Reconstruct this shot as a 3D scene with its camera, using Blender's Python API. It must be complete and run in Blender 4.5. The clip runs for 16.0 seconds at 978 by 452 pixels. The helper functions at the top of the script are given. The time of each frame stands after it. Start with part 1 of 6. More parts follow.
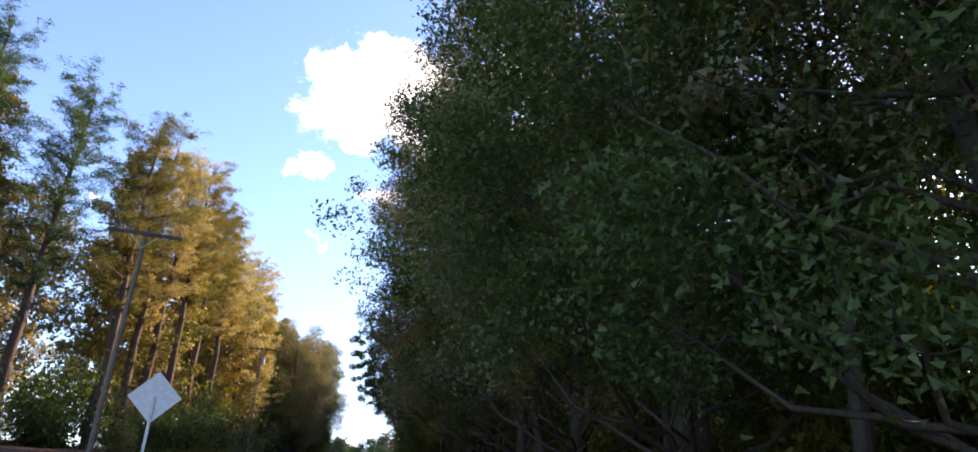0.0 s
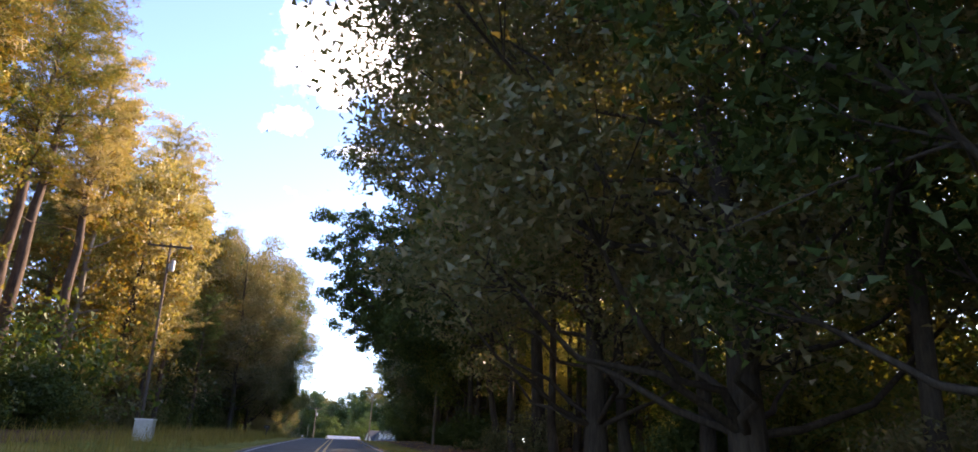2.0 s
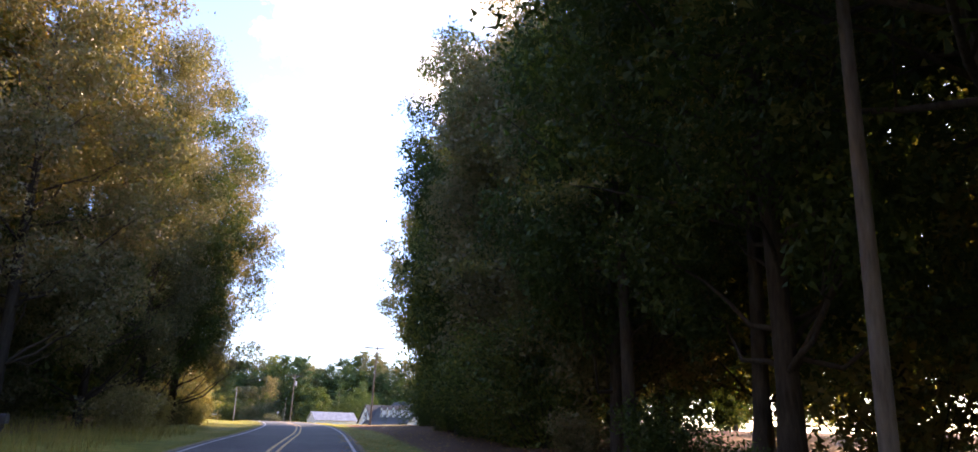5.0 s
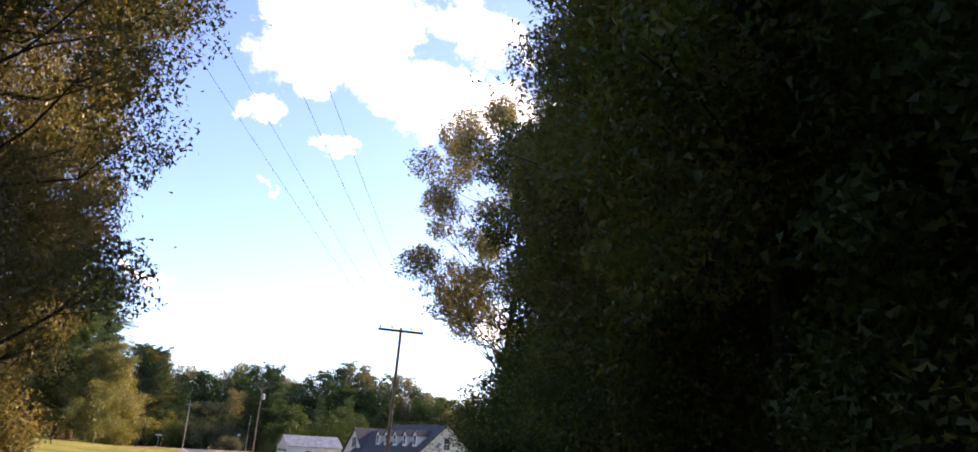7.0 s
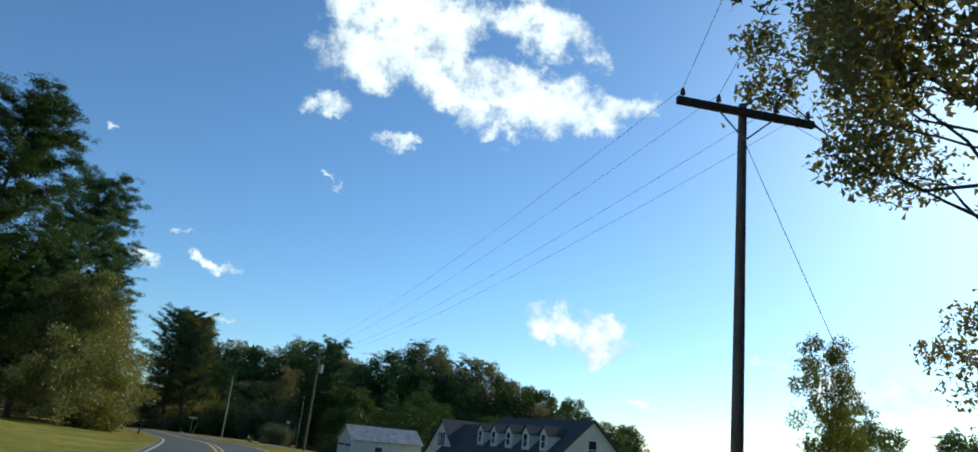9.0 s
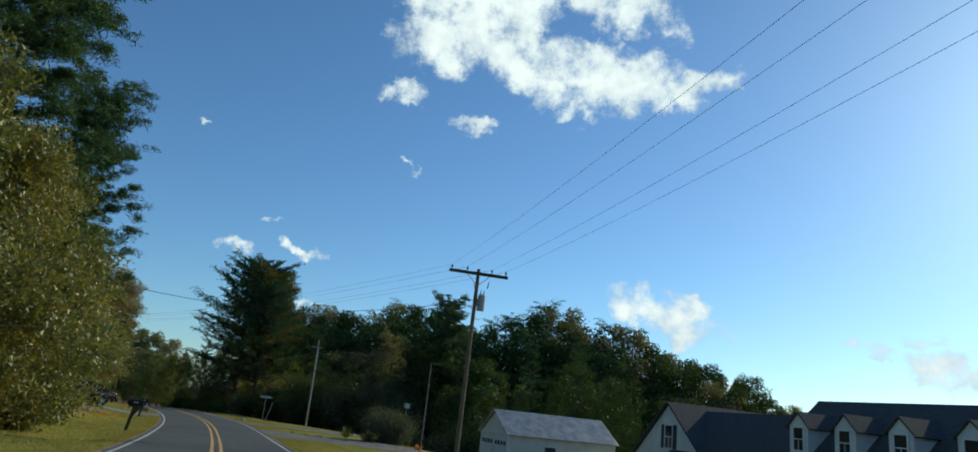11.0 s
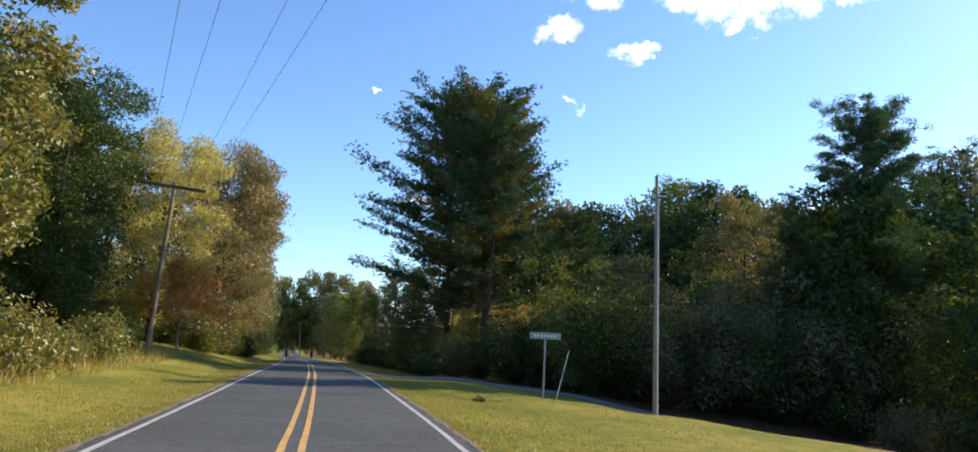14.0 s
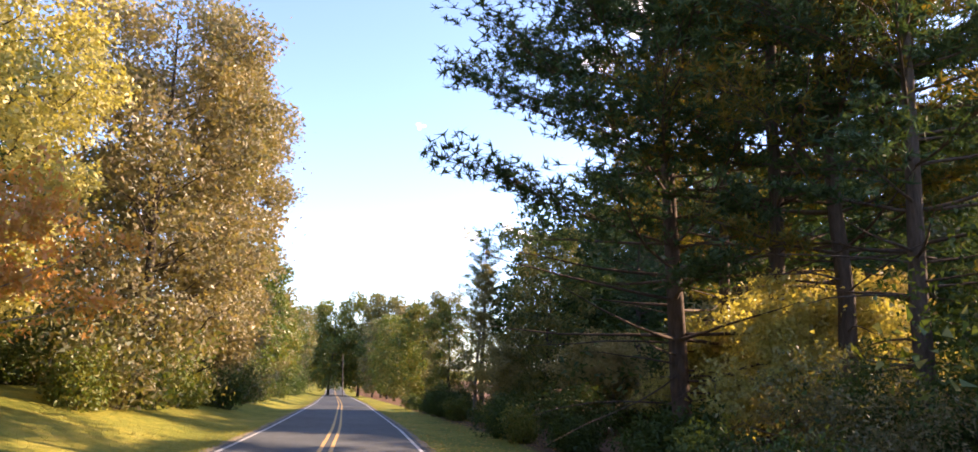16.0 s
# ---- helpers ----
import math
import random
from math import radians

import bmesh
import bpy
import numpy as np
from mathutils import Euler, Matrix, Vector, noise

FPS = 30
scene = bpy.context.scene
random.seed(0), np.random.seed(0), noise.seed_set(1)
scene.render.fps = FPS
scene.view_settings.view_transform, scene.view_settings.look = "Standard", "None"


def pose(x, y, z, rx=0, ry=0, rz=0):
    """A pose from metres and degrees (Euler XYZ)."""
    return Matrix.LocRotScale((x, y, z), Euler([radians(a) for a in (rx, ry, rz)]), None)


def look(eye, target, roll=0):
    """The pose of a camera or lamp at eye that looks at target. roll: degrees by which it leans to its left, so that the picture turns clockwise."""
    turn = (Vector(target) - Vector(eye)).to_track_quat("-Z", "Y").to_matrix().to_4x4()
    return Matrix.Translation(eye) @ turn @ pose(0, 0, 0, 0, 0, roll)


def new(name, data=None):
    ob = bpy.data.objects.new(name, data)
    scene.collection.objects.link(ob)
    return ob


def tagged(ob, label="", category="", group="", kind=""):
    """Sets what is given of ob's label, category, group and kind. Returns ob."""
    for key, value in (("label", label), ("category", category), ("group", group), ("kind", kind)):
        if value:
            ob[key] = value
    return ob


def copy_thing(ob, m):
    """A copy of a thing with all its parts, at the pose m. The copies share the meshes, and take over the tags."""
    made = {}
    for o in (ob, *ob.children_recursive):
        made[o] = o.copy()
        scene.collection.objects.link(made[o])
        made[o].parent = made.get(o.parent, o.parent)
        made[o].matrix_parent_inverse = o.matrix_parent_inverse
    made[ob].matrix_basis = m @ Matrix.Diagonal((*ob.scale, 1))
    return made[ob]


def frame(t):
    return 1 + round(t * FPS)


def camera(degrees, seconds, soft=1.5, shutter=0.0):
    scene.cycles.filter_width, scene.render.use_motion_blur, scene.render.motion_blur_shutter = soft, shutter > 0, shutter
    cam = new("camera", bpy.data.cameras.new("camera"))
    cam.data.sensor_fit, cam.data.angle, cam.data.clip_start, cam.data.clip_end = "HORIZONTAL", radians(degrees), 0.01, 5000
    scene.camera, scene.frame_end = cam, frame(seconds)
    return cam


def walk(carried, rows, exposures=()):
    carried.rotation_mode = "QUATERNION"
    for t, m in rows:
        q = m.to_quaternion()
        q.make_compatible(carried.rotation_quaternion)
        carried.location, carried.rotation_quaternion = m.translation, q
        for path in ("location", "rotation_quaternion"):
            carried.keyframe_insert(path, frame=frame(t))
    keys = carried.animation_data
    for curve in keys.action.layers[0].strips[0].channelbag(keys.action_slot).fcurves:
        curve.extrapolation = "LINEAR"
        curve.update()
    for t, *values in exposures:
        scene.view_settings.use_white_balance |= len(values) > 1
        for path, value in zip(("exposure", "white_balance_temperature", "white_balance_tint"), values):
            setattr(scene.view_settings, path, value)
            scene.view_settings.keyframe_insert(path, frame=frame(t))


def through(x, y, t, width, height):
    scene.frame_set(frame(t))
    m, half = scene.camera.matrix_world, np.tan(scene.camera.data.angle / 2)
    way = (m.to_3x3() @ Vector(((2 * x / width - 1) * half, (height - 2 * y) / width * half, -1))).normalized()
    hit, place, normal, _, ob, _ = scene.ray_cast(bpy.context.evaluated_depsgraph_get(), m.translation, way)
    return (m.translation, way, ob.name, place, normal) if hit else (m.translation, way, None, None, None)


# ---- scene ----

# ---------------------------------------------------------------- camera
cam = camera(71.4, 16.0, soft=1.6)
PATH = [  # seconds, x, y, z, yaw, pitch, roll
    (0, -0.002, 0, 0.446, -0.248, 22.189, -2.322),
    (0.5, -1.277, 8.588, 1.217, 1.546, 22.004, -1.906),
    (1, -2.66, 16.692, 1.704, -0.925, 22.583, -0.714),
    (1.5, -4.051, 25.155, 2.223, -1.756, 20.924, 0.872),
    (2, -5.482, 33.673, 2.854, -1.863, 18.635, -1.886),
    (2.5, -6.883, 41.98, 3.418, -1.715, 17.072, -2.416),
    (3, -8.257, 50.521, 3.834, -3.891, 16.401, -0.939),
    (3.5, -9.866, 58.879, 4.268, -2.195, 16.524, -2.078),
    (3.7, -10.492, 62.226, 4.431, -2.384, 15.980, -1.261),
    (5.8, -16.854, 99.655, 5.340, -3.011, 16.686, -2.93),
    (6, -17.9, 102.925, 5.491, -2.639, 16.832, -4.099),
    (6.5, -19.328, 111.165, 5.766, -2.028, 18.100, -4.263),
    (7, -20.731, 120.12, 5.810, -4.507, 18.375, -2.867),
    (7.5, -22.407, 128.148, 5.883, -4.726, 16.775, -1.794),
    (8, -24.102, 136.644, 5.955, -3.847, 19.198, -2.457),
    (8.5, -26.032, 145.06, 6.107, -3.317, 17.546, -2.925),
    (8.7, -26.848, 148.411, 6.137, -1.608, 17.825, -4.526),
    (10.8, -39.271, 185.914, 6.368, 5, 16.93, -5.704),
    (11, -40.674, 189.383, 6.312, 6.596, 15.612, -5.985),
    (11.5, -44.319, 197.862, 6.193, 9.955, 12.461, -2.334),
    (12, -48.333, 206.008, 6.086, 16.88, 10.895, -3.474),
    (12.5, -52.5, 214.27, 5.866, 17.943, 8.529, -5.094),
    (13, -56.818, 222.147, 5.638, 17.967, 6.827, -5.053),
    (13.5, -61.232, 230.073, 5.573, 20.738, 7.318, -5.337),
    (14, -65.863, 237.482, 5.555, 22.15, 9.383, -2.908),
    (14.5, -70.727, 244.857, 5.471, 22.303, 8.87, -2.036),
    (15, -75.671, 251.792, 5.335, 25.701, 9.828, -2.177),
    (15.5, -80.447, 258.645, 5.103, 24.709, 10.965, -1.592),
    (16, -85.331, 265.355, 5.125, 26.215, 11.881, -2.144),
]
EXPOSURES = [  # seconds, stops, kelvin, tint
    (0.0, 1.6, 7300, 26), (2.0, 1.95, 7500, 28), (3.0, 2.45, 7200, 28), (3.7, 2.65, 7200, 28), (5.8, 1.9, 7900, 34), (7.0, 1.35, 7700, 32), (7.6, 0.7, 7200, 22),
    (8.2, 0.2, 6300, 0), (8.7, 0.0, 6200, -4), (10.8, -0.4, 6100, -6), (12.0, 0.05, 6250, -4), (13.0, 0.55, 6500, 2), (13.5, 0.75, 6600, 6), (14.0, 0.8, 6600, 10), (14.5, 1.0, 6700, 12),
    (15.0, 1.3, 6900, 20), (15.5, 1.6, 7400, 26), (16.0, 1.85, 7900, 28)]
walk(cam, [(t, pose(x, y, z, 90 + p, r, w)) for t, x, y, z, w, p, r in PATH], EXPOSURES)

# ---------------------------------------------------------------- world and sun
SUN_AZ, SUN_EL = 40.0, 26.0  # degrees clockwise from +y, and above the horizon
SUN_DIR = Vector((math.sin(radians(SUN_AZ)) * math.cos(radians(SUN_EL)),
                  math.cos(radians(SUN_AZ)) * math.cos(radians(SUN_EL)), math.sin(radians(SUN_EL))))
sun = new("sun", bpy.data.lights.new("sun", "SUN"))
sun.data.energy, sun.data.angle, sun.data.color = 4.6, radians(0.55), (1.0, 0.86, 0.66)
sun.matrix_world = look(SUN_DIR * 100, (0, 0, 0))


class Nodes:
    """Short forms for building a node tree."""

    def __init__(self, tree):
        self.tree = tree

    def add(self, kind, inputs=None, **settings):
        n = self.tree.nodes.new(kind)
        if "operation" in settings:
            n.operation = settings["operation"]
        if "use_clamp" in settings:
            n.use_clamp = settings["use_clamp"]
        if "interpolation_type" in settings:
            n.interpolation_type = settings["interpolation_type"]
        if "feature" in settings:
            n.feature = settings["feature"]
        if "data_type" in settings:
            n.data_type = settings["data_type"]
        if "blend_type" in settings:
            n.blend_type = settings["blend_type"]
        if "attribute_name" in settings:
            n.attribute_name = settings["attribute_name"]
        for k, v in (inputs or {}).items():
            if isinstance(v, bpy.types.NodeSocket):
                self.tree.links.new(v, n.inputs[k])
            else:
                n.inputs[k].default_value = v
        return n

    def math(self, op, a, b=0.0, clamp=False):
        return self.add("ShaderNodeMath", {0: a, 1: b}, operation=op, use_clamp=clamp).outputs[0]

    def vec(self, op, a, b=(0, 0, 0)):
        n = self.add("ShaderNodeVectorMath", {0: a, 1: b}, operation=op)
        return n.outputs["Value"] if op in ("DOT_PRODUCT", "LENGTH", "DISTANCE") else n.outputs[0]

    def noise(self, vector, scale, detail=4.0, rough=0.55):
        return self.add("ShaderNodeTexNoise", {"Vector": vector, "Scale": scale, "Detail": detail, "Roughness": rough})

    def ramp(self, fac, stops):
        n = self.add("ShaderNodeValToRGB", {"Fac": fac})
        el = n.color_ramp.elements
        while len(el) < len(stops):
            el.new(0.5)
        for e, (p, c) in zip(el, stops):
            e.position, e.color = p, (*c, 1.0)
        return n.outputs["Color"]

    def mix(self, fac, a, b, blend="MIX"):
        n = self.add("ShaderNodeMix", data_type="RGBA", blend_type=blend)
        for k, v in ((0, fac), (6, a), (7, b)):
            if isinstance(v, bpy.types.NodeSocket):
                self.tree.links.new(v, n.inputs[k])
            else:
                n.inputs[k].default_value = v if k == 0 else (*v, 1.0)
        return n.outputs[2]


def direction(az, el):
    a, e = radians(az), radians(el)
    return Vector((math.sin(a) * math.cos(e), math.cos(a) * math.cos(e), math.sin(e)))


world = bpy.data.worlds.new("sky")
scene.world = world
world.use_nodes = True
W = Nodes(world.node_tree)
world.node_tree.nodes.clear()
sky = W.add("ShaderNodeTexSky")
sky.sky_type, sky.sun_disc = "NISHITA", False
sky.sun_elevation, sky.sun_rotation = radians(SUN_EL), radians(SUN_AZ)
sky.air_density, sky.dust_density, sky.ozone_density = 1.0, 0.35, 2.5
coord = W.add("ShaderNodeTexCoord").outputs["Generated"]
wob = W.noise(coord, 9.0, 7.0, 0.62).outputs["Color"]
wob = W.vec("MULTIPLY", W.vec("SUBTRACT", wob, (0.5, 0.5, 0.5)), (0.09, 0.09, 0.09))
curl = W.vec("MULTIPLY", W.vec("SUBTRACT", W.noise(coord, 34.0, 6.0, 0.6).outputs["Color"], (0.5, 0.5, 0.5)), (0.045, 0.045, 0.045))
bent = W.vec("ADD", W.vec("ADD", coord, wob), curl)
# fair-weather clouds: azimuth, elevation, half width, half height (degrees), tilt
CLOUDS = [(-13.2, 30.4, 5.2, 3.6, 10), (-15.2, 33.0, 4.0, 2.8, 0), (-9.5, 34.5, 5.5, 3.2, 0), (-17.2, 25.3, 3.0, 1.3, 12), (-6.0, 29.5, 5.6, 3.2, -18), (-3.5, 27.0, 4.2, 2.2, -12), (1.5, 28.6, 5.4, 2.6, 0), (5.5, 26.6, 4.6, 1.9, 4),
          (9.8, 28.2, 3.6, 1.6, 10), (0.5, 34.2, 6.0, 2.0, -14), (-10.7, 23.2, 2.7, 0.95, -12), (-16.0, 19.5, 1.1, 0.6, -20), (-28.8, 11.0, 2.7, 0.85, -8),
          (-23.5, 11.4, 2.6, 0.8, -6), (7.3, 9.3, 4.6, 1.9, -18), (9.5, 8.0, 3.0, 1.0, 0), (21.8, 7.3, 2.5, 0.8, -8), (24.9, 8.3, 2.4, 0.9, -12),
          (28.0, 6.0, 4.4, 1.7, -10), (-26.2, 13.2, 1.0, 0.4, 0), (-23.2, 8.0, 2.2, 0.7, -5), (-33.5, 19.6, 0.9, 0.5, -15), (12.0, 4.0, 2.0, 0.8, 0)]
cover = None
for az, el, hw, hh, tilt in CLOUDS:
    grow = 1.2 if hw > 3.2 else 0.92
    hw, hh = hw * grow, hh * (grow if hw > 3.2 else 0.75)
    c = direction(az, el)
    right = Vector((math.cos(radians(az)), -math.sin(radians(az)), 0))
    up = right.cross(c)
    ct, st = math.cos(radians(tilt)), math.sin(radians(tilt))
    r2, u2 = right * ct + up * st, up * ct - right * st
    a = W.vec("DOT_PRODUCT", bent, tuple(r2 / math.tan(radians(hw))))
    a = W.math("SUBTRACT", a, r2.dot(c) / math.tan(radians(hw)))
    b = W.vec("DOT_PRODUCT", bent, tuple(u2 / math.tan(radians(hh))))
    b = W.math("SUBTRACT", b, u2.dot(c) / math.tan(radians(hh)))
    q = W.math("ADD", W.math("MULTIPLY", a, a), W.math("MULTIPLY", b, b))
    front = W.math("GREATER_THAN", W.vec("DOT_PRODUCT", coord, tuple(c)), 0.3)
    q = W.math("MULTIPLY", W.math("MULTIPLY", W.math("SUBTRACT", 1.0, q, True), 1.0 if hw > 3.2 else 0.7), front)
    cover = q if cover is None else W.math("MAXIMUM", cover, q)
puff = W.noise(coord, 21.0, 9.0, 0.66).outputs["Fac"]
body = W.math("ADD", W.math("MULTIPLY", cover, 1.25), W.math("MULTIPLY", W.math("SUBTRACT", puff, 0.55), 3.4))
body = W.math("MULTIPLY", body, W.math("MULTIPLY", cover, 5.0, True))
dense = W.add("ShaderNodeMapRange", {"Value": body, "From Min": 0.0, "From Max": 1.0}, interpolation_type="SMOOTHSTEP").outputs[0]
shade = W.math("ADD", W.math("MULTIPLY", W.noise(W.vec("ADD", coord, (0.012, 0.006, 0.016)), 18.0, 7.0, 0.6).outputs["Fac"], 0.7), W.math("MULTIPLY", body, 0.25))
tone = W.ramp(shade, [(0.3, (4.3, 4.8, 5.6)), (0.52, (6.6, 6.9, 7.4)), (0.7, (8.6, 8.6, 8.5))])
clear_sky = W.vec("MULTIPLY", sky.outputs["Color"], (0.71, 0.86, 1.05))
lit = W.mix(dense, clear_sky, tone)
back = W.add("ShaderNodeBackground", {"Color": lit, "Strength": 0.15})
out = W.add("ShaderNodeOutputWorld", {"Surface": back.outputs[0]})

# ---------------------------------------------------------------- materials


def material(name):
    m = bpy.data.materials.new(name)
    m.use_nodes = True
    m.node_tree.nodes.clear()
    n = Nodes(m.node_tree)
    n.out = n.add("ShaderNodeOutputMaterial")
    return m, n


def finish(n, colour, rough=0.8, metal=0.0, bump=None, strength=0.3, dist=0.02, spec=0.3):
    b = n.add("ShaderNodeBsdfPrincipled", {"Roughness": rough, "Metallic": metal, "Specular IOR Level": spec})
    if isinstance(colour, bpy.types.NodeSocket):
        n.tree.links.new(colour, b.inputs["Base Color"])
    else:
        b.inputs["Base Color"].default_value = (*colour, 1)
    if bump is not None:
        h = n.add("ShaderNodeBump", {"Height": bump, "Strength": strength, "Distance": dist})
        n.tree.links.new(h.outputs[0], b.inputs["Normal"])
    n.tree.links.new(b.outputs[0], n.out.inputs[0])
    return b


def place(n):
    return n.add("ShaderNodeNewGeometry").outputs["Position"]


def two_tone(name, a, b, rough=0.8, metal=0.0, scale=8.0, fine=60.0, strength=0.25, spec=0.3):
    """Plain surface with stains at a large scale and grain at a small one."""
    m, n = material(name)
    p = n.add("ShaderNodeTexCoord").outputs["Object"]
    big, small = n.noise(p, scale, 5).outputs["Fac"], n.noise(p, fine, 3).outputs["Fac"]
    f = n.math("ADD", n.math("MULTIPLY", big, 0.7), n.math("MULTIPLY", small, 0.3))
    col = n.ramp(f, [(0.3, a), (0.68, b)])
    finish(n, col, rough, metal, small, strength, 0.01, spec)
    return m


def leaf_material(name, cols, through=0.4, shade=1.0, gloss=0.03):
    m, n = material(name)
    geo = n.add("ShaderNodeNewGeometry")
    rnd = geo.outputs["Random Per Island"]
    obj = n.add("ShaderNodeObjectInfo").outputs["Random"]
    patch = n.noise(geo.outputs["Position"], 0.45, 2).outputs["Fac"]
    f = n.math("ADD", n.math("MULTIPLY", rnd, 0.62), n.math("MULTIPLY", patch, 0.62))
    f = n.math("ADD", f, n.math("MULTIPLY", n.math("SUBTRACT", obj, 0.6), 0.25))
    col = n.ramp(f, [(i / (len(cols) - 1) * 0.8 + 0.1, c) for i, c in enumerate(cols)])
    d = n.add("ShaderNodeBsdfDiffuse", {"Color": col})
    warm = n.mix(1.0, col, (1.25 * shade, 1.15 * shade, 0.5 * shade), "MULTIPLY")
    tr = n.add("ShaderNodeBsdfTranslucent", {"Color": warm})
    mixed = n.add("ShaderNodeMixShader", {0: through, 1: d.outputs[0], 2: tr.outputs[0]})
    g = n.add("ShaderNodeBsdfGlossy", {"Color": (1, 1, 1, 1), "Roughness": 0.45})
    top = n.add("ShaderNodeMixShader", {0: gloss, 1: mixed.outputs[0], 2: g.outputs[0]})
    n.tree.links.new(top.outputs[0], n.out.inputs[0])
    return m


LEAF = {
    "green": leaf_material("green_leaves", [(0.041, 0.072, 0.020), (0.072, 0.123, 0.026), (0.123, 0.160, 0.032), (0.203, 0.189, 0.043)], 0.34),
    "dark": leaf_material("dark_leaves", [(0.029, 0.055, 0.019), (0.051, 0.087, 0.023), (0.087, 0.123, 0.036)], 0.24, gloss=0.015),
    "olive": leaf_material("olive_leaves", [(0.062, 0.095, 0.03), (0.115, 0.145, 0.043), (0.19, 0.19, 0.06), (0.28, 0.235, 0.075)], 0.34),
    "gold": leaf_material("golden_leaves", [(0.18, 0.17, 0.08), (0.3, 0.27, 0.12), (0.4, 0.34, 0.16), (0.42, 0.32, 0.17)], 0.42),
    "yellow": leaf_material("yellow_leaves", [(0.23, 0.23, 0.085), (0.45, 0.41, 0.15), (0.57, 0.52, 0.21)], 0.45),
    "russet": leaf_material("russet_leaves", [(0.26, 0.25, 0.06), (0.46, 0.34, 0.08), (0.6, 0.32, 0.1), (0.56, 0.26, 0.09)], 0.42),
    "brown": leaf_material("brown_green_leaves", [(0.085, 0.1, 0.045), (0.13, 0.14, 0.062), (0.19, 0.18, 0.085), (0.25, 0.2, 0.1)], 0.35),
    "tan": leaf_material("tan_leaves", [(0.12, 0.135, 0.072), (0.19, 0.185, 0.1), (0.265, 0.225, 0.13), (0.31, 0.24, 0.145)], 0.38),
    "sage": leaf_material("grey_green_leaves", [(0.06, 0.075, 0.045), (0.11, 0.125, 0.075), (0.17, 0.18, 0.11)], 0.2, gloss=0.01),
    "pine": leaf_material("pine_needles", [(0.034, 0.072, 0.040), (0.06, 0.112, 0.056), (0.1, 0.15, 0.066)], 0.25, gloss=0.012),
    "oldpine": leaf_material("dry_pine_needles", [(0.051, 0.080, 0.029), (0.109, 0.131, 0.041), (0.203, 0.174, 0.043), (0.276, 0.172, 0.046)], 0.3, gloss=0.012),
    "weed": leaf_material("weeds", [(0.102, 0.116, 0.029), (0.232, 0.203, 0.051), (0.322, 0.230, 0.069), (0.345, 0.276, 0.057)], 0.35),
    "grass": leaf_material("grass_blades", [(0.125, 0.15, 0.035), (0.2, 0.195, 0.045), (0.31, 0.265, 0.065), (0.36, 0.3, 0.095)], 0.35),
}


def bark_material(name, a, b):
    m, n = material(name)
    p = n.add("ShaderNodeTexCoord").outputs["Object"]
    s = n.vec("MULTIPLY", p, (9, 9, 1.6))
    ridge = n.noise(s, 1.4, 6, 0.65).outputs["Fac"]
    blotch = n.noise(p, 0.7, 3).outputs["Fac"]
    f = n.math("ADD", n.math("MULTIPLY", ridge, 0.7), n.math("MULTIPLY", blotch, 0.35))
    finish(n, n.ramp(f, [(0.32, a), (0.72, b)]), 0.95, 0, ridge, 0.8, 0.04, 0.1)
    return m


BARK = bark_material("grey_brown_bark", (0.032, 0.025, 0.02), (0.11, 0.09, 0.07))
PINE_BARK = bark_material("reddish_pine_bark", (0.05, 0.036, 0.029), (0.17, 0.125, 0.1))
PALE_BARK = bark_material("pale_bark", (0.14, 0.12, 0.1), (0.36, 0.32, 0.27))
POLE_WOOD = bark_material("weathered_pole_wood", (0.11, 0.085, 0.065), (0.27, 0.22, 0.18))
PALE_POLE = bark_material("pale_grey_pole_wood", (0.22, 0.195, 0.17), (0.42, 0.38, 0.34))
DARK_WOOD = bark_material("dark_arm_wood", (0.05, 0.042, 0.036), (0.13, 0.11, 0.095))


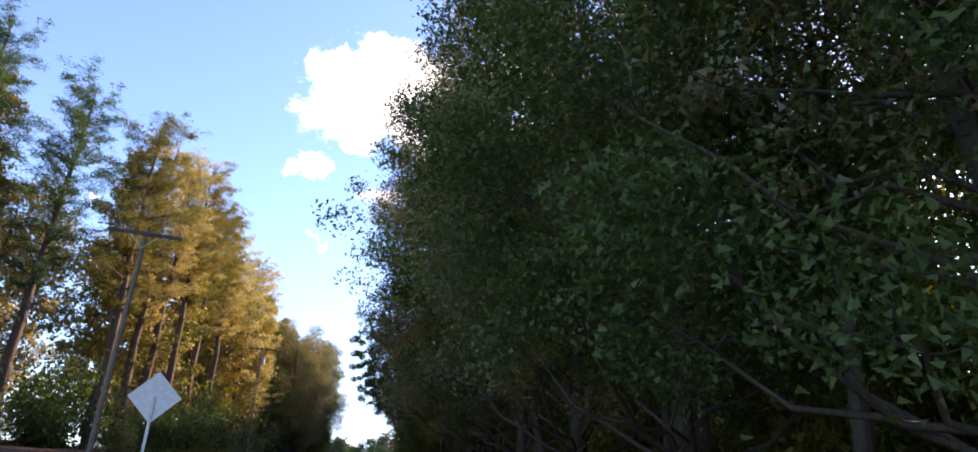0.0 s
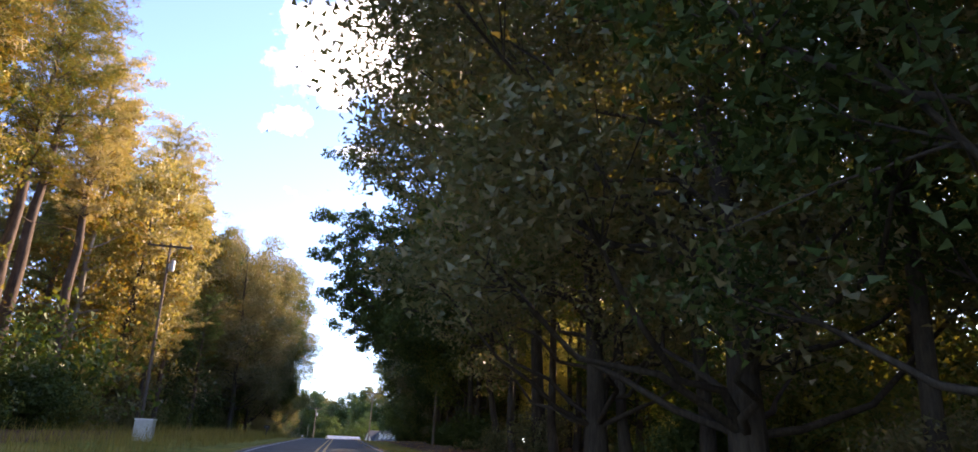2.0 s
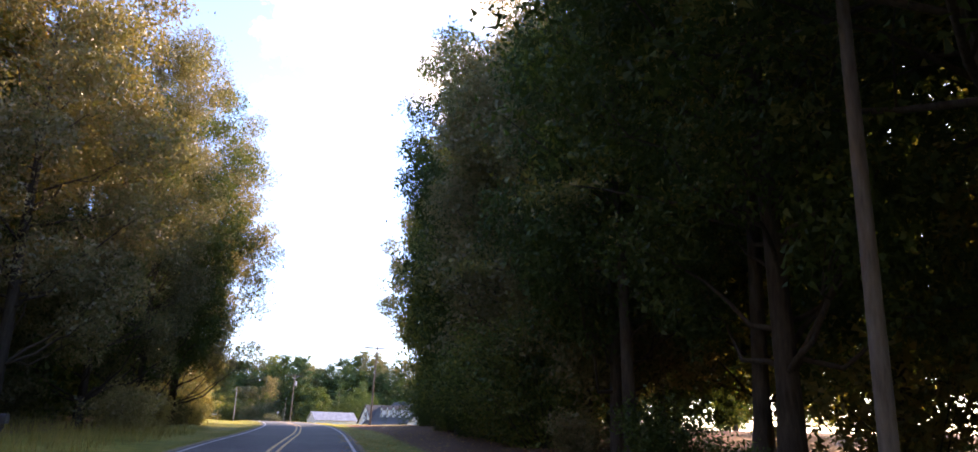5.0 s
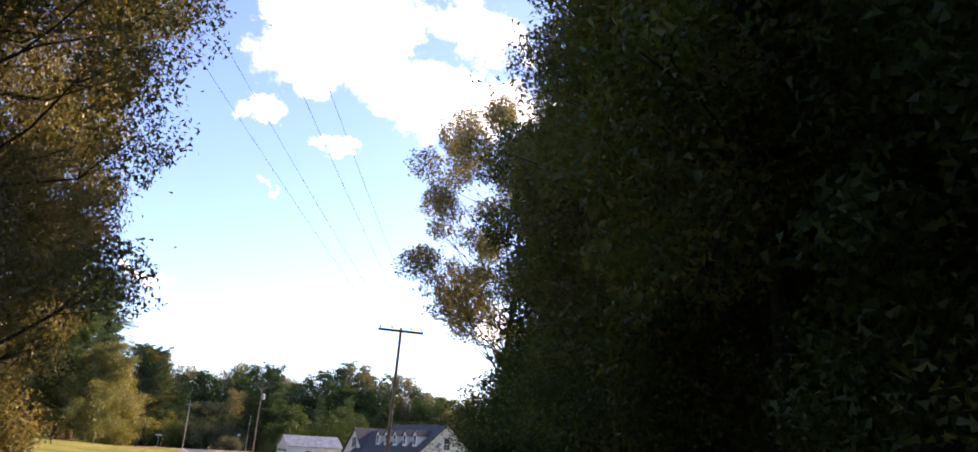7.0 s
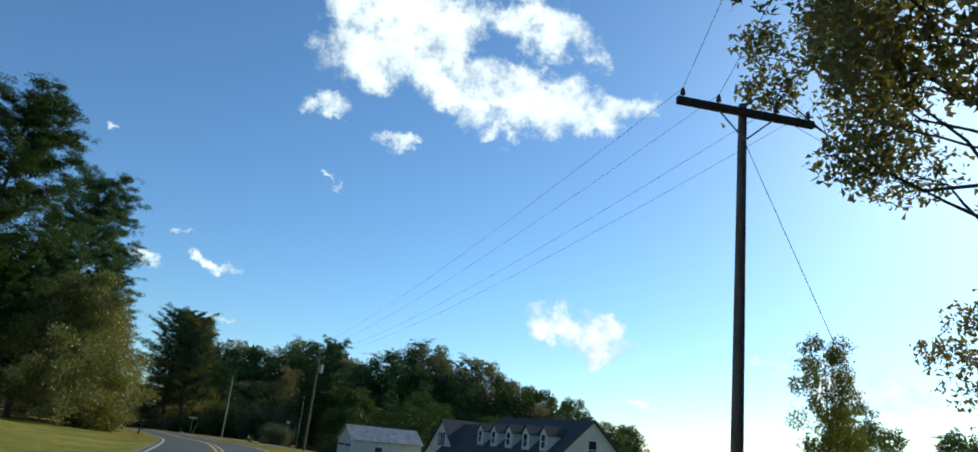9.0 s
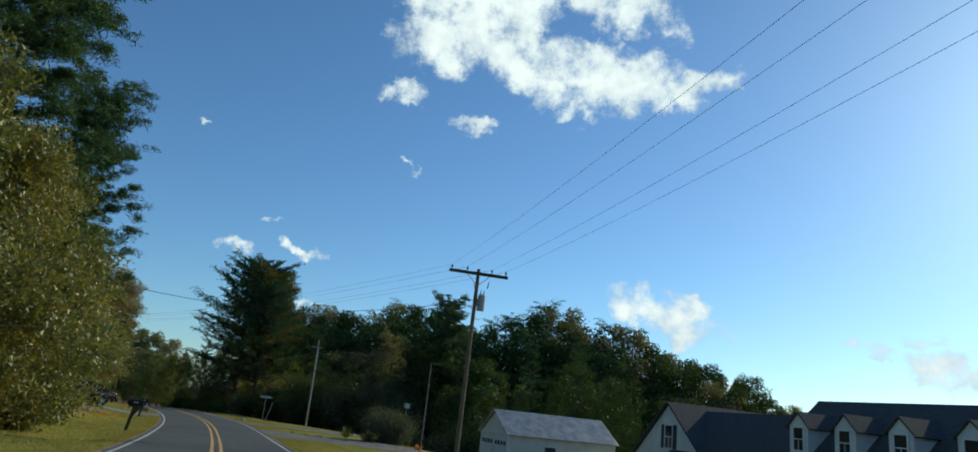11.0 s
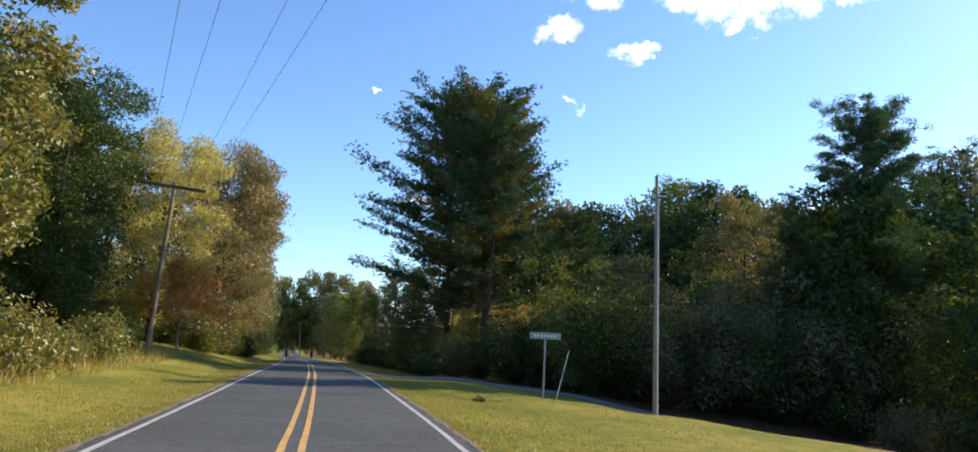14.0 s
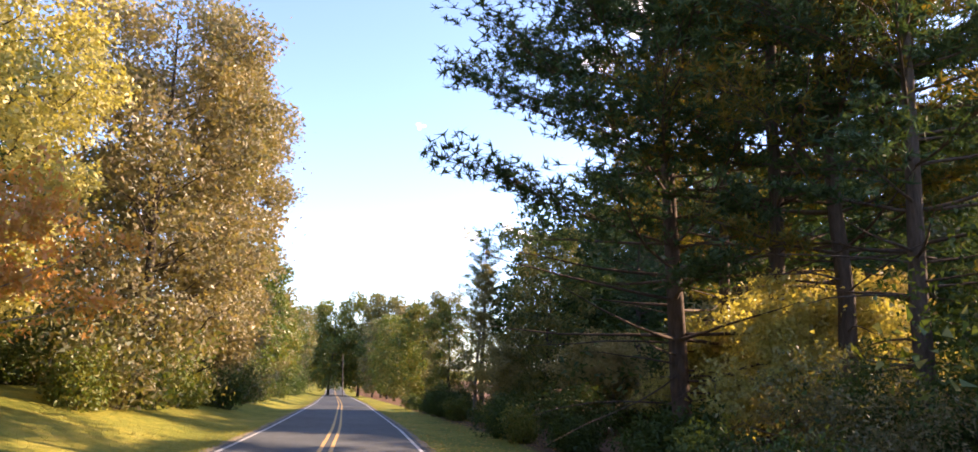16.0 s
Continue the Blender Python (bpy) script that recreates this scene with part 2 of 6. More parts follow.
def asphalt():
    m, n = material("worn_asphalt")
    p = place(n)
    grit = n.noise(p, 26.0, 5, 0.75).outputs["Fac"]
    cell = n.add("ShaderNodeTexVoronoi", {"Vector": p, "Scale": 46.0}, feature="F1")
    stain = n.noise(p, 0.3, 6).outputs["Fac"]
    blot = n.noise(p, 3.1, 5, 0.65).outputs["Fac"]
    f = n.math("ADD", n.math("MULTIPLY", grit, 0.62), n.math("MULTIPLY", stain, 0.2))
    f = n.math("ADD", f, n.math("MULTIPLY", blot, 0.2))
    col = n.ramp(f, [(0.36, (0.026, 0.03, 0.032)), (0.5, (0.07, 0.076, 0.078)), (0.66, (0.15, 0.154, 0.152))])
    stone = n.math("LESS_THAN", cell.outputs["Distance"], 0.3)
    pale = n.math("MULTIPLY", stone, n.math("GREATER_THAN", n.noise(p, 19.0, 2).outputs["Fac"], 0.55))
    col = n.mix(n.math("MULTIPLY", pale, 0.5), col, (0.24, 0.24, 0.23))
    crack = n.add("ShaderNodeTexVoronoi", {"Vector": n.vec("ADD", p, n.vec("MULTIPLY", n.noise(p, 2.3, 4).outputs["Color"], (0.9, 0.9, 0))), "Scale": 0.075}, feature="DISTANCE_TO_EDGE").outputs["Distance"]
    gap = n.math("MULTIPLY", n.math("LESS_THAN", crack, 0.0011), n.math("GREATER_THAN", blot, 0.44))
    col = n.mix(n.math("MULTIPLY", gap, 0.6), col, (0.03, 0.03, 0.03))
    finish(n, col, 0.85, 0, grit, 0.7, 0.02, 0.25)
    return m


def paint(name, base, worn):
    m, n = material(name)
    p = place(n)
    wear = n.math("ADD", n.math("MULTIPLY", n.noise(p, 2.2, 5).outputs["Fac"], 0.55), n.math("MULTIPLY", n.noise(p, 40.0, 3).outputs["Fac"], 0.5))
    col = n.ramp(wear, [(0.45, base), (0.6, tuple(x * 0.8 for x in base)), (0.7, worn)])
    finish(n, col, 0.65, 0, wear, 0.2, 0.004, 0.3)
    return m


def ground_material():
    m, n = material("lawn_and_leaf_litter")
    p = place(n)
    big = n.noise(p, 0.22, 5).outputs["Fac"]
    mid = n.noise(p, 2.5, 5, 0.65).outputs["Fac"]
    tiny = n.noise(p, 38.0, 3, 0.7).outputs["Fac"]
    f = n.math("ADD", n.math("ADD", n.math("MULTIPLY", big, 0.42), n.math("MULTIPLY", mid, 0.35)), n.math("MULTIPLY", tiny, 0.25))
    lawn = n.ramp(f, [(0.36, (0.075, 0.1, 0.02)), (0.47, (0.17, 0.18, 0.032)), (0.58, (0.31, 0.265, 0.052)), (0.7, (0.38, 0.28, 0.11))])
    soil = n.ramp(n.math("ADD", n.math("MULTIPLY", tiny, 0.6), n.math("MULTIPLY", mid, 0.4)), [(0.3, (0.05, 0.03, 0.02)), (0.5, (0.14, 0.075, 0.045)), (0.62, (0.25, 0.14, 0.08)), (0.75, (0.32, 0.22, 0.13))])
    lit = n.add("ShaderNodeAttribute", attribute_name="litter").outputs["Fac"]
    edge = n.math("ADD", lit, n.math("MULTIPLY", n.math("SUBTRACT", mid, 0.5), 0.9))
    edge = n.add("ShaderNodeMapRange", {"Value": edge, "From Min": 0.4, "From Max": 0.6}).outputs[0]
    finish(n, n.mix(edge, lawn, soil), 0.95, 0, n.math("ADD", tiny, mid), 0.7, 0.05, 0.1)
    return m


def gravel_material():
    m, n = material("grey_gravel")
    p = place(n)
    v = n.add("ShaderNodeTexVoronoi", {"Vector": p, "Scale": 26.0})
    stone = n.add("ShaderNodeSeparateColor", {0: v.outputs["Color"]}).outputs[0]
    big = n.noise(p, 0.6, 4).outputs["Fac"]
    f = n.math("ADD", n.math("MULTIPLY", stone, 0.55), n.math("MULTIPLY", big, 0.45))
    finish(n, n.ramp(f, [(0.2, (0.11, 0.1, 0.095)), (0.5, (0.22, 0.21, 0.2)), (0.8, (0.4, 0.39, 0.38))]), 0.9, 0, v.outputs["Distance"], 0.9, 0.03, 0.2)
    return m


def lap_siding():
    m, n = material("white_lap_siding")
    p = n.add("ShaderNodeTexCoord").outputs["Object"]
    z = n.add("ShaderNodeSeparateXYZ", {0: p}).outputs[2]
    lap = n.math("FRACT", n.math("MULTIPLY", z, 7.0))
    grime = n.noise(p, 1.1, 5).outputs["Fac"]
    col = n.ramp(grime, [(0.3, (0.62, 0.63, 0.62)), (0.65, (0.8, 0.8, 0.78))])
    finish(n, col, 0.6, 0, lap, 0.8, 0.03, 0.3)
    return m


def ribbed_metal():
    m, n = material("grey_ribbed_metal_roof")
    p = n.add("ShaderNodeTexCoord").outputs["Object"]
    rust = n.noise(p, 1.5, 6).outputs["Fac"]
    finish(n, n.ramp(rust, [(0.35, (0.3, 0.3, 0.3)), (0.7, (0.52, 0.51, 0.49))]), 0.5, 0.45, rust, 0.1, 0.01)
    return m


def shingles():
    m, n = material("dark_shingles")
    p = n.add("ShaderNodeTexCoord").outputs["Object"]
    b = n.add("ShaderNodeTexBrick", {"Vector": n.vec("MULTIPLY", p, (1, 1, 1)), "Scale": 4.0, "Color1": (0.06, 0.058, 0.06, 1), "Color2": (0.1, 0.095, 0.092, 1), "Mortar": (0.025, 0.025, 0.025, 1), "Mortar Size": 0.02})
    grit = n.noise(p, 30, 3).outputs["Fac"]
    finish(n, n.mix(n.math("MULTIPLY", grit, 0.5), b.outputs["Color"], (0.12, 0.115, 0.11)), 0.9, 0, grit, 0.3, 0.01, 0.2)
    return m


def glass(name, tint):
    m, n = material(name)
    finish(n, tint, 0.06, 0.0, None, spec=0.8)
    return m


ASPHALT, GROUND, GRAVEL = asphalt(), ground_material(), gravel_material()
YELLOW_PAINT = paint("worn_yellow_paint", (0.62, 0.37, 0.11), (0.24, 0.18, 0.12))
WHITE_PAINT = paint("worn_white_paint", (0.48, 0.47, 0.45), (0.18, 0.17, 0.165))
SIDING, METAL_ROOF, SHINGLE = lap_siding(), ribbed_metal(), shingles()
TRIM = two_tone("white_trim_paint", (0.68, 0.68, 0.67), (0.82, 0.82, 0.8), 0.55)
DARK_PANE = glass("dark_window_glass", (0.02, 0.025, 0.03))
SHUTTER = two_tone("dark_shutter_paint", (0.035, 0.035, 0.04), (0.06, 0.06, 0.065), 0.6)
BLACK_METAL = two_tone("black_painted_metal", (0.012, 0.012, 0.013), (0.03, 0.03, 0.03), 0.5)
GREY_METAL = two_tone("galvanised_metal", (0.3, 0.31, 0.32), (0.48, 0.49, 0.5), 0.45, 0.6)
SIGN_BACK = two_tone("sign_back_metal", (0.42, 0.42, 0.42), (0.58, 0.58, 0.57), 0.5, 0.3)
SIGN_GREEN = two_tone("pale_green_sign", (0.24, 0.33, 0.29), (0.34, 0.43, 0.39), 0.5)
INSULATOR = two_tone("brown_glazed_porcelain", (0.07, 0.05, 0.045), (0.14, 0.11, 0.1), 0.25)
WIRE = two_tone("dark_wire", (0.02, 0.02, 0.022), (0.05, 0.05, 0.055), 0.6, 0.3)
CAR_PAINT = two_tone("dark_maroon_car_paint", (0.016, 0.009, 0.011), (0.028, 0.014, 0.016), 0.22, 0.3, 2.0, 30.0, 0.02, 0.6)
CAR_GLASS = glass("tinted_car_glass", (0.006, 0.006, 0.008))
TYRE = two_tone("black_rubber", (0.014, 0.014, 0.014), (0.028, 0.027, 0.026), 0.85)
ALLOY = two_tone("silver_alloy", (0.5, 0.5, 0.51), (0.62, 0.62, 0.62), 0.3, 0.8)
RED_LAMP = two_tone("red_tail_lamp", (0.3, 0.02, 0.02), (0.45, 0.04, 0.03), 0.2)
RED_PLASTIC = two_tone("red_reflector", (0.5, 0.04, 0.03), (0.65, 0.07, 0.05), 0.35)
STONE = two_tone("pale_rock", (0.14, 0.125, 0.11), (0.33, 0.3, 0.265), 0.9, 0, 4.0, 25.0, 0.8)
BOARD = two_tone("weathered_white_board", (0.5, 0.5, 0.48), (0.68, 0.68, 0.65), 0.7)

# ---------------------------------------------------------------- geometry helpers


def mesh_of(name, verts, faces, smooth=False):
    me = bpy.data.meshes.new(name)
    v = np.asarray(verts, dtype=np.float32).reshape(-1, 3)
    if isinstance(faces, np.ndarray):
        k = faces.shape[1]
        me.vertices.add(len(v))
        me.vertices.foreach_set("co", v.ravel())
        me.loops.add(faces.size)
        me.loops.foreach_set("vertex_index", faces.ravel().astype(np.int32))
        me.polygons.add(len(faces))
        me.polygons.foreach_set("loop_start", np.arange(0, faces.size, k, dtype=np.int32))
        me.update(calc_edges=True)
    else:
        me.from_pydata(v.tolist(), [], faces)
        me.update()
    if smooth:
        me.polygons.foreach_set("use_smooth", np.ones(len(me.polygons), dtype=bool))
    return me


def part(name, geo, mat, parent=None, label="", at=None):
    """Links a bmesh or a mesh as one object, under parent if given."""
    if isinstance(geo, bmesh.types.BMesh):
        me = bpy.data.meshes.new(name)
        geo.to_mesh(me)
        geo.free()
    else:
        me = geo
    if not me.materials:
        me.materials.append(mat)
    ob = new(name, me)
    if parent is not None:
        ob.parent = parent
    if at is not None:
        ob.matrix_basis = at
    if label:
        tagged(ob, label)
    return ob


def thing(name, label, category, m=None, group="", kind=""):
    ob = new(name)
    ob.empty_display_size = 0.2
    if m is not None:
        ob.matrix_basis = m
    return tagged(ob, label, category, group, kind)


def box(bm, lo, hi, bevel=0.0, m=None):
    """Adds a box, its edges rounded by bevel, to bm."""
    lo, hi = Vector(lo), Vector(hi)
    r = bmesh.ops.create_cube(bm, size=1.0, matrix=Matrix.Translation((lo + hi) / 2) @ Matrix.Diagonal((*(hi - lo), 1)))
    vs = r["verts"]
    if bevel:
        es = list({e for v in vs for e in v.link_edges})
        vs = list({v for f in bmesh.ops.bevel(bm, geom=es, offset=bevel, segments=2, affect="EDGES", profile=0.6)["faces"] for v in f.verts} | {v for v in vs if v.is_valid})
    if m is not None:
        bmesh.ops.transform(bm, matrix=m, verts=vs)
    return bm


def boxed(lo, hi, bevel=0.0, m=None):
    return box(bmesh.new(), lo, hi, bevel, m)


def cone(bm, a, b, ra, rb, sides=10):
    """A tapered rod from a to b."""
    a, b = Vector(a), Vector(b)
    m = Matrix.Translation((a + b) / 2) @ (b - a).to_track_quat("Z", "Y").to_matrix().to_4x4()
    bmesh.ops.create_cone(bm, cap_ends=True, segments=sides, radius1=ra, radius2=rb, depth=(b - a).length, matrix=m)
    return bm


def rod(a, b, ra, rb=None, sides=10):
    return cone(bmesh.new(), a, b, ra, ra if rb is None else rb, sides)


class Tubes:
    """Collects tapered tubes along paths into one mesh."""

    def __init__(self):
        self.v, self.f, self.n = [], [], 0

    def add(self, pts, radii, sides=6):
        pts = np.asarray(pts, float)
        tan = np.gradient(pts, axis=0)
        tan /= np.linalg.norm(tan, axis=1)[:, None] + 1e-9
        ref = np.array((0.31, 0.95, 0.05)) if abs(tan[0, 2]) > 0.7 else np.array((0.02, 0.04, 1.0))
        a = np.cross(tan, ref)
        a /= np.linalg.norm(a, axis=1)[:, None] + 1e-9
        b = np.cross(tan, a)
        ang = np.arange(sides) / sides * 2 * math.pi
        ring = pts[:, None] + np.asarray(radii)[:, None, None] * (np.cos(ang)[None, :, None] * a[:, None] + np.sin(ang)[None, :, None] * b[:, None])
        k = len(pts)
        i, j = np.meshgrid(np.arange(k - 1), np.arange(sides), indexing="ij")
        q = np.stack([i * sides + j, i * sides + (j + 1) % sides, (i + 1) * sides + (j + 1) % sides, (i + 1) * sides + j], -1).reshape(-1, 4)
        self.v.append(ring.reshape(-1, 3))
        self.f.append(q + self.n)
        self.n += k * sides

    def mesh(self, name):
        return mesh_of(name, np.concatenate(self.v), np.concatenate(self.f), True)


# ---------------------------------------------------------------- the road's line
CENTRE = np.array([
    (14.9, -98.9, -5.6), (7.05, -49.5, -3.7), (2.7, -21.9, -2.4), (-0.76, -0.1, -1.15), (-3.41, 16.64, 0.07), (-6.23, 33.49, 1.2),
    (-9.05, 50.34, 2.18), (-11.25, 62.1, 2.76), (-17.9, 99.5, 3.7), (-20.06, 111.21, 4.02), (-23.14, 128.12, 4.23), (-26.78, 144.87, 4.45),
    (-27.61, 148.24, 4.49), (-33.2, 167.5, 4.66), (-39.99, 185.64, 4.74), (-45.05, 197.5, 4.56), (-49.01, 205.73, 4.41), (-53.18, 213.86, 4.21), (-57.48, 221.83, 4.02),
    (-61.81, 229.67, 3.93), (-66.42, 237.2, 3.89), (-71.25, 244.46, 3.81), (-76.19, 251.43, 3.67), (-81.1, 258.2, 3.52),
    (-85.95, 264.9, 3.4), (-103.89, 288.95, 2.46), (-131.55, 324.45, 0.93), (-172.19, 375.19, -1.28), (-216.16, 429.67, -3.66),
    (-285.21, 515.3, -3.83), (-366.13, 617.04, -3.83)])


def smooth_line(c):
    t = np.concatenate([[0], np.cumsum(np.linalg.norm(np.diff(c[:, :2], axis=0), axis=1))])
    tt = np.arange(0, t[-1], 1.0)
    r = np.stack([np.interp(tt, t, c[:, k]) for k in range(3)], 1)
    w = np.ones(9) / 9
    for _ in range(2):
        p = np.pad(r, ((4, 4), (0, 0)), mode="reflect", reflect_type="odd")
        r = np.stack([np.convolve(p[:, j], w, "valid") for j in range(3)], 1)
    return r


LINE = smooth_line(CENTRE)
S0 = int(np.argmin(np.hypot(LINE[:, 0] - CENTRE[3, 0], LINE[:, 1] - CENTRE[3, 1])))
TAN = np.gradient(LINE[:, :2], axis=0)
TAN /= np.linalg.norm(TAN, axis=1)[:, None]
S_MIN, S_MAX = -S0, len(LINE) - 1 - S0


def step(a, b, x):
    t = np.clip((np.asarray(x, float) - a) / (b - a), 0, 1)
    return t * t * (3 - 2 * t)


def rise(s, d):
    """Height of the ground above the road's middle, s along it and d to its right."""
    s, d = np.asarray(s, float), np.asarray(d, float)
    r, l = np.maximum(d - 3.0, 0), np.maximum(-d - 3.0, 0)
    opened = step(168, 192, s) * (1 - step(278, 296, s))
    right_open = -0.03 * np.minimum(r, 10) - 0.125 * np.clip(r - 10, 0, 12) - 0.01 * np.maximum(r - 22, 0)
    right_wood = -0.12 * step(0, 1.5, r) + 0.03 * np.maximum(r - 2, 0) * (1 - step(20, 60, r) * 0.6)
    late = step(205, 232, s)
    left_wood = -0.15 * step(0, 1.5, l) + 0.045 * np.clip(l - 2, 0, 40)
    left_late = -0.05 * step(0, 1.0, l) + (0.1 + 0.1 * step(274, 294, s)) * np.clip(l - 1.6, 0, 6) + 0.06 * np.clip(l - 7.6, 0, 10) + 0.02 * np.clip(l - 14, 0, 60)
    back = -0.075 * np.clip(d - 8.0, 0, 13) * step(264, 278, s) * (1 - step(300, 318, s))
    for s0, d0, deep in ((243.5, 5.8, 0.32), (272, 5.8, 0.2), (246.9, -5.9, 0.28)):
        back = back - deep * np.exp(-((s - s0) / 1.3) ** 2 - ((d - d0) / 0.9) ** 2)
    return back + opened * right_open + (1 - opened) * right_wood + (1 - late) * left_wood + late * left_late


def on_road(s, d, dz=0.0):
    """World place at s along the road and d to the right of its middle, dz above the ground."""
    s, d = np.asarray(s, float), np.asarray(d, float)
    i = s + S0
    k = np.arange(len(LINE))
    p = np.stack([np.interp(i, k, LINE[:, j]) for j in range(3)], -1)
    tx, ty = np.interp(i, k, TAN[:, 0]), np.interp(i, k, TAN[:, 1])
    q = p.copy()
    q[..., 0] += ty * d
    q[..., 1] -= tx * d
    lump = 0.04 * np.sin(q[..., 0] * 0.9 + 1.3 * np.sin(q[..., 1] * 0.37)) * np.clip((np.abs(d) - 3) * 0.5, 0, 1)
    q[..., 2] += rise(s, d) + lump + dz
    return q


def sd_of(x, y):
    """Distance along the road and to its right of a place."""
    s, d = nearest(x, y)
    i = s + S0
    return s + (x - LINE[i, 0]) * TAN[i, 0] + (y - LINE[i, 1]) * TAN[i, 1], d


def heading(s):
    i = int(np.clip(s + S0, 0, len(LINE) - 1))
    return math.degrees(math.atan2(-TAN[i, 0], TAN[i, 1]))


def nearest(x, y):
    i = int(np.argmin(np.hypot(LINE[:, 0] - x, LINE[:, 1] - y)))
    return i - S0, (x - LINE[i, 0]) * TAN[i, 1] - (y - LINE[i, 1]) * TAN[i, 0]


def ground_at(x, y):
    s, d = nearest(x, y)
    return float(on_road(s, d)[2])


def strip(name, ss, ds, dz, mat, kind="structure", label="", category="", wobble=0.0):
    S, D = np.meshgrid(np.asarray(ss, float), np.asarray(ds, float), indexing="ij")
    if wobble:
        rs = np.random.RandomState(7)
        for col in (0, -1):
            D[:, col] += rs.uniform(-wobble, wobble, len(ss))
    v = on_road(S, D, dz)
    n, k = S.shape
    i, j = np.meshgrid(np.arange(n - 1), np.arange(k - 1), indexing="ij")
    f = np.stack([i * k + j, i * k + j + 1, (i + 1) * k + j + 1, (i + 1) * k + j], -1).reshape(-1, 4)
    me = mesh_of(name, v.reshape(-1, 3), f, True)
    ob = part(name, me, mat)
    return tagged(ob, label, category, kind=kind), S, D


# ---------------------------------------------------------------- ground and road
DS = np.array([-150, -110, -80, -62, -50, -42, -36, -31, -27, -23, -20, -17, -14.5, -12.5, -11, -9.5, -8.3, -7.3, -6.4, -5.6, -4.9, -4.3, -3.8, -3.4, -3.1, -2.8, -2.3,
               2.3, 2.8, 3.1, 3.4, 3.8, 4.3, 4.9, 5.6, 6.4, 7.3, 8.3, 9.5, 11, 12.5, 14.5, 17, 20, 23, 27, 31, 36, 42, 50, 62, 80, 110, 150])
ground, GS, GD = strip("ground", np.arange(S_MIN, S_MAX, 1.5), DS, 0.0, GROUND, "structure", "mown yellow-green verge turning to leaf litter under the trees", "ground")
co = np.empty(len(ground.data.vertices) * 3, dtype=np.float32)
ground.data.vertices.foreach_get("co", co)
co = co.reshape(-1, 3)
co[:, 2] -= np.where(np.abs(GD.ravel()) < 2.5, 0.15, np.where(np.abs(GD.ravel()) < 2.85, 0.03, 0.0))
ground.data.vertices.foreach_set("co", co.ravel())
S_, D_ = GS.ravel(), GD.ravel()
wood = np.where(D_ > 0, step(4.2, 7.0, D_) * (1 - step(160, 178, S_)) + step(5, 8, D_) * step(283, 292, S_) + step(13.2, 15.5, D_) * step(196, 200, S_) * (1 - step(283, 292, S_)) * step(240, 262, S_),
                step(8.5, 11.5, -D_) * (1 - step(138, 150, S_)) + step(22, 28, -D_) * step(144, 152, S_) * (1 - step(222, 228, S_)) + step(9.5, 13, -D_) * step(222, 230, S_) * (1 - step(268, 280, S_)) + step(22, 30, -D_) * step(268, 280, S_))
lit_attr = ground.data.attributes.new("litter", "FLOAT", "POINT")
lit_attr.data.foreach_set("value", np.clip(wood, 0, 1).astype(np.float32))

fx = np.concatenate([np.arange(-3200, -400, 200), np.arange(-400, 401, 40), np.arange(600, 3200, 200)])
X_, Y_ = np.meshgrid(fx, fx + 150.0, indexing="ij")
Z_ = np.empty_like(X_)
for a in range(X_.shape[0]):
    for b in range(X_.shape[1]):
        s_, d_ = nearest(X_[a, b], Y_[a, b])
        Z_[a, b] = LINE[s_ + S0, 2] - 4.5
k_ = X_.shape[1]
i_, j_ = np.meshgrid(np.arange(X_.shape[0] - 1), np.arange(k_ - 1), indexing="ij")
far_ground = part("far_ground", mesh_of("far_ground", np.stack([X_, Y_, Z_], -1).reshape(-1, 3), np.stack([i_ * k_ + j_, (i_ + 1) * k_ + j_, (i_ + 1) * k_ + j_ + 1, i_ * k_ + j_ + 1], -1).reshape(-1, 4), True), GROUND)
tagged(far_ground, "far wooded ground reaching to the horizon", "ground", kind="structure")

SR = np.arange(S_MIN, S_MAX, 1.0)
road, _, _ = strip("road", SR, (-2.92, -2.0, -1.0, 0, 1.0, 2.0, 2.92), 0.0, ASPHALT, "structure", "two-lane worn grey asphalt road", "road", 0.06)
for nm, d0, mat_, lb in (("centre_line", -0.21, YELLOW_PAINT, "worn double yellow centre line"), ("centre_line", 0.09, YELLOW_PAINT, "worn double yellow centre line"),
                         ("edge_line", -2.72, WHITE_PAINT, "worn white edge line"), ("edge_line", 2.6, WHITE_PAINT, "worn white edge line")):
    strip(nm, SR, (d0, d0 + 0.11), 0.006, mat_, "structure", lb, "road marking", 0.006)


SHOULDER = two_tone("worn_tan_shoulder", (0.13, 0.1, 0.065), (0.3, 0.24, 0.16), 0.95, 0, 1.4, 22.0, 0.8)
for d0, d1 in ((-3.08, -2.88), (2.88, 3.06)):
    strip("shoulder", np.arange(S_MIN, S_MAX, 0.3), (d0, (d0 + d1) / 2, d1), 0.004, SHOULDER, "structure", "thin worn strip of bare soil along the asphalt", "road edge", 0.06)


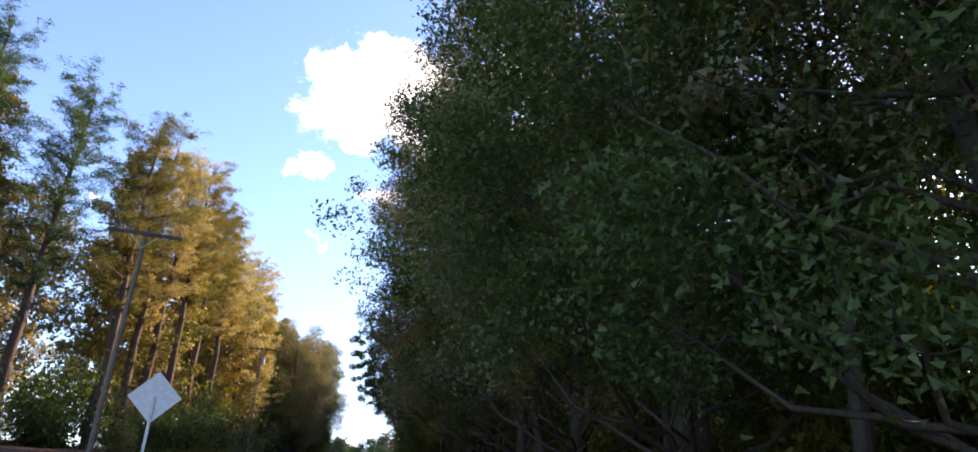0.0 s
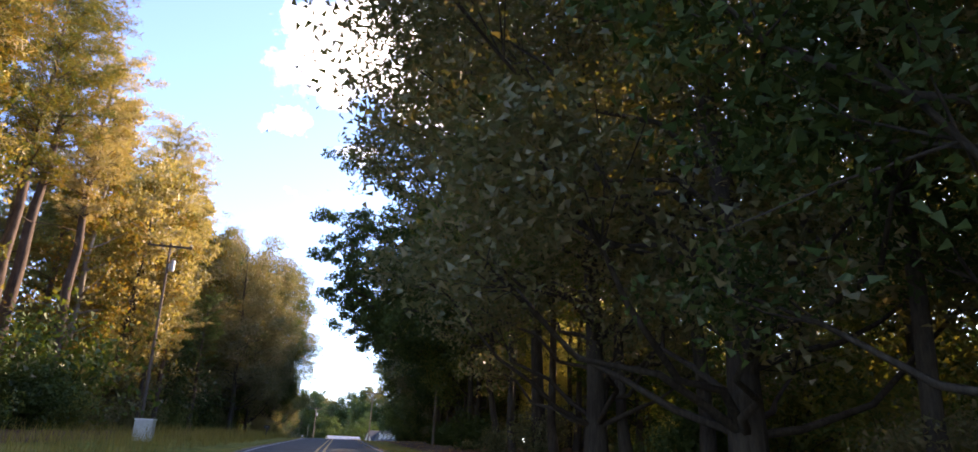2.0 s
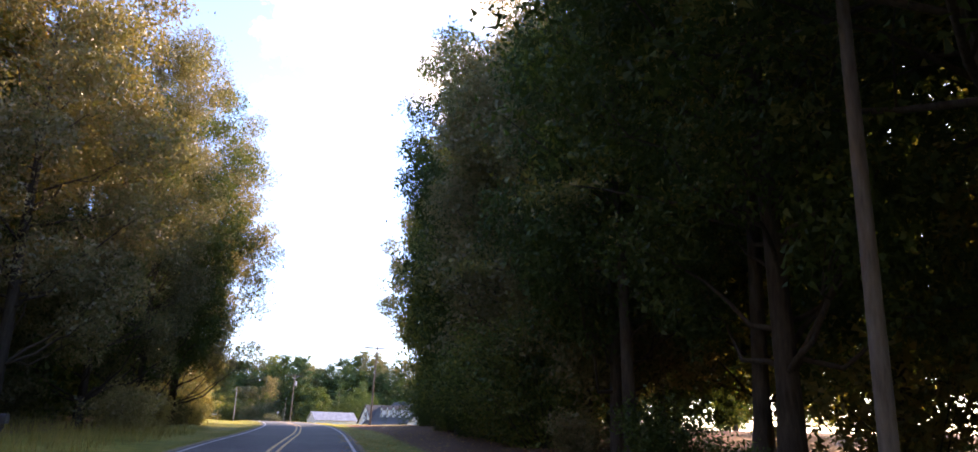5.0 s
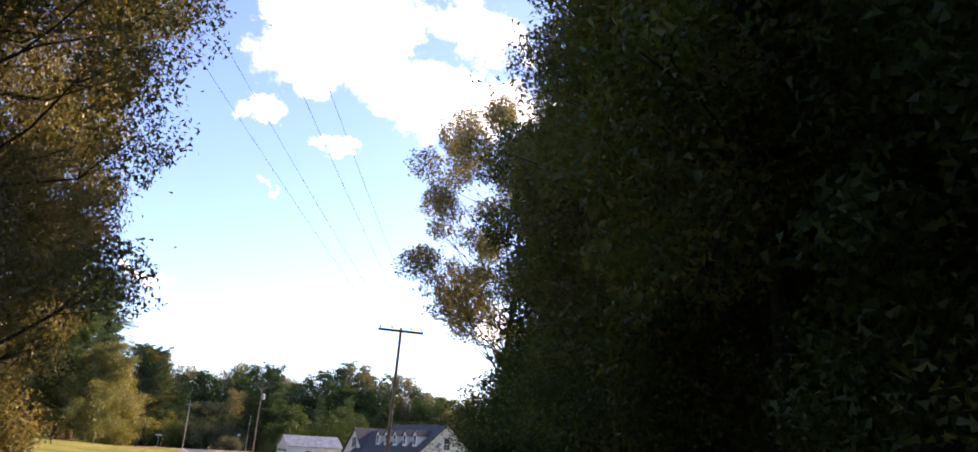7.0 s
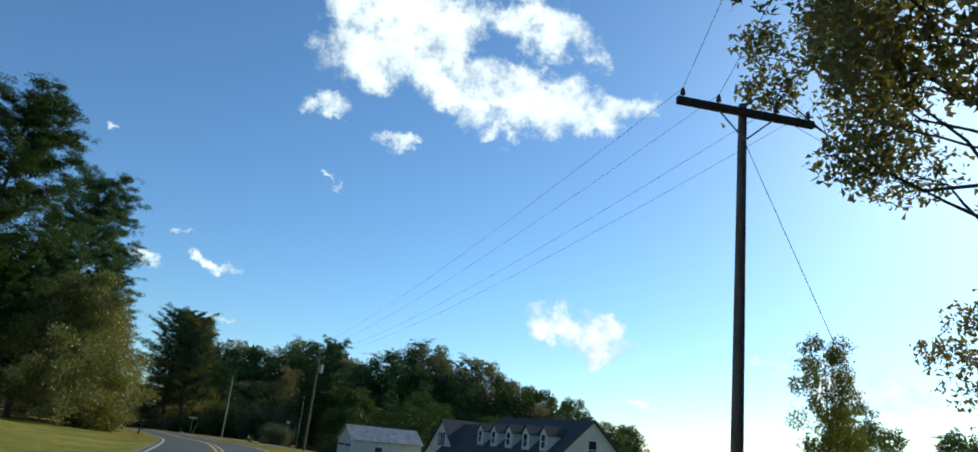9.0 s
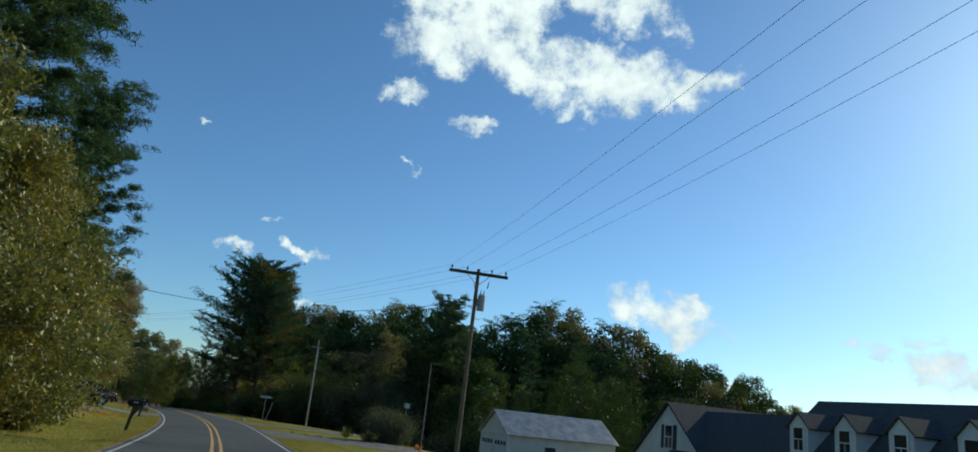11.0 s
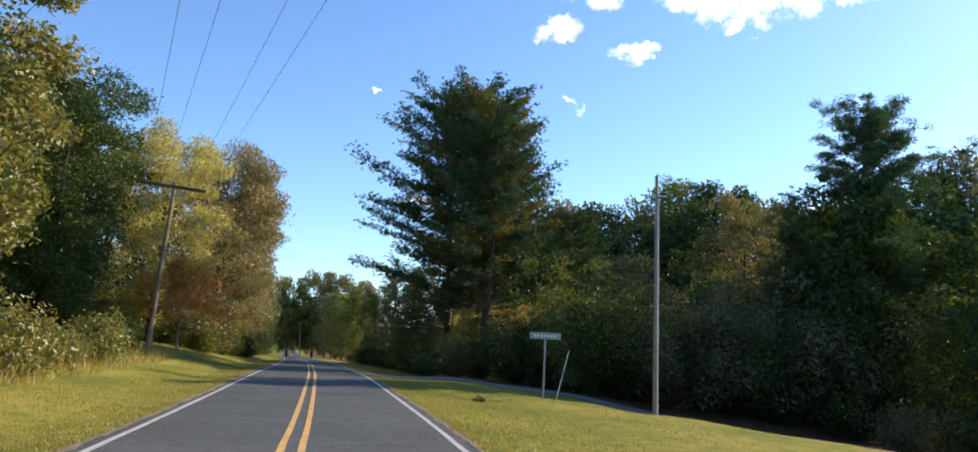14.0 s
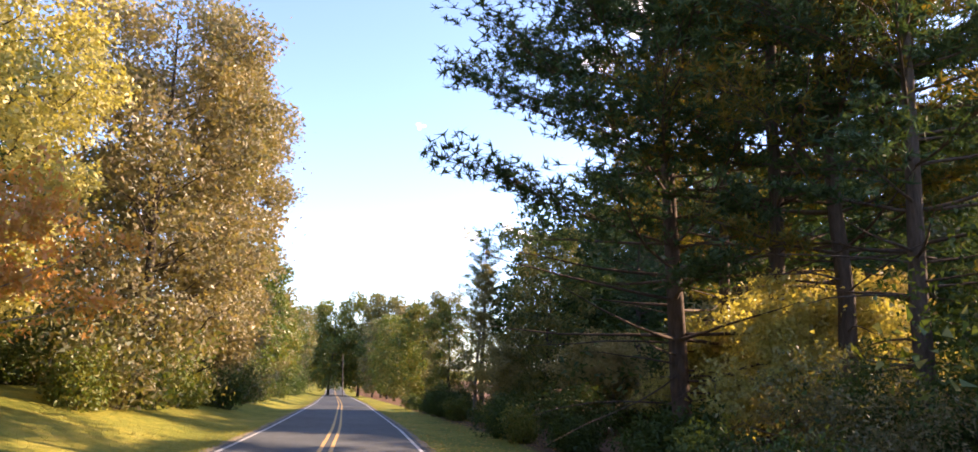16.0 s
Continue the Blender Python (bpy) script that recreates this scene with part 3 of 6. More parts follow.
def patch(name, s0, s1, d0, d1, skew, dz, mat_, label, category, n=24, k=14, rag=0.25):
    """A ragged-edged strip of ground beside the road."""
    rs = np.random.RandomState(int(abs(s0 * 7 + d1)))
    a, b = np.linspace(0, 1, n), np.linspace(0, 1, k)
    A, B = np.meshgrid(a, b, indexing="ij")
    D = d0 + (d1 - d0) * A
    lo, hi = rs.uniform(-rag, rag, n), rs.uniform(-rag, rag, n)
    S = s0 + lo[:, None] + (s1 - s0 + hi[:, None] - lo[:, None]) * B + skew * (A * (d1 - d0) if np.isscalar(skew) else 0)
    i, j = np.meshgrid(np.arange(n - 1), np.arange(k - 1), indexing="ij")
    f = np.stack([i * k + j, (i + 1) * k + j, (i + 1) * k + j + 1, i * k + j + 1], -1).reshape(-1, 4)
    if d1 > d0:
        f = f[:, ::-1]
    ob = part(name, mesh_of(name, on_road(S, D, dz).reshape(-1, 3), np.ascontiguousarray(f), True), mat_)
    return tagged(ob, label, category, kind="structure")


patch("driveway", 233.8, 241.6, 2.95, 20.5, 0.2, 0.02, GRAVEL, "grey gravel drive leading to the white garage", "driveway")
patch("driveway", 247.8, 252.2, 2.95, 15, 0.42, 0.018, GRAVEL, "grey gravel drive leading to the white garage", "driveway")
patch("driveway", 249.0, 252.8, -2.95, -16, -0.25, 0.03, GRAVEL, "narrow grey gravel drive beside the lawn", "driveway")
patch("driveway", 285.8, 290.2, 2.95, 22, -0.3, 0.03, GRAVEL, "pale gravel side road under the pines", "driveway")

# ---------------------------------------------------------------- trees
UNIT = np.array((0.0, 0.0, 1.0))


def leaves(centres, spread, size, rs, slim=0.5, flat=0.0, quad=True):
    """Small leaves, four- or three-cornered, in round clumps at the centres. Returns verts and faces."""
    n = len(centres)
    g = rs.normal(0, 1, (n, 3))
    g *= (rs.uniform(0, 1, n) ** 0.42 / (np.linalg.norm(g, axis=1) + 1e-9))[:, None]
    c = centres + g * spread
    u = rs.normal(0, 1, (n, 3))
    u[:, 2] *= 1 - flat
    u /= np.linalg.norm(u, axis=1)[:, None] + 1e-9
    w = rs.normal(0, 1, (n, 3))
    w -= (w * u).sum(1)[:, None] * u
    w /= np.linalg.norm(w, axis=1)[:, None] + 1e-9
    ln = size * rs.uniform(0.6, 1.35, n)[:, None]
    if quad:
        v = np.stack([c - u * ln * 0.5, c + w * ln * slim * 0.5 + u * ln * 0.06, c + u * ln * 0.5, c - w * ln * slim * 0.5 + u * ln * 0.06], 1)
        return v.reshape(-1, 3), np.arange(n * 4).reshape(-1, 4)
    v = np.stack([c - u * ln * 0.5 + w * ln * slim * 0.42, c + u * ln * 0.62, c - u * ln * 0.5 - w * ln * slim * 0.42], 1)
    return v.reshape(-1, 3), np.arange(n * 3).reshape(-1, 3)


def curve(a, way, length, bend, rs, n=6, wob=0.08):
    """A wandering path from a along way, turning upwards by bend."""
    pts, p, d = [np.array(a, float)], np.array(a, float), np.array(way, float)
    d = d / np.linalg.norm(d)
    for _ in range(n - 1):
        d = d + UNIT * bend / n + rs.normal(0, wob, 3)
        d /= np.linalg.norm(d)
        p = p + d * length / (n - 1)
        pts.append(p.copy())
    return np.array(pts)


def broadleaf(seed, H=22, base=0.28, R=4.5, N=6000, size=0.3, limbs=22, thick=0.02, top=0.9, shape=0.6, lean=0.0, droop=0.15, subs=4, quad=False, clump=0.2, arms=()):
    """Trunk and crown meshes of a broad-leaved tree, foot at the origin."""
    rs = np.random.RandomState(seed)
    T = Tubes()
    n = 9
    tr = np.stack([np.cumsum(rs.normal(0, H * 0.008, n)), np.cumsum(rs.normal(0, H * 0.008, n)), np.linspace(-0.4, H * top, n)], 1)
    tr[:, :2] -= tr[0, :2]
    tr[:, 0] += lean * np.linspace(0, 1, n) ** 1.3 * H
    rad = H * thick * (1 - np.linspace(0, 1, n) * 0.86) * np.array([1.35] + [1.0] * (n - 1))
    T.add(tr, rad, 8)
    cl = []
    for k in range(limbs):
        f = base + (top - base) * (k + rs.uniform(0, 0.9)) / limbs
        at = np.array([np.interp(f * H, tr[:, 2], tr[:, j]) for j in range(3)])
        rel = (f - base) / (1 - base)
        reach = R * (0.55 + 0.45 * math.sin(math.pi * min(1, rel * 0.8 + 0.22))) * (1.05 - rel ** (1 / max(shape, 0.1)) * 0.75) * rs.uniform(0.7, 1.2)
        az = k * 2.4 + rs.uniform(-0.5, 0.5)
        way = (math.cos(az), math.sin(az), 0.25 + rel * 0.9)
        L = curve(at, way, reach, 0.5 - droop * 2, rs)
        r0 = np.interp(f * H, tr[:, 2], rad) * 0.5
        T.add(L, np.linspace(r0, r0 * 0.15, len(L)), 5)
        for q in range(5):
            i = rs.randint(1, len(L))
            sub = curve(L[i], rs.normal(0, 1, 3) + (L[-1] - L[0]) / reach * 0.7 + (0, 0, 0.1), reach * rs.uniform(0.25, 0.5), 0.1 - droop, rs, 4, 0.15)
            if q < subs:
                T.add(sub, np.linspace(r0 * 0.3, r0 * 0.06, 4), 3)
            for pnt in sub[1:]:
                cl.append((pnt, R * clump * rs.uniform(0.6, 1.15)))
        cl.append((L[-1], R * clump * 1.1))
    for f, az, long_, up in arms:
        at = np.array([np.interp(f * H, tr[:, 2], tr[:, j]) for j in range(3)])
        L = curve(at, (math.cos(az), math.sin(az), up), long_, 0.05, rs, 9, 0.09)
        T.add(L, np.linspace(0.11, 0.015, 9), 6)
        for i in range(3, 9):
            for q in range(4):
                sub = curve(L[i], rs.normal(0, 1, 3) * (1, 1, 0.6) + (0.5 * math.cos(az), 0.5 * math.sin(az), -0.1), rs.uniform(0.9, 2.2), -0.3, rs, 4, 0.15)
                T.add(sub, np.linspace(0.022, 0.005, 4), 3)
                cl.extend([(sub[2], 0.34), (sub[3], 0.44)] * 2)
    for z in np.linspace(top * 0.93, 1.0, 5):
        cl.append((np.array((tr[-1, 0], tr[-1, 1], z * H)) + rs.normal(0, R * 0.08, 3), R * clump))
    pts = np.array([c[0] for c in cl])
    spr = np.array([c[1] for c in cl])
    wgt = rs.gamma(1.6, 1.0, len(pts))
    pick = rs.choice(len(pts), N, p=wgt / wgt.sum())
    v, f = leaves(pts[pick], spr[pick][:, None] * np.array((1.15, 1.15, 0.75)), size, rs, 0.62 if quad else 0.8, 0.0, quad)
    return T.mesh("trunk"), mesh_of("crown", v, f)


def pine(seed, H=26, base=0.5, R=3.6, N=5500, size=0.42, whorls=16, thick=0.016, conic=0.8, rise_=0.25, bare=True, slim=0.14, flat=0.25):
    """Trunk and crown meshes of a pine with whorled branches."""
    rs = np.random.RandomState(seed)
    T = Tubes()
    n = 10
    tr = np.stack([np.cumsum(rs.normal(0, H * 0.005, n)), np.cumsum(rs.normal(0, H * 0.005, n)), np.linspace(-0.4, H * 0.98, n)], 1)
    tr[:, :2] -= tr[0, :2]
    rad = H * thick * (1 - np.linspace(0, 1, n) * 0.9)
    T.add(tr, rad, 8)
    cl = []
    for k in range(whorls):
        f = base + (0.97 - base) * (k / whorls) ** 0.95
        rel = (f - base) / (1 - base)
        for q in range(rs.randint(4, 7) + (2 if R > 7 else 0)):
            az = rs.uniform(0, 2 * math.pi)
            fz = f + rs.uniform(-0.012, 0.012)
            at = np.array([np.interp(fz * H, tr[:, 2], tr[:, j]) for j in range(3)])
            reach = R * (1.02 - rel * conic) * rs.uniform(0.5, 1.15) * min(1.0, 0.45 + rel * 2.6)
            L = curve(at, (math.cos(az), math.sin(az), rise_ + rel * 0.5), reach, 0.15, rs, 6, 0.07)
            r0 = np.interp(fz * H, tr[:, 2], rad) * 0.32
            T.add(L[::(1 if R > 5 else 2)], np.linspace(r0, r0 * 0.2, len(L[::(1 if R > 5 else 2)])), 3)
            tw = max(0.3, min(0.6, reach * 0.16))
            for i in range(1, len(L)):
                for q2 in range((5 if R > 7 else 3) if i > 1 else 1):
                    side = L[i] + rs.normal(0, 1, 3) * np.array((1, 1, 0.22)) * reach * (0.12 if R > 7 else 0.13) * (0 if q2 == 0 else 1)
                    if R > 7 and q2:
                        T.add(np.array([L[i - 1], (L[i] + side) / 2 + (0, 0, 0.05), side]), np.array((0.02, 0.014, 0.006)), 3)
                    cl.append((side, (tw * rs.uniform(0.6, 1.2), tw * rs.uniform(0.3, 0.6))))
    if bare:
        for k in range(9):
            f = base * rs.uniform(0.45, 1.0)
            az = rs.uniform(0, 6.28)
            at = np.array([np.interp(f * H, tr[:, 2], tr[:, j]) for j in range(3)])
            T.add(curve(at, (math.cos(az), math.sin(az), 0.1), R * rs.uniform(0.3, 0.7), -0.2, rs, 5), np.linspace(0.035, 0.008, 5), 4)
    cl.append((np.array((tr[-1, 0], tr[-1, 1], H * 0.985)), (0.3, 0.4)))
    pts = np.array([c[0] for c in cl])
    spr = np.array([(c[1][0], c[1][0], c[1][1]) for c in cl])
    wgt = spr[:, 0] * rs.gamma(2.0, 1.0, len(pts))
    pick = rs.choice(len(pts), N, p=wgt / wgt.sum())
    v, f = leaves(pts[pick], spr[pick], size, rs, slim, flat, False)
    return T.mesh("trunk"), mesh_of("crown", v, f)


def billow(seed, H=20, base=0.1, R=6.0, N=9000, size=0.3, lobes=30, lobe=0.3, thick=0.013, lean=0.0, full=0.6, limbs=True, quad=True, core=0.12):
    """Trunk and crown meshes of a broad-leaved tree whose crown is heaped up of rounded leafy boughs, foot at the origin."""
    rs = np.random.RandomState(seed)
    T = Tubes()
    n = 9
    tr = np.stack([np.cumsum(rs.normal(0, H * 0.008, n)), np.cumsum(rs.normal(0, H * 0.008, n)), np.linspace(-0.4, H * 0.9, n)], 1)
    tr[:, :2] -= tr[0, :2]
    tr[:, 0] += lean * np.linspace(0, 1, n) ** 1.3 * H
    rad = H * thick * (1 - np.linspace(0, 1, n) * 0.88) * np.array([1.35] + [1.0] * (n - 1))
    T.add(tr, rad, 8)
    mid, half = (base + 1) / 2 * H, (1 - base) / 2 * H
    at, rl = [], []
    for k in range(lobes):
        u = -0.96 + 1.92 * (k + rs.uniform(0.1, 0.9)) / lobes
        ring = (1 - u * u) ** (full * 0.5) * rs.uniform(0.55, 1.0)
        az = k * 2.39996 + rs.uniform(-0.5, 0.5)
        r = R * lobe * rs.uniform(0.7, 1.3)
        z = mid + u * (half - r * 0.6)
        cx, cy = (np.interp(z, tr[:, 2], tr[:, j]) for j in range(2))
        p = np.array((cx + math.cos(az) * ring * (R - r * 0.7), cy + math.sin(az) * ring * (R - r * 0.7), z))
        at.append(p)
        rl.append(r)
        if limbs:
            zs = max(base * H * 0.7, z - ring * R * rs.uniform(0.35, 0.8))
            a = np.array([np.interp(min(zs, H * 0.85), tr[:, 2], tr[:, j]) for j in range(3)])
            reach = np.linalg.norm(p - a)
            L = a[None] + (p - a)[None] * np.linspace(0, 1, 6)[:, None]
            L[1:-1] += rs.normal(0, reach * 0.035, (4, 3))
            L[:, 2] -= np.sin(np.linspace(0, math.pi, 6)) * reach * 0.06
            r0 = float(np.interp(zs, tr[:, 2], rad)) * 0.3
            T.add(L, np.linspace(r0, r0 * 0.25, 6), 5)
            for q in range(4):
                e = p + rs.normal(0, 0.5, 3) * r * np.array((1, 1, 0.7))
                T.add(np.array([L[4], (L[4] + e) / 2 + rs.normal(0, 0.1, 3), e]), np.array((r0 * 0.25, r0 * 0.16, 0.008)), 3)
    at, rl = np.array(at), np.array(rl)
    w = rl ** 2 * rs.uniform(0.6, 1.4, lobes)
    k = rs.choice(lobes, N, p=w / w.sum())
    g = rs.normal(0, 1, (N, 3))
    g /= np.linalg.norm(g, axis=1)[:, None] + 1e-9
    ph = k[:, None] * 1.7
    lump = np.sin(g * 4.1 + ph).sum(1) * 0.12 + np.sin(g[:, [1, 2, 0]] * 8.3 + ph * 2.3).sum(1) * 0.09
    far = rs.uniform(0, 1, N) ** 0.3 * (0.92 + lump)
    stray = rs.uniform(0, 1, N) < 0.05
    far = np.where(stray, far * rs.uniform(1.0, 1.35, N), far)
    c = at[k] + g * (rl[k] * far)[:, None] * np.array((1.05, 1.05, 0.82))
    inner = rs.uniform(0, 1, N) < core
    c[inner] = np.stack([rs.normal(0, R * 0.28, inner.sum()), rs.normal(0, R * 0.28, inner.sum()), rs.uniform(mid - half * 0.7, mid + half * 0.7, inner.sum())], 1)
    c[:, 2] = np.maximum(c[:, 2], 0.2)
    v, f = leaves(c, 0.0, size, rs, 0.66 if quad else 0.8, 0.0, quad)
    return T.mesh("trunk"), mesh_of("crown", v, f)


def white_pine(seed, H=22, base=0.16, R=7.5, N=90000, needle=0.2, whorls=22, thick=0.011, conic=0.62, droop=0.1, lean=0.0):
    """Trunk and crown meshes of a white pine: long level limbs with flat plates of needle tufts towards their ends."""
    rs = np.random.RandomState(seed)
    T = Tubes()
    n = 10
    tr = np.stack([np.cumsum(rs.normal(0, H * 0.004, n)), np.cumsum(rs.normal(0, H * 0.004, n)), np.linspace(-0.4, H * 0.99, n)], 1)
    tr[:, :2] -= tr[0, :2]
    tr[:, 0] += lean * np.linspace(0, 1, n) * H
    rad = H * thick * (1 - np.linspace(0, 1, n) * 0.92)
    T.add(tr, rad, 9)
    cl, sp = [], []
    for k in range(whorls):
        f = base + (0.985 - base) * (k / whorls) ** 0.92
        rel = (f - base) / (1 - base)
        for q in range(rs.randint(4, 7)):
            az = q * 1.15 + k * 0.8 + rs.uniform(-0.35, 0.35)
            a = np.array([np.interp((f + rs.uniform(-0.01, 0.01)) * H, tr[:, 2], tr[:, j]) for j in range(3)])
            reach = R * (1.0 - rel * conic) * rs.uniform(0.55, 1.12) * min(1.0, 0.62 + rel * 1.6) * (1.0 if rel < 0.9 else 0.55)
            L = curve(a, (math.cos(az), math.sin(az), 0.12 - droop + rel * 0.55), reach, 0.28, rs, 8, 0.05)
            r0 = float(np.interp(a[2], tr[:, 2], rad)) * 0.3
            T.add(L, np.linspace(r0, 0.008, 8), 4)
            if rel < 0.12 and rs.uniform() < 0.6:
                continue
            side = np.array((-math.sin(az), math.cos(az), 0.0))
            for i in range(3 if rel < 0.45 else 2, 8):
                wide = reach * 0.2 * (1.15 - i / 9)
                for sg in (-1, 1):
                    tip = L[i] + side * sg * wide * rs.uniform(0.5, 1.2) + (L[i] - L[i - 1]) * rs.uniform(0.4, 1.2) + np.array((0, 0, rs.uniform(0.0, 0.18)))
                    T.add(np.array([L[i - 1], (L[i] + tip) / 2, tip]), np.array((0.014, 0.01, 0.005)), 3)
                    for u in (0.45, 0.75, 1.0):
                        cl.append(L[i - 1] + (tip - L[i - 1]) * u)
                        sp.append(0.1 + 0.035 * reach)
                cl.append(L[i])
                sp.append(0.12 + 0.03 * reach)
    for k in range(12):
        f = base * rs.uniform(0.4, 1.0)
        az = rs.uniform(0, 6.28)
        a = np.array([np.interp(f * H, tr[:, 2], tr[:, j]) for j in range(3)])
        T.add(curve(a, (math.cos(az), math.sin(az), 0.05), R * rs.uniform(0.25, 0.6), -0.25, rs, 6, 0.1), np.linspace(0.035, 0.006, 6), 4)
    cl.append(tr[-1])
    sp.append(0.3)
    cl, sp = np.array(cl), np.array(sp)
    per = 10
    m = N // per
    pick = rs.choice(len(cl), m, p=sp / sp.sum())
    tuft = cl[pick] + rs.normal(0, 1, (m, 3)) * sp[pick][:, None] * np.array((0.9, 0.9, 0.4))
    c = np.repeat(tuft, per, 0)
    u = rs.normal(0, 1, (len(c), 3)) + np.array((0, 0, 0.45))
    u /= np.linalg.norm(u, axis=1)[:, None] + 1e-9
    w = np.cross(u, rs.normal(0, 1, (len(c), 3)))
    w /= np.linalg.norm(w, axis=1)[:, None] + 1e-9
    ln = needle * rs.uniform(0.7, 1.3, len(c))[:, None]
    v = np.stack([c - w * ln * 0.11, c + u * ln, c + w * ln * 0.11], 1).reshape(-1, 3)
    return T.mesh("trunk"), mesh_of("crown", v, np.arange(len(v)).reshape(-1, 3))


def shrub(seed, R=1.4, H=1.8, N=2200, size=0.16, stems=16):
    rs = np.random.RandomState(seed)
    T = Tubes()
    cl = []
    for k in range(stems):
        az, out_ = rs.uniform(0, 6.28), rs.uniform(0.15, 1.0)
        L = curve((rs.normal(0, R * 0.12), rs.normal(0, R * 0.12), -0.15), (math.cos(az) * out_, math.sin(az) * out_, 1.1), max(H, R) * rs.uniform(0.75, 1.1), -0.35 * out_, rs, 6, 0.13)
        T.add(L[::2], np.linspace(0.03, 0.006, 3), 3)
        for i in range(1, 6):
            cl.append(L[i] + rs.normal(0, R * 0.1, 3))
    pts = np.array(cl)
    pts[:, 2] = np.abs(pts[:, 2]) + 0.05
    v, f = leaves(pts[rs.randint(0, len(pts), N)], R * 0.3, size, rs, 0.75, 0.0, False)
    v[:, 2] = np.maximum(v[:, 2], -0.02)
    return T.mesh("stem"), mesh_of("foliage", v, f)


KINDS = {}


def plant_kind(key, meshes, bark, names=("trunk", "crown")):
    for me, mt in zip(meshes, (bark, LEAF["green"])):
        me.materials.append(mt)
    KINDS[key] = (meshes, bark, names)


plant_kind("tall_a", billow(11, 23, 0.08, 4.8, 16000, 0.27, 36, 0.28, full=0.5, quad=False), BARK)
plant_kind("tall_b", billow(12, 21, 0.06, 5.2, 16000, 0.27, 36, 0.28, full=0.6, quad=False), BARK)
plant_kind("slim", broadleaf(13, 26, 0.16, 3.6, 12000, 0.26, 34, 0.012, shape=0.9, clump=0.22, subs=3), PALE_BARK)
plant_kind("oak", billow(14, 23, 0.14, 7.2, 52000, 0.2, 46, 0.24, quad=False), BARK)
plant_kind("oak_b", billow(15, 24, 0.1, 6.4, 76000, 0.16, 52, 0.24, full=0.5, quad=False), BARK)
plant_kind("lean_oak", broadleaf(26, 20, 0.26, 9.6, 46000, 0.18, 30, 0.011, 0.84, 0.8, lean=0.14, clump=0.12), BARK)
plant_kind("high", broadleaf(19, 22, 0.33, 5.6, 14000, 0.19, 24, 0.011, 0.86, 0.9, clump=0.16, subs=2), BARK)
plant_kind("back_a", billow(16, 21, 0.04, 5.6, 9000, 0.42, 30, 0.3, limbs=False, quad=False), BARK)
plant_kind("back_b", billow(17, 19, 0.03, 5.6, 9000, 0.42, 28, 0.32, full=0.5, limbs=False, quad=False), BARK)
plant_kind("tall_oak", billow(43, 24, 0.3, 8.4, 52000, 0.2, 42, 0.22, full=0.45, quad=False), BARK)
plant_kind("arm_oak", broadleaf(29, 19, 0.34, 7.0, 44000, 0.17, 28, 0.011, 0.84, 0.8, lean=0.06, clump=0.12,
                                arms=((0.3, -0.5, 8.0, 0.12), (0.34, 0.15, 9.0, 0.16), (0.4, -0.3, 9.8, 0.2), (0.45, 0.55, 9.2, 0.22), (0.5, 0.0, 10.2, 0.26), (0.56, -0.7, 9.0, 0.3), (0.6, 0.35, 9.5, 0.3), (0.38, 0.9, 8.0, 0.2))), BARK)
plant_kind("dense", billow(27, 20, 0.06, 5.4, 46000, 0.175, 52, 0.25, full=0.6, quad=False), BARK)
plant_kind("low_oak", broadleaf(28, 11, 0.05, 4.8, 46000, 0.14, 42, 0.006, 0.86, 1.0, droop=0.3, clump=0.17), PALE_BARK)
plant_kind("hill", billow(41, 17, 0.03, 5.4, 12000, 0.34, 30, 0.3, full=0.5, limbs=False, quad=False), BARK)
plant_kind("hill_b", billow(42, 17, 0.03, 5.0, 12000, 0.34, 26, 0.33, full=0.45, limbs=False, quad=False), BARK)
plant_kind("open_oak", billow(44, 27, 0.3, 9.0, 64000, 0.19, 84, 0.145, 0.011, full=0.4, core=0.04, quad=False), BARK)
plant_kind("edge_oak", billow(45, 25, 0.08, 8.2, 140000, 0.13, 70, 0.21, 0.012, full=0.35, quad=False), BARK)
plant_kind("maple", broadleaf(18, 6.2, 0.2, 3.9, 20000, 0.15, 24, 0.02, 0.8, 1.0, clump=0.17), PALE_BARK)
plant_kind("orange_maple", broadleaf(38, 6.2, 0.22, 3.9, 8500, 0.17, 22, 0.017, 0.8, 1.0, clump=0.13), PALE_BARK)
plant_kind("pine", pine(21, 27, 0.5, 4.2, 20000, 0.38, conic=0.42, slim=0.13), PINE_BARK)
plant_kind("pine_b", pine(22, 25, 0.38, 4.5, 20000, 0.38, conic=0.45, slim=0.13), PINE_BARK)
plant_kind("round_pine", pine(28, 21, 0.2, 4.8, 80000, 0.33, 24, conic=0.3, slim=0.17), PINE_BARK)
plant_kind("pine_back", pine(23, 23, 0.25, 4.2, 6000, 0.6, 14, slim=0.2), PINE_BARK)
plant_kind("white_pine", white_pine(24, 23, 0.16, 8.6, 170000, 0.2, 24), PINE_BARK)
plant_kind("white_pine_b", white_pine(25, 22, 0.26, 6.6, 90000, 0.22, 19, conic=0.5), PINE_BARK)
plant_kind("shrub", shrub(31, N=4500, size=0.12), BARK, ("stem", "foliage"))
plant_kind("shrub_b", shrub(32, 1.9, 1.5, 5000, 0.14), BARK, ("stem", "foliage"))
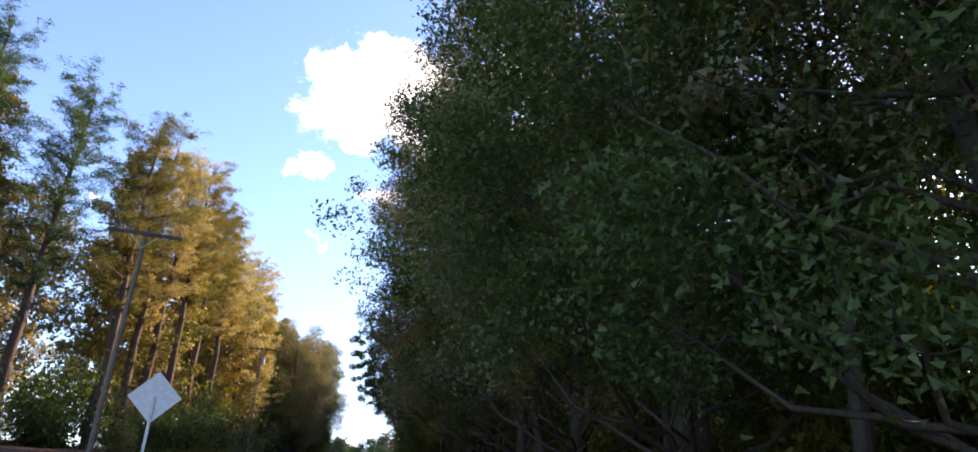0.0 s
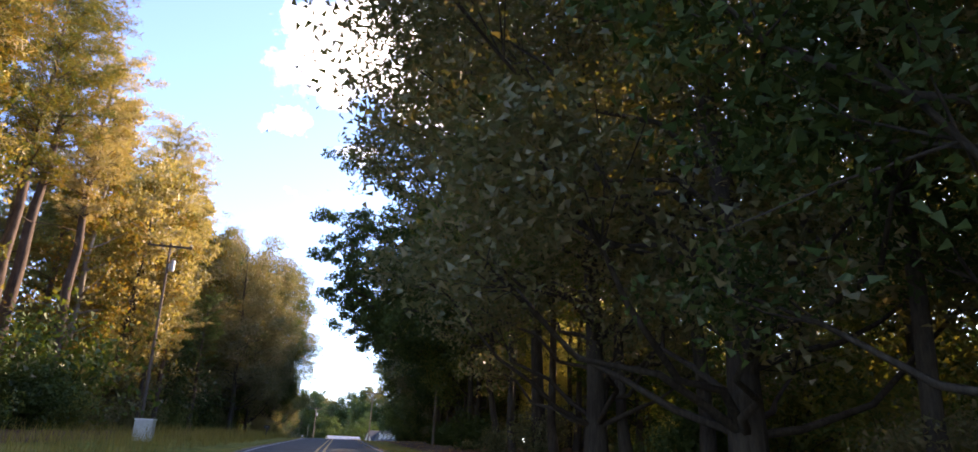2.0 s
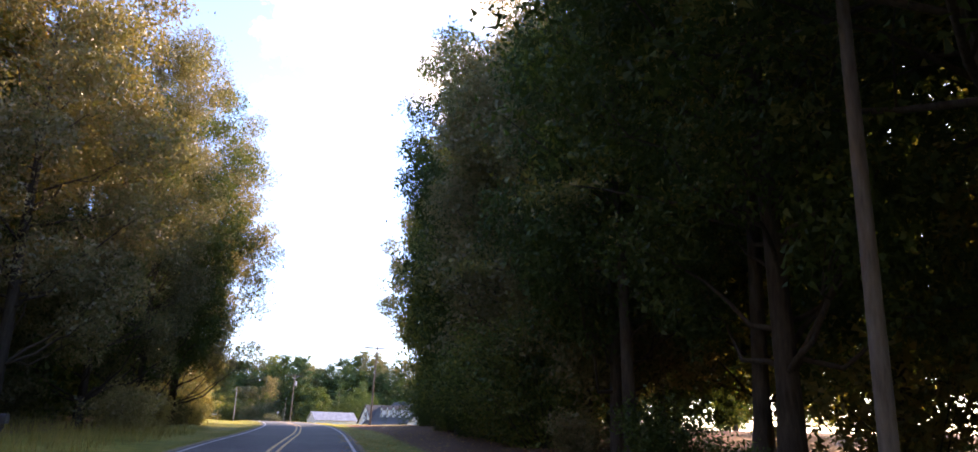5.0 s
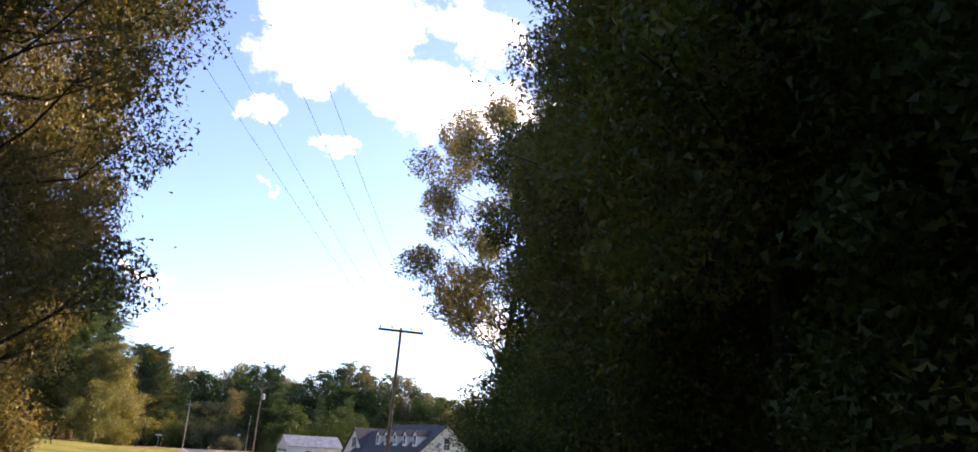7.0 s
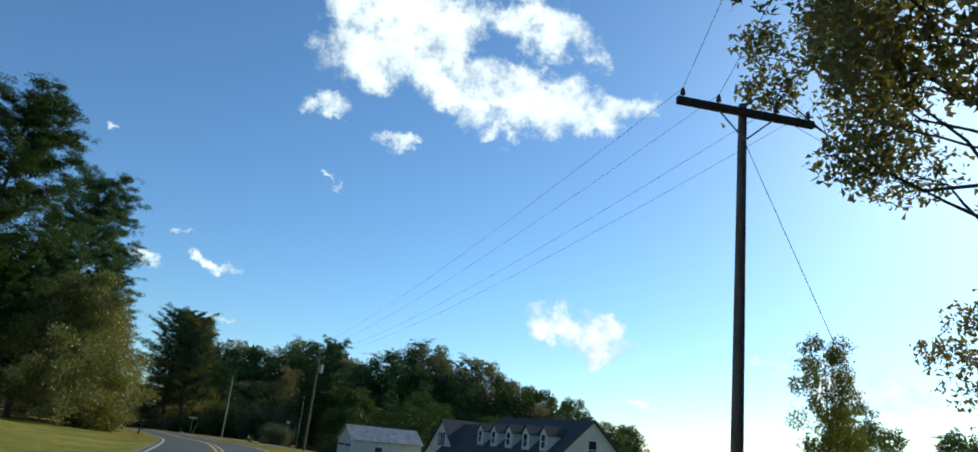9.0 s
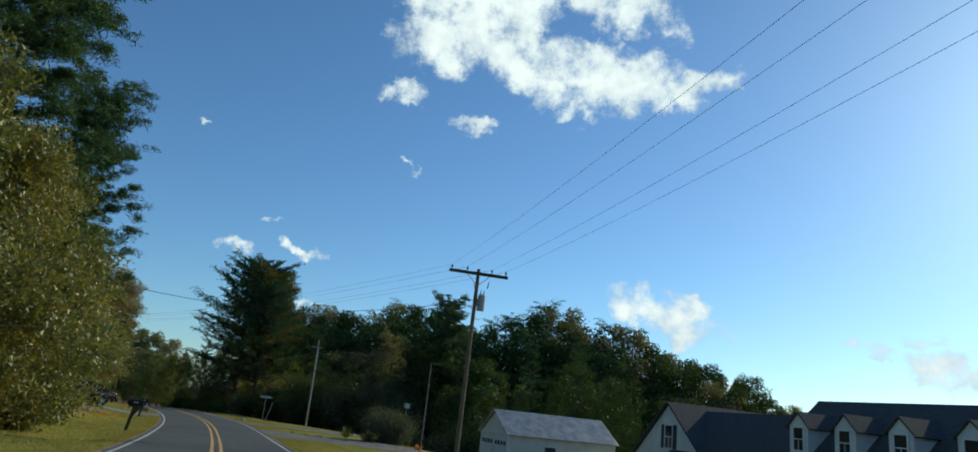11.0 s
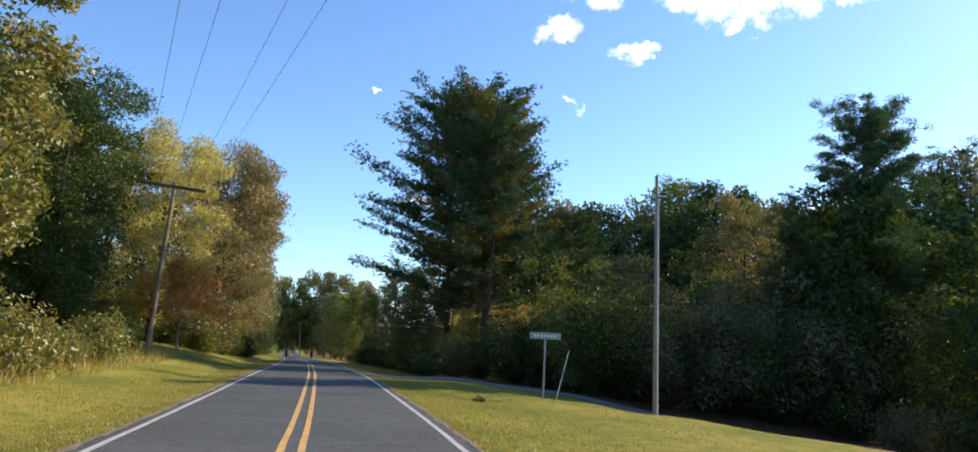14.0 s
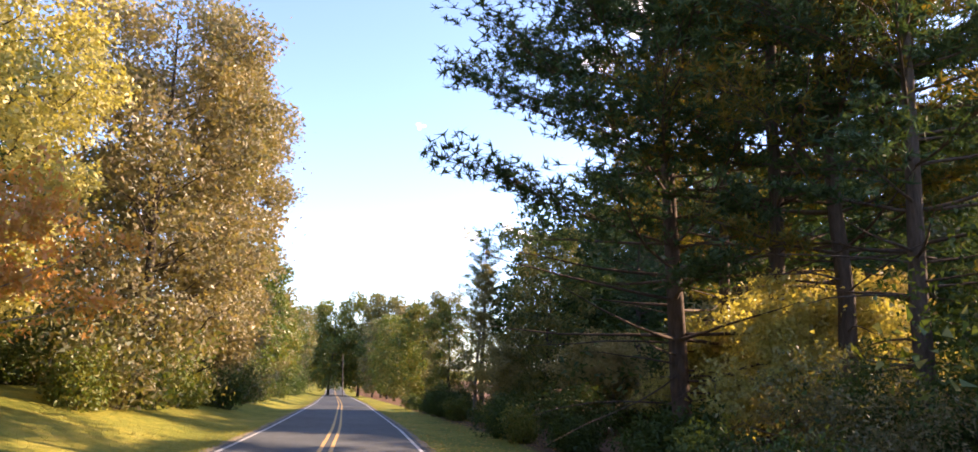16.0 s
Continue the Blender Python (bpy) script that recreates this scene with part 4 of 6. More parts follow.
plant_kind("thicket", shrub(33, 2.6, 3.6, 3500, 0.2, 22), BARK, ("stem", "foliage"))
plant_kind("fill", shrub(36, 2.4, 5.5, 17000, 0.13, 40), BARK, ("stem", "foliage"))
plant_kind("near_thicket", shrub(35, 2.2, 2.7, 6500, 0.15, 26), BARK, ("stem", "foliage"))
plant_kind("round_bush", shrub(34, 2.5, 2.3, 52000, 0.075, 80), BARK, ("stem", "foliage"))

LABELS = {
    "green": "tall green broad-leaved tree at the edge of the woods", "dark": "dark green tree standing in deep shade",
    "olive": "tall tree with leaves turning olive and yellow", "gold": "tall sunlit tree with golden autumn leaves",
    "yellow": "bright yellow autumn tree beside the road", "russet": "small tree with orange and russet autumn leaves",
    "tan": "tall tree with faded tan and orange leaves", "sage": "grey-green bush", "brown": "tall tree with brownish green autumn leaves", "pine": "tall dark green pine with a bare trunk",
    "oldpine": "sunlit pine with yellowing needles", "weed": "tangle of dry yellow roadside weeds"}
TREE_RS = random.Random(5)
FIRST = {}


def plant(key, leaf, x, y, z=None, size=1.0, turn=None, label="", group="roadside trees", name="tree", wide=1.0, category="tree"):
    """Stands one tree or shrub on the ground at x, y."""
    z = ground_at(x, y) if z is None else z
    turn = TREE_RS.uniform(0, 360) if turn is None else turn
    m = Matrix.Translation((x, y, z - 0.05)) @ pose(0, 0, 0, 0, 0, turn) @ Matrix.Diagonal((size * wide, size * wide, size, 1))
    if "pine" in key and name == "tree":
        name, category = "pine_tree", "pine tree"
    if (key, leaf, name) in FIRST:
        ob = copy_thing(FIRST[key, leaf, name], m)
        ob.matrix_basis = m
    else:
        meshes, bark, names = KINDS[key]
        ob = thing(name, LABELS[leaf], category, m, group)
        for me, mt, nm in zip(meshes, (bark, LEAF[leaf]), names):
            o = part(nm, me, mt, ob)
            o.material_slots[0].link = "OBJECT"
            o.material_slots[0].material = mt
        FIRST[key, leaf, name] = ob
    return tagged(ob, label or LABELS[leaf], category, group)


FAR = {}


def far_tree(key, leaf, x, y, z, size, turn, wide=1.0):
    """Notes a tree that nobody could pick out singly, for the joined far woods."""
    FAR.setdefault(leaf, []).append((key, np.array(Matrix.Translation((x, y, z - 0.05)) @ pose(0, 0, 0, 0, 0, turn) @ Matrix.Diagonal((size * wide, size * wide, size, 1)))))


def row(keys, leafs, s0, s1, gap, d, spread=1.6, size=(0.85, 1.15), group="woods along the road", name="tree", category="tree", seed=1, far=False):
    """A loose row of trees along the road, d metres to the right of its middle."""
    r = random.Random(seed)
    s = s0
    while s < s1:
        x, y, z = on_road(s, (d(s) if callable(d) else d) + r.uniform(-spread, spread))
        put = (r.choice(keys), r.choice(leafs), x, y, z, r.uniform(*size), r.uniform(0, 360))
        if far:
            far_tree(*put)
        else:
            plant(*put, group=group, name=name, category=category)
        s += gap * r.uniform(0.75, 1.25)


# left woods of the first stretch: set back at first, closer to the road further on
def left_edge(extra):
    return lambda s: extra - 9.0 * (1 - step(40, 62, s)) + 3.5 * step(105, 130, s)


row(["pine_b", "pine", "slim"], ["oldpine", "pine", "gold"], 30, 66, 5.0, left_edge(-17), 1.5, (0.98, 1.1), seed=21)
row(["slim", "pine_b", "tall_a", "slim", "pine"], ["gold", "gold", "olive", "oldpine", "brown"], 62, 124, 4.6, left_edge(-17.5), 1.2, (0.92, 1.06), seed=3)
row(["pine", "tall_b", "slim", "pine_b"], ["oldpine", "pine", "olive", "gold"], 20, 146, 6.6, left_edge(-22.5), 2.0, (0.9, 1.08), seed=4)
row(["back_a", "pine_back", "back_b"], ["olive", "brown", "dark", "gold"], 30, 146, 11.0, left_edge(-31), 3.0, (0.95, 1.15), seed=5, far=True)
row(["tall_b", "tall_a", "pine_b"], ["dark", "brown", "dark", "green"], 90, 122, 6.0, -14.2, 0.7, (0.45, 0.65), seed=24)
row(["near_thicket", "shrub_b"], ["green", "dark", "olive", "brown"], 8, 124, 4.6, left_edge(-15.0), 0.8, (0.8, 1.4), "undergrowth", "bush", "bush", 6)
row(["near_thicket", "shrub_b"], ["olive", "gold", "brown"], 126, 154, 3.6, -8.4, 0.8, (0.7, 1.1), "undergrowth", "bush", "bush", 61)
row(["thicket"], ["dark", "brown", "green"], 20, 150, 7.0, left_edge(-18), 2.0, (1.1, 1.9), "undergrowth", "bush", "bush", 7)


def edge(extra):
    """The right woods fall back from the road towards the house."""
    return lambda s: extra + 1.0 * step(92, 118, s) + 8.0 * step(138, 166, s)


# right woods of the first stretch, with a sunlit clearing behind them halfway
row(["high"], ["green", "olive", "olive", "brown"], -8, 152, 6.0, edge(10.2), 1.0, (0.8, 0.98), seed=8)
row(["high", "tall_a", "tall_b"], ["dark", "green", "olive", "dark"], -4, 72, 6.4, edge(18.3), 1.4, (0.6, 0.8), seed=9)
row(["high"], ["olive", "yellow", "green"], 75, 95, 5.0, edge(16), 1.6, (0.8, 1.0), seed=91)
row(["high", "tall_a", "tall_b"], ["dark", "green", "olive"], 97, 164, 6.4, edge(16.5), 1.4, (0.95, 1.1), seed=92)
row(["back_a", "back_b", "tall_a"], ["dark", "green", "dark", "olive"], -4, 72, 6.6, edge(25), 2.0, (0.8, 0.95), seed=10, far=True)
row(["back_a", "back_b", "tall_a"], ["dark", "green", "olive"], 107, 160, 6.6, edge(22), 2.0, (1.0, 1.2), seed=93, far=True)
row(["back_a", "back_b", "pine_back"], ["dark", "green", "brown"], -4, 70, 8.5, edge(33), 3.0, (1.05, 1.25), seed=11, far=True)
row(["back_a", "back_b", "pine_back"], ["dark", "green", "brown"], 124, 158, 8.5, edge(30), 3.0, (1.05, 1.25), seed=94, far=True)
row(["hill", "hill_b"], ["dark", "olive", "dark"], 4, 66, 6.0, edge(22), 2.0, (0.55, 0.8), seed=16, far=True)
row(["hill", "hill_b"], ["dark", "olive", "dark"], 100, 152, 6.0, edge(19), 2.0, (0.55, 0.8), seed=95, far=True)
row(["fill"], ["dark", "green", "dark"], 116, 160, 3.4, edge(10.5), 1.0, (0.8, 1.25), "undergrowth", "bush", "bush", 14)
row(["dense"], ["dark", "green", "brown"], 112, 152, 6.0, edge(11.5), 0.8, (0.95, 1.15), seed=15)
row(["near_thicket", "shrub_b"], ["dark", "green", "brown"], 26, 154, 7.5, edge(10), 1.0, (0.4, 0.85), "undergrowth", "bush", "bush", 12)
row(["thicket"], ["green", "dark", "olive", "green", "dark"], 0, 70, 5.0, edge(17.5), 3.0, (0.9, 1.5), "undergrowth", "bush", "bush", 13)
row(["thicket"], ["yellow", "olive", "green"], 74, 104, 2.4, edge(21), 6.0, (0.8, 1.3), "undergrowth", "bush", "bush", 96)
row(["maple"], ["yellow", "olive", "green"], 74, 106, 3.0, edge(24), 4.0, (0.9, 1.5), "yellow undergrowth", seed=97)
row(["hill", "hill_b"], ["olive", "green", "yellow"], 78, 150, 5.0, 44, 3.0, (0.5, 0.62), seed=98, far=True)
row(["thicket"], ["dark", "green", "dark"], 4, 70, 3.6, edge(29), 2.0, (1.3, 1.9), "undergrowth", "bush", "bush", 17)


def stand(key, leaf, s, d, size=1.0, **more):
    x, y, z = on_road(s, d)
    return plant(key, leaf, x, y, z, size, **more)


# oaks that reach out over the road
for s, d, key, lf, sz, wd in ((8, 9.6, "edge_oak", "dark", 1.0, 1.0), (18.5, 9.2, "edge_oak", "dark", 1.04, 1.0), (28, 9.0, "edge_oak", "brown", 1.0, 1.0), (38, 8.8, "edge_oak", "dark", 1.04, 1.02), (47, 8.6, "edge_oak", "brown", 1.08, 1.1), (56, 8.8, "edge_oak", "brown", 1.05, 1.08), (65, 9.6, "tall_oak", "green", 1.05, 1.0), (84, 10.4, "oak_b", "green", 0.95, 0.9),
                              (99, 10.5, "oak_b", "dark", 1.0, 0.85), (109, 11.2, "oak", "dark", 0.95, 0.8), (119, 11.2, "oak_b", "brown", 1.05, 0.88), (127, 10.8, "oak_b", "dark", 1.12, 0.9), (135, 11.2, "oak_b", "green", 1.12, 0.9), (143, 13.2, "oak_b", "brown", 1.08, 0.9), (150, 15.0, "oak_b", "green", 1.05, 0.9), (155.5, 16.4, "dense", "dark", 1.12, 1.0), (158, 23.5, "oak_b", "brown", 0.95, 0.9),
                              (118, -11.4, "oak_b", "brown", 1.0, 0.95), (126, -10.6, "edge_oak", "brown", 0.92, 0.75), (133, -9.6, "edge_oak", "dark", 0.98, 0.8), (140, -8.8, "edge_oak", "brown", 0.98, 0.86), (147, -10.0, "edge_oak", "brown", 0.9, 0.66), (153.5, -11.0, "dense", "brown", 0.85, 0.95),
                              (130, -17.0, "tall_a", "dark", 1.1, 1.2), (138, -17.0, "tall_b", "dark", 1.1, 1.2), (146, -17.0, "tall_a", "dark", 1.0, 1.2)):
    stand(key, lf, s, d, sz, wide=wd, label="broad oak reaching out over the road", group="oaks over the road")
for s, d, lf, sz in ((33, 8.6, "green", 1.0), (93, 10.4, "dark", 0.95)):
    stand("lean_oak", lf, s, d, sz, turn=heading(s) + 180, label="oak leaning over the road with long limbs", group="oaks over the road")
for s, d, lf, sz in ((72.5, 9.3, "dark", 1.0), (86, 9.8, "dark", 1.05)):
    stand("arm_oak", lf, s, d, sz, turn=heading(s) + 186, label="oak with long leafy limbs hanging over the road", group="oaks over the road")
for s, d, key, lf, sz in ((86, 16.5, "dense", "yellow", 0.5), (92, 18.5, "tall_b", "olive", 0.6), (97, 21, "dense", "yellow", 0.6), (84, 22, "tall_b", "olive", 0.55), (90, 26, "dense", "yellow", 0.6), (101, 27, "tall_b", "olive", 0.75), (80, 27, "tall_a", "olive", 0.6), (107, 31, "tall_b", "green", 0.8)):
    stand(key, lf, s, d, sz, wide=1.2, label="sunlit yellowing tree in a clearing of the woods", group="yellow undergrowth")
# the open oak at the end of the right woods, and the lower trees at its foot
stand("open_oak", "brown", 165.5, 16.7, 0.98, turn=heading(165) + 180, label="tall open oak with spreading bare-looking limbs", group="oaks over the road")
for s, d, key, lf, sz, wd in ((164, 18.0, "maple", "olive", 1.35, 1.0), (161, 16.5, "maple", "dark", 1.3, 1.0), (167, 20.5, "maple", "olive", 1.1, 1.0), (169, 23, "maple", "brown", 1.3, 0.9), (165, 23.5, "dense", "dark", 0.62, 0.9), (171, 27, "hill", "dark", 0.5, 0.9), (180.4, 25.2, "tall_b", "green", 0.42, 0.75), (183, 28.5, "tall_a", "olive", 0.28, 1.0)):
    stand(key, lf, s, d, sz, wide=wd, label="leafy tree at the end of the woods", group="edge trees")
# trees beyond the house and behind the field
for s, d, key, lf, sz in ((187, 34, "tall_b", "green", 0.36), (191, 38, "tall_a", "brown", 0.3), (176, 33, "back_b", "brown", 0.42), (184, 46, "back_a", "green", 0.42),
                          (172, 36, "back_b", "green", 0.5), (190, 58, "back_a", "dark", 0.5), (200, 66, "back_b", "green", 0.5), (180, 60, "back_b", "brown", 0.55), (210, 72, "back_a", "green", 0.5), (168, 44, "back_a", "dark", 0.7), (158, 42, "back_b", "dark", 0.8), (164, 56, "back_a", "dark", 0.8), (176, 70, "back_b", "green", 0.7), (188, 80, "back_a", "dark", 0.7)):
    stand(key, lf, s, d, sz, label="leafy tree at the edge of the yard", group="yard trees")
rb = random.Random(40)
for k in range(93):
    q, f = k % 3, (k // 3) / 30
    x0 = -103 + 110 * f + rb.uniform(-1.5, 1.5)
    tall = float(np.interp(x0, (-103, -90, -82, -74, -66, -58, -50, -40, -32, -24, -16, -8, 4), (23.0, 25.2, 26.0, 27.2, 25.5, 26.0, 27.8, 27.6, 26.0, 23.8, 21.5, 18.8, 14.0)))
    y0 = 325 - q * 9 + rb.uniform(-2, 2)
    low = ground_at(x0, y0)
    sz = (tall - low) * (1.0, 0.8, 0.5)[q] * rb.uniform(0.9, 1.06) / 17.0
    key = rb.choice(["hill", "hill_b", "hill", "hill_b", "hill", "hill_b", "hill", "pine_b"]) if q == 0 else rb.choice(["hill", "hill_b"])
    if key == "pine_b":
        plant(key, rb.choice(["pine", "dark"]), x0, y0, None, sz * 0.72, wide=1.6, group="woods behind the field")
    elif q == 0:
        plant(key, rb.choice(["dark", "dark", "green", "dark", "brown"]), x0, y0, None, sz, wide=0.85, group="woods behind the field")
    else:
        far_tree(key, rb.choice(["dark", "dark", "green", "dark", "brown"]), x0, y0, low, sz, rb.uniform(0, 360), (1.0, 1.05, 1.4)[q])
for k in range(24):
    plant("thicket", rb.choice(["dark", "green", "dark"]), -95 + 96 * k / 23 + rb.uniform(-2, 2), 300 + rb.uniform(-2, 2), None, rb.uniform(0.9, 1.4), wide=1.2, group="undergrowth", name="bush", category="bush")
# left side of the open stretch
for s, d, key, lf, sz, wd in ((237, -9.6, "round_pine", "pine", 0.85, 0.9), (230, -11.6, "round_pine", "pine", 1.08, 1.02), (249.5, -14.2, "round_pine", "pine", 0.8, 1.1), (216, -16.5, "round_pine", "dark", 1.15, 1.05), (223, -13.5, "round_pine", "pine", 0.8, 1.1), (225.5, -8.3, "low_oak", "olive", 0.9, 0.9), (216.5, -9.6, "low_oak", "olive", 1.05, 0.95), (221.5, -8.8, "low_oak", "olive", 0.95, 1.0), (243.6, -10.4, "low_oak", "olive", 0.5, 1.0), (247, -12.6, "low_oak", "olive", 0.7, 0.9), (235, -9.4, "low_oak", "olive", 0.8, 1.0), (229, -12.5, "low_oak", "gold", 0.9, 1.0), (240.5, -10.2, "low_oak", "olive", 0.72, 1.1), (244, -13, "low_oak", "olive", 1.0, 1.0), (219, -11, "low_oak", "olive", 0.95, 1.0),
                              (254, -15, "tall_b", "olive", 0.8, 1.1), (260, -14, "tall_a", "olive", 0.75, 1.1), (267, -15.5, "tall_b", "brown", 0.8, 1.1), (276, -13.5, "tall_a", "olive", 0.78, 1.1),
                              (283, -16.5, "tall_b", "olive", 0.72, 1.1), (290, -14.4, "dense", "dark", 0.8, 1.1), (294, -16.5, "tall_a", "dark", 0.7, 1.2), (298, -18, "tall_b", "dark", 0.86, 1.1),
                              (248, -23, "back_a", "dark", 0.85, 1.2), (258, -24, "back_b", "dark", 0.9, 1.2), (268, -25, "back_a", "dark", 0.9, 1.2), (279, -26, "back_b", "dark", 0.95, 1.2), (232, -18, "back_b", "dark", 0.75, 1.2), (222, -22, "back_a", "dark", 0.7, 1.2),
                              (290, -26, "back_a", "dark", 0.95, 1.2), (300, -26, "back_b", "dark", 0.95, 1.2), (311, -24, "back_a", "brown", 0.95, 1.2), (240, -26, "back_b", "dark", 0.85, 1.2)):
    stand(key, lf, s, d, sz, wide=wd, group="trees beside the lawn")
stand("dense", "yellow", 305, -12.0, 0.87, wide=1.12, label="tall yellow tree beside the mown lawn", group="trees beside the lawn")
stand("orange_maple", "russet", 301.5, -9.4, 1.0, label="small orange maple with a forked pale trunk", group="trees beside the lawn")
for s, d, key, lf, sz in ((315, -8.8, "dense", "tan", 1.0), (320.5, -8.3, "dense", "tan", 0.99), (328, -8.6, "tall_b", "tan", 0.84), (335, -10, "pine_b", "oldpine", 0.7), (341, -10, "tall_a", "brown", 0.72),
                          (350, -9.6, "tall_b", "green", 0.7), (361, -10, "back_a", "green", 0.75), (372, -9.5, "back_b", "brown", 0.75), (384, -9.5, "hill", "green", 0.75), (397, -9.5, "hill_b", "green", 0.8), (322, -20, "back_a", "dark", 0.9), (336, -20, "back_b", "dark", 0.9)):
    stand(key, lf, s, d, sz, wide=1.1, group="trees beside the lawn")
# right side of the last stretch
for s, d, key, lf, sz, tn in ((301.6, 10.4, "white_pine", "pine", 1.0, 40), (304.6, 13.4, "white_pine_b", "oldpine", 0.98, 200), (297.9, 11.3, "white_pine_b", "pine", 1.02, 80), (296.2, 11.6, "white_pine_b", "oldpine", 0.95, 310), (293.6, 11.4, "white_pine_b", "pine", 0.85, 150)):
    stand(key, lf, s, d, sz, turn=tn, wide=1.28 if key == "white_pine" else 1.05, label="large white pine with layered drooping branches", group="roadside pines")
for s, d, key, lf, sz in ((316, 10, "tall_b", "olive", 0.5), (316, 15, "pine_b", "pine", 0.5),
                          (324, 8.0, "slim", "gold", 0.4), (330, 9.5, "pine_b", "pine", 0.52), (338, 8.5, "tall_b", "green", 0.45), (347, 9, "tall_a", "brown", 0.5), (357, 8.5, "back_b", "green", 0.6),
                          (366, 8, "hill", "green", 0.62), (378, 8.5, "hill_b", "olive", 0.7), (392, 8.5, "hill", "green", 0.8), (408, 8.5, "hill_b", "green", 0.9), (424, 8.5, "hill", "brown", 0.95), (439, 7.5, "back_b", "green", 0.8),
                          (282, 40, "back_a", "dark", 0.66), (276, 38, "back_b", "dark", 0.66), (290, 36, "back_b", "dark", 0.62), (287, 30.5, "pine_b", "pine", 0.6), (308, 25, "hill", "dark", 0.5), (318, 23, "hill_b", "dark", 0.6), (313, 30, "hill_b", "dark", 0.6), (300, 28, "hill", "dark", 0.5), (285, 35, "round_pine", "pine", 1.0), (291, 30, "tall_b", "brown", 0.72), (286, 34, "hill", "dark", 0.95), (330, 18, "back_a", "green", 0.5),
                          (270, 40, "pine_back", "pine", 0.66), (263, 42, "back_a", "dark", 0.58), (258, 43, "back_b", "dark", 0.5), (268, 46, "pine_b", "pine", 0.58), (251, 47, "back_a", "dark", 0.42)):
    stand(key, lf, s, d, sz, group="roadside woods")
row(["near_thicket", "shrub_b", "near_thicket"], ["green", "dark", "dark", "dark"], 291, 350, 2.4, 7.6, 1.0, (0.4, 0.75), "undergrowth", "bush", "bush", 51)
row(["thicket"], ["dark", "dark", "brown"], 252, 320, 3.6, 30, 3.0, (0.7, 1.1), "undergrowth", "bush", "bush", 52)
row(["hill", "hill_b"], ["dark", "dark", "green"], 250, 300, 4.0, lambda s: 36 - 0.1 * (s - 250), 1.5, (0.5, 0.62), "woods behind the field", seed=56, far=True)
row(["back_a", "back_b"], ["green", "dark", "brown", "olive"], 440, 560, 9, 5, 9, (0.7, 0.9), "far woods", seed=53, far=True)
row(["back_a", "back_b"], ["green", "brown", "olive"], 405, 560, 11, -10, 2, (0.62, 0.8), "far woods", seed=54, far=True)
row(["thicket", "shrub_b"], ["brown", "green", "dark"], 310, 400, 4.5, -7.5, 1.0, (0.6, 1.0), "undergrowth", "bush", "bush", 55)
# shrubs
stand("round_bush", "sage", 243.3, 11.9, 0.9, label="large rounded grey-green bush beside the gravel", group="", name="bush", category="bush")
stand("shrub", "olive", 241.4, 10.2, 0.4, label="small variegated yellow-green shrub", group="", name="bush", category="bush")
def yucca(s, d, r, label):
    """A spiky rosette of stiff blades."""
    x, y, z = on_road(s, d)
    rs = np.random.RandomState(9)
    n = 90
    az, tilt = rs.uniform(0, 6.28, n), rs.uniform(0.15, 1.25, n)
    u = np.stack([np.cos(az) * np.sin(tilt), np.sin(az) * np.sin(tilt), np.cos(tilt)], 1) * (r * rs.uniform(0.7, 1.1, n))[:, None]
    w = np.stack([-np.sin(az), np.cos(az), np.zeros(n)], 1) * 0.035
    v = np.stack([-w * 0.6, u * 0.5 - w, u + np.array((0, 0, -0.08)) * tilt[:, None], u * 0.5 + w], 1).reshape(-1, 3)
    ob = thing("yucca", label, "plant", pose(x, y, z))
    part("blades", mesh_of("blades", v, np.arange(n * 4).reshape(-1, 4)), LEAF["green"], ob)
    part("crown", rod((0, 0, -0.1), (0, 0, 0.16), 0.09, 0.06, 8), BARK, ob)
    return ob


yucca(245.4, 9.6, 0.9, "dark green spiky yucca beside the gravel drive")
stand("shrub", "russet", 241, 13.6, 0.22, label="small reddish shrub beside the bush", group="", name="bush", category="bush")
stand("shrub_b", "green", 308, -8.6, 0.95, label="round clipped bush on the lawn", group="", name="bush", category="bush")
for s, d, k, lf, sz in ((258, -8.7, "near_thicket", "olive", 0.7), (262, -8.2, "shrub_b", "olive", 0.9), (266, -8.2, "shrub", "olive", 1.1), (255, -9.5, "near_thicket", "olive", 0.7), (270, -8.6, "shrub_b", "olive", 1.0),
                        (275, -8.5, "near_thicket", "olive", 0.5), (279, -8.6, "shrub_b", "olive", 0.9), (283, -9.2, "near_thicket", "olive", 0.45), (287, -9.8, "shrub_b", "green", 0.8), (324, -8, "shrub_b", "yellow", 0.9)):
    stand(k, lf, s, d, sz, label="weedy shrubs crowding the edge of the lawn", group="lawn edge shrubs", name="bush", category="bush")
for s, d, lf, sz in ((297.5, 11.5, "yellow", 0.75), (300, 14.5, "gold", 0.9), (303, 12.5, "yellow", 0.7), (305, 16.5, "yellow", 0.95), (310, 17.5, "gold", 1.0), (312, 12, "gold", 0.7), (319, 9, "gold", 0.7)):
    stand("maple", lf, s, d, sz, label="young tree with bright yellow leaves under the pines", group="yellow undergrowth")
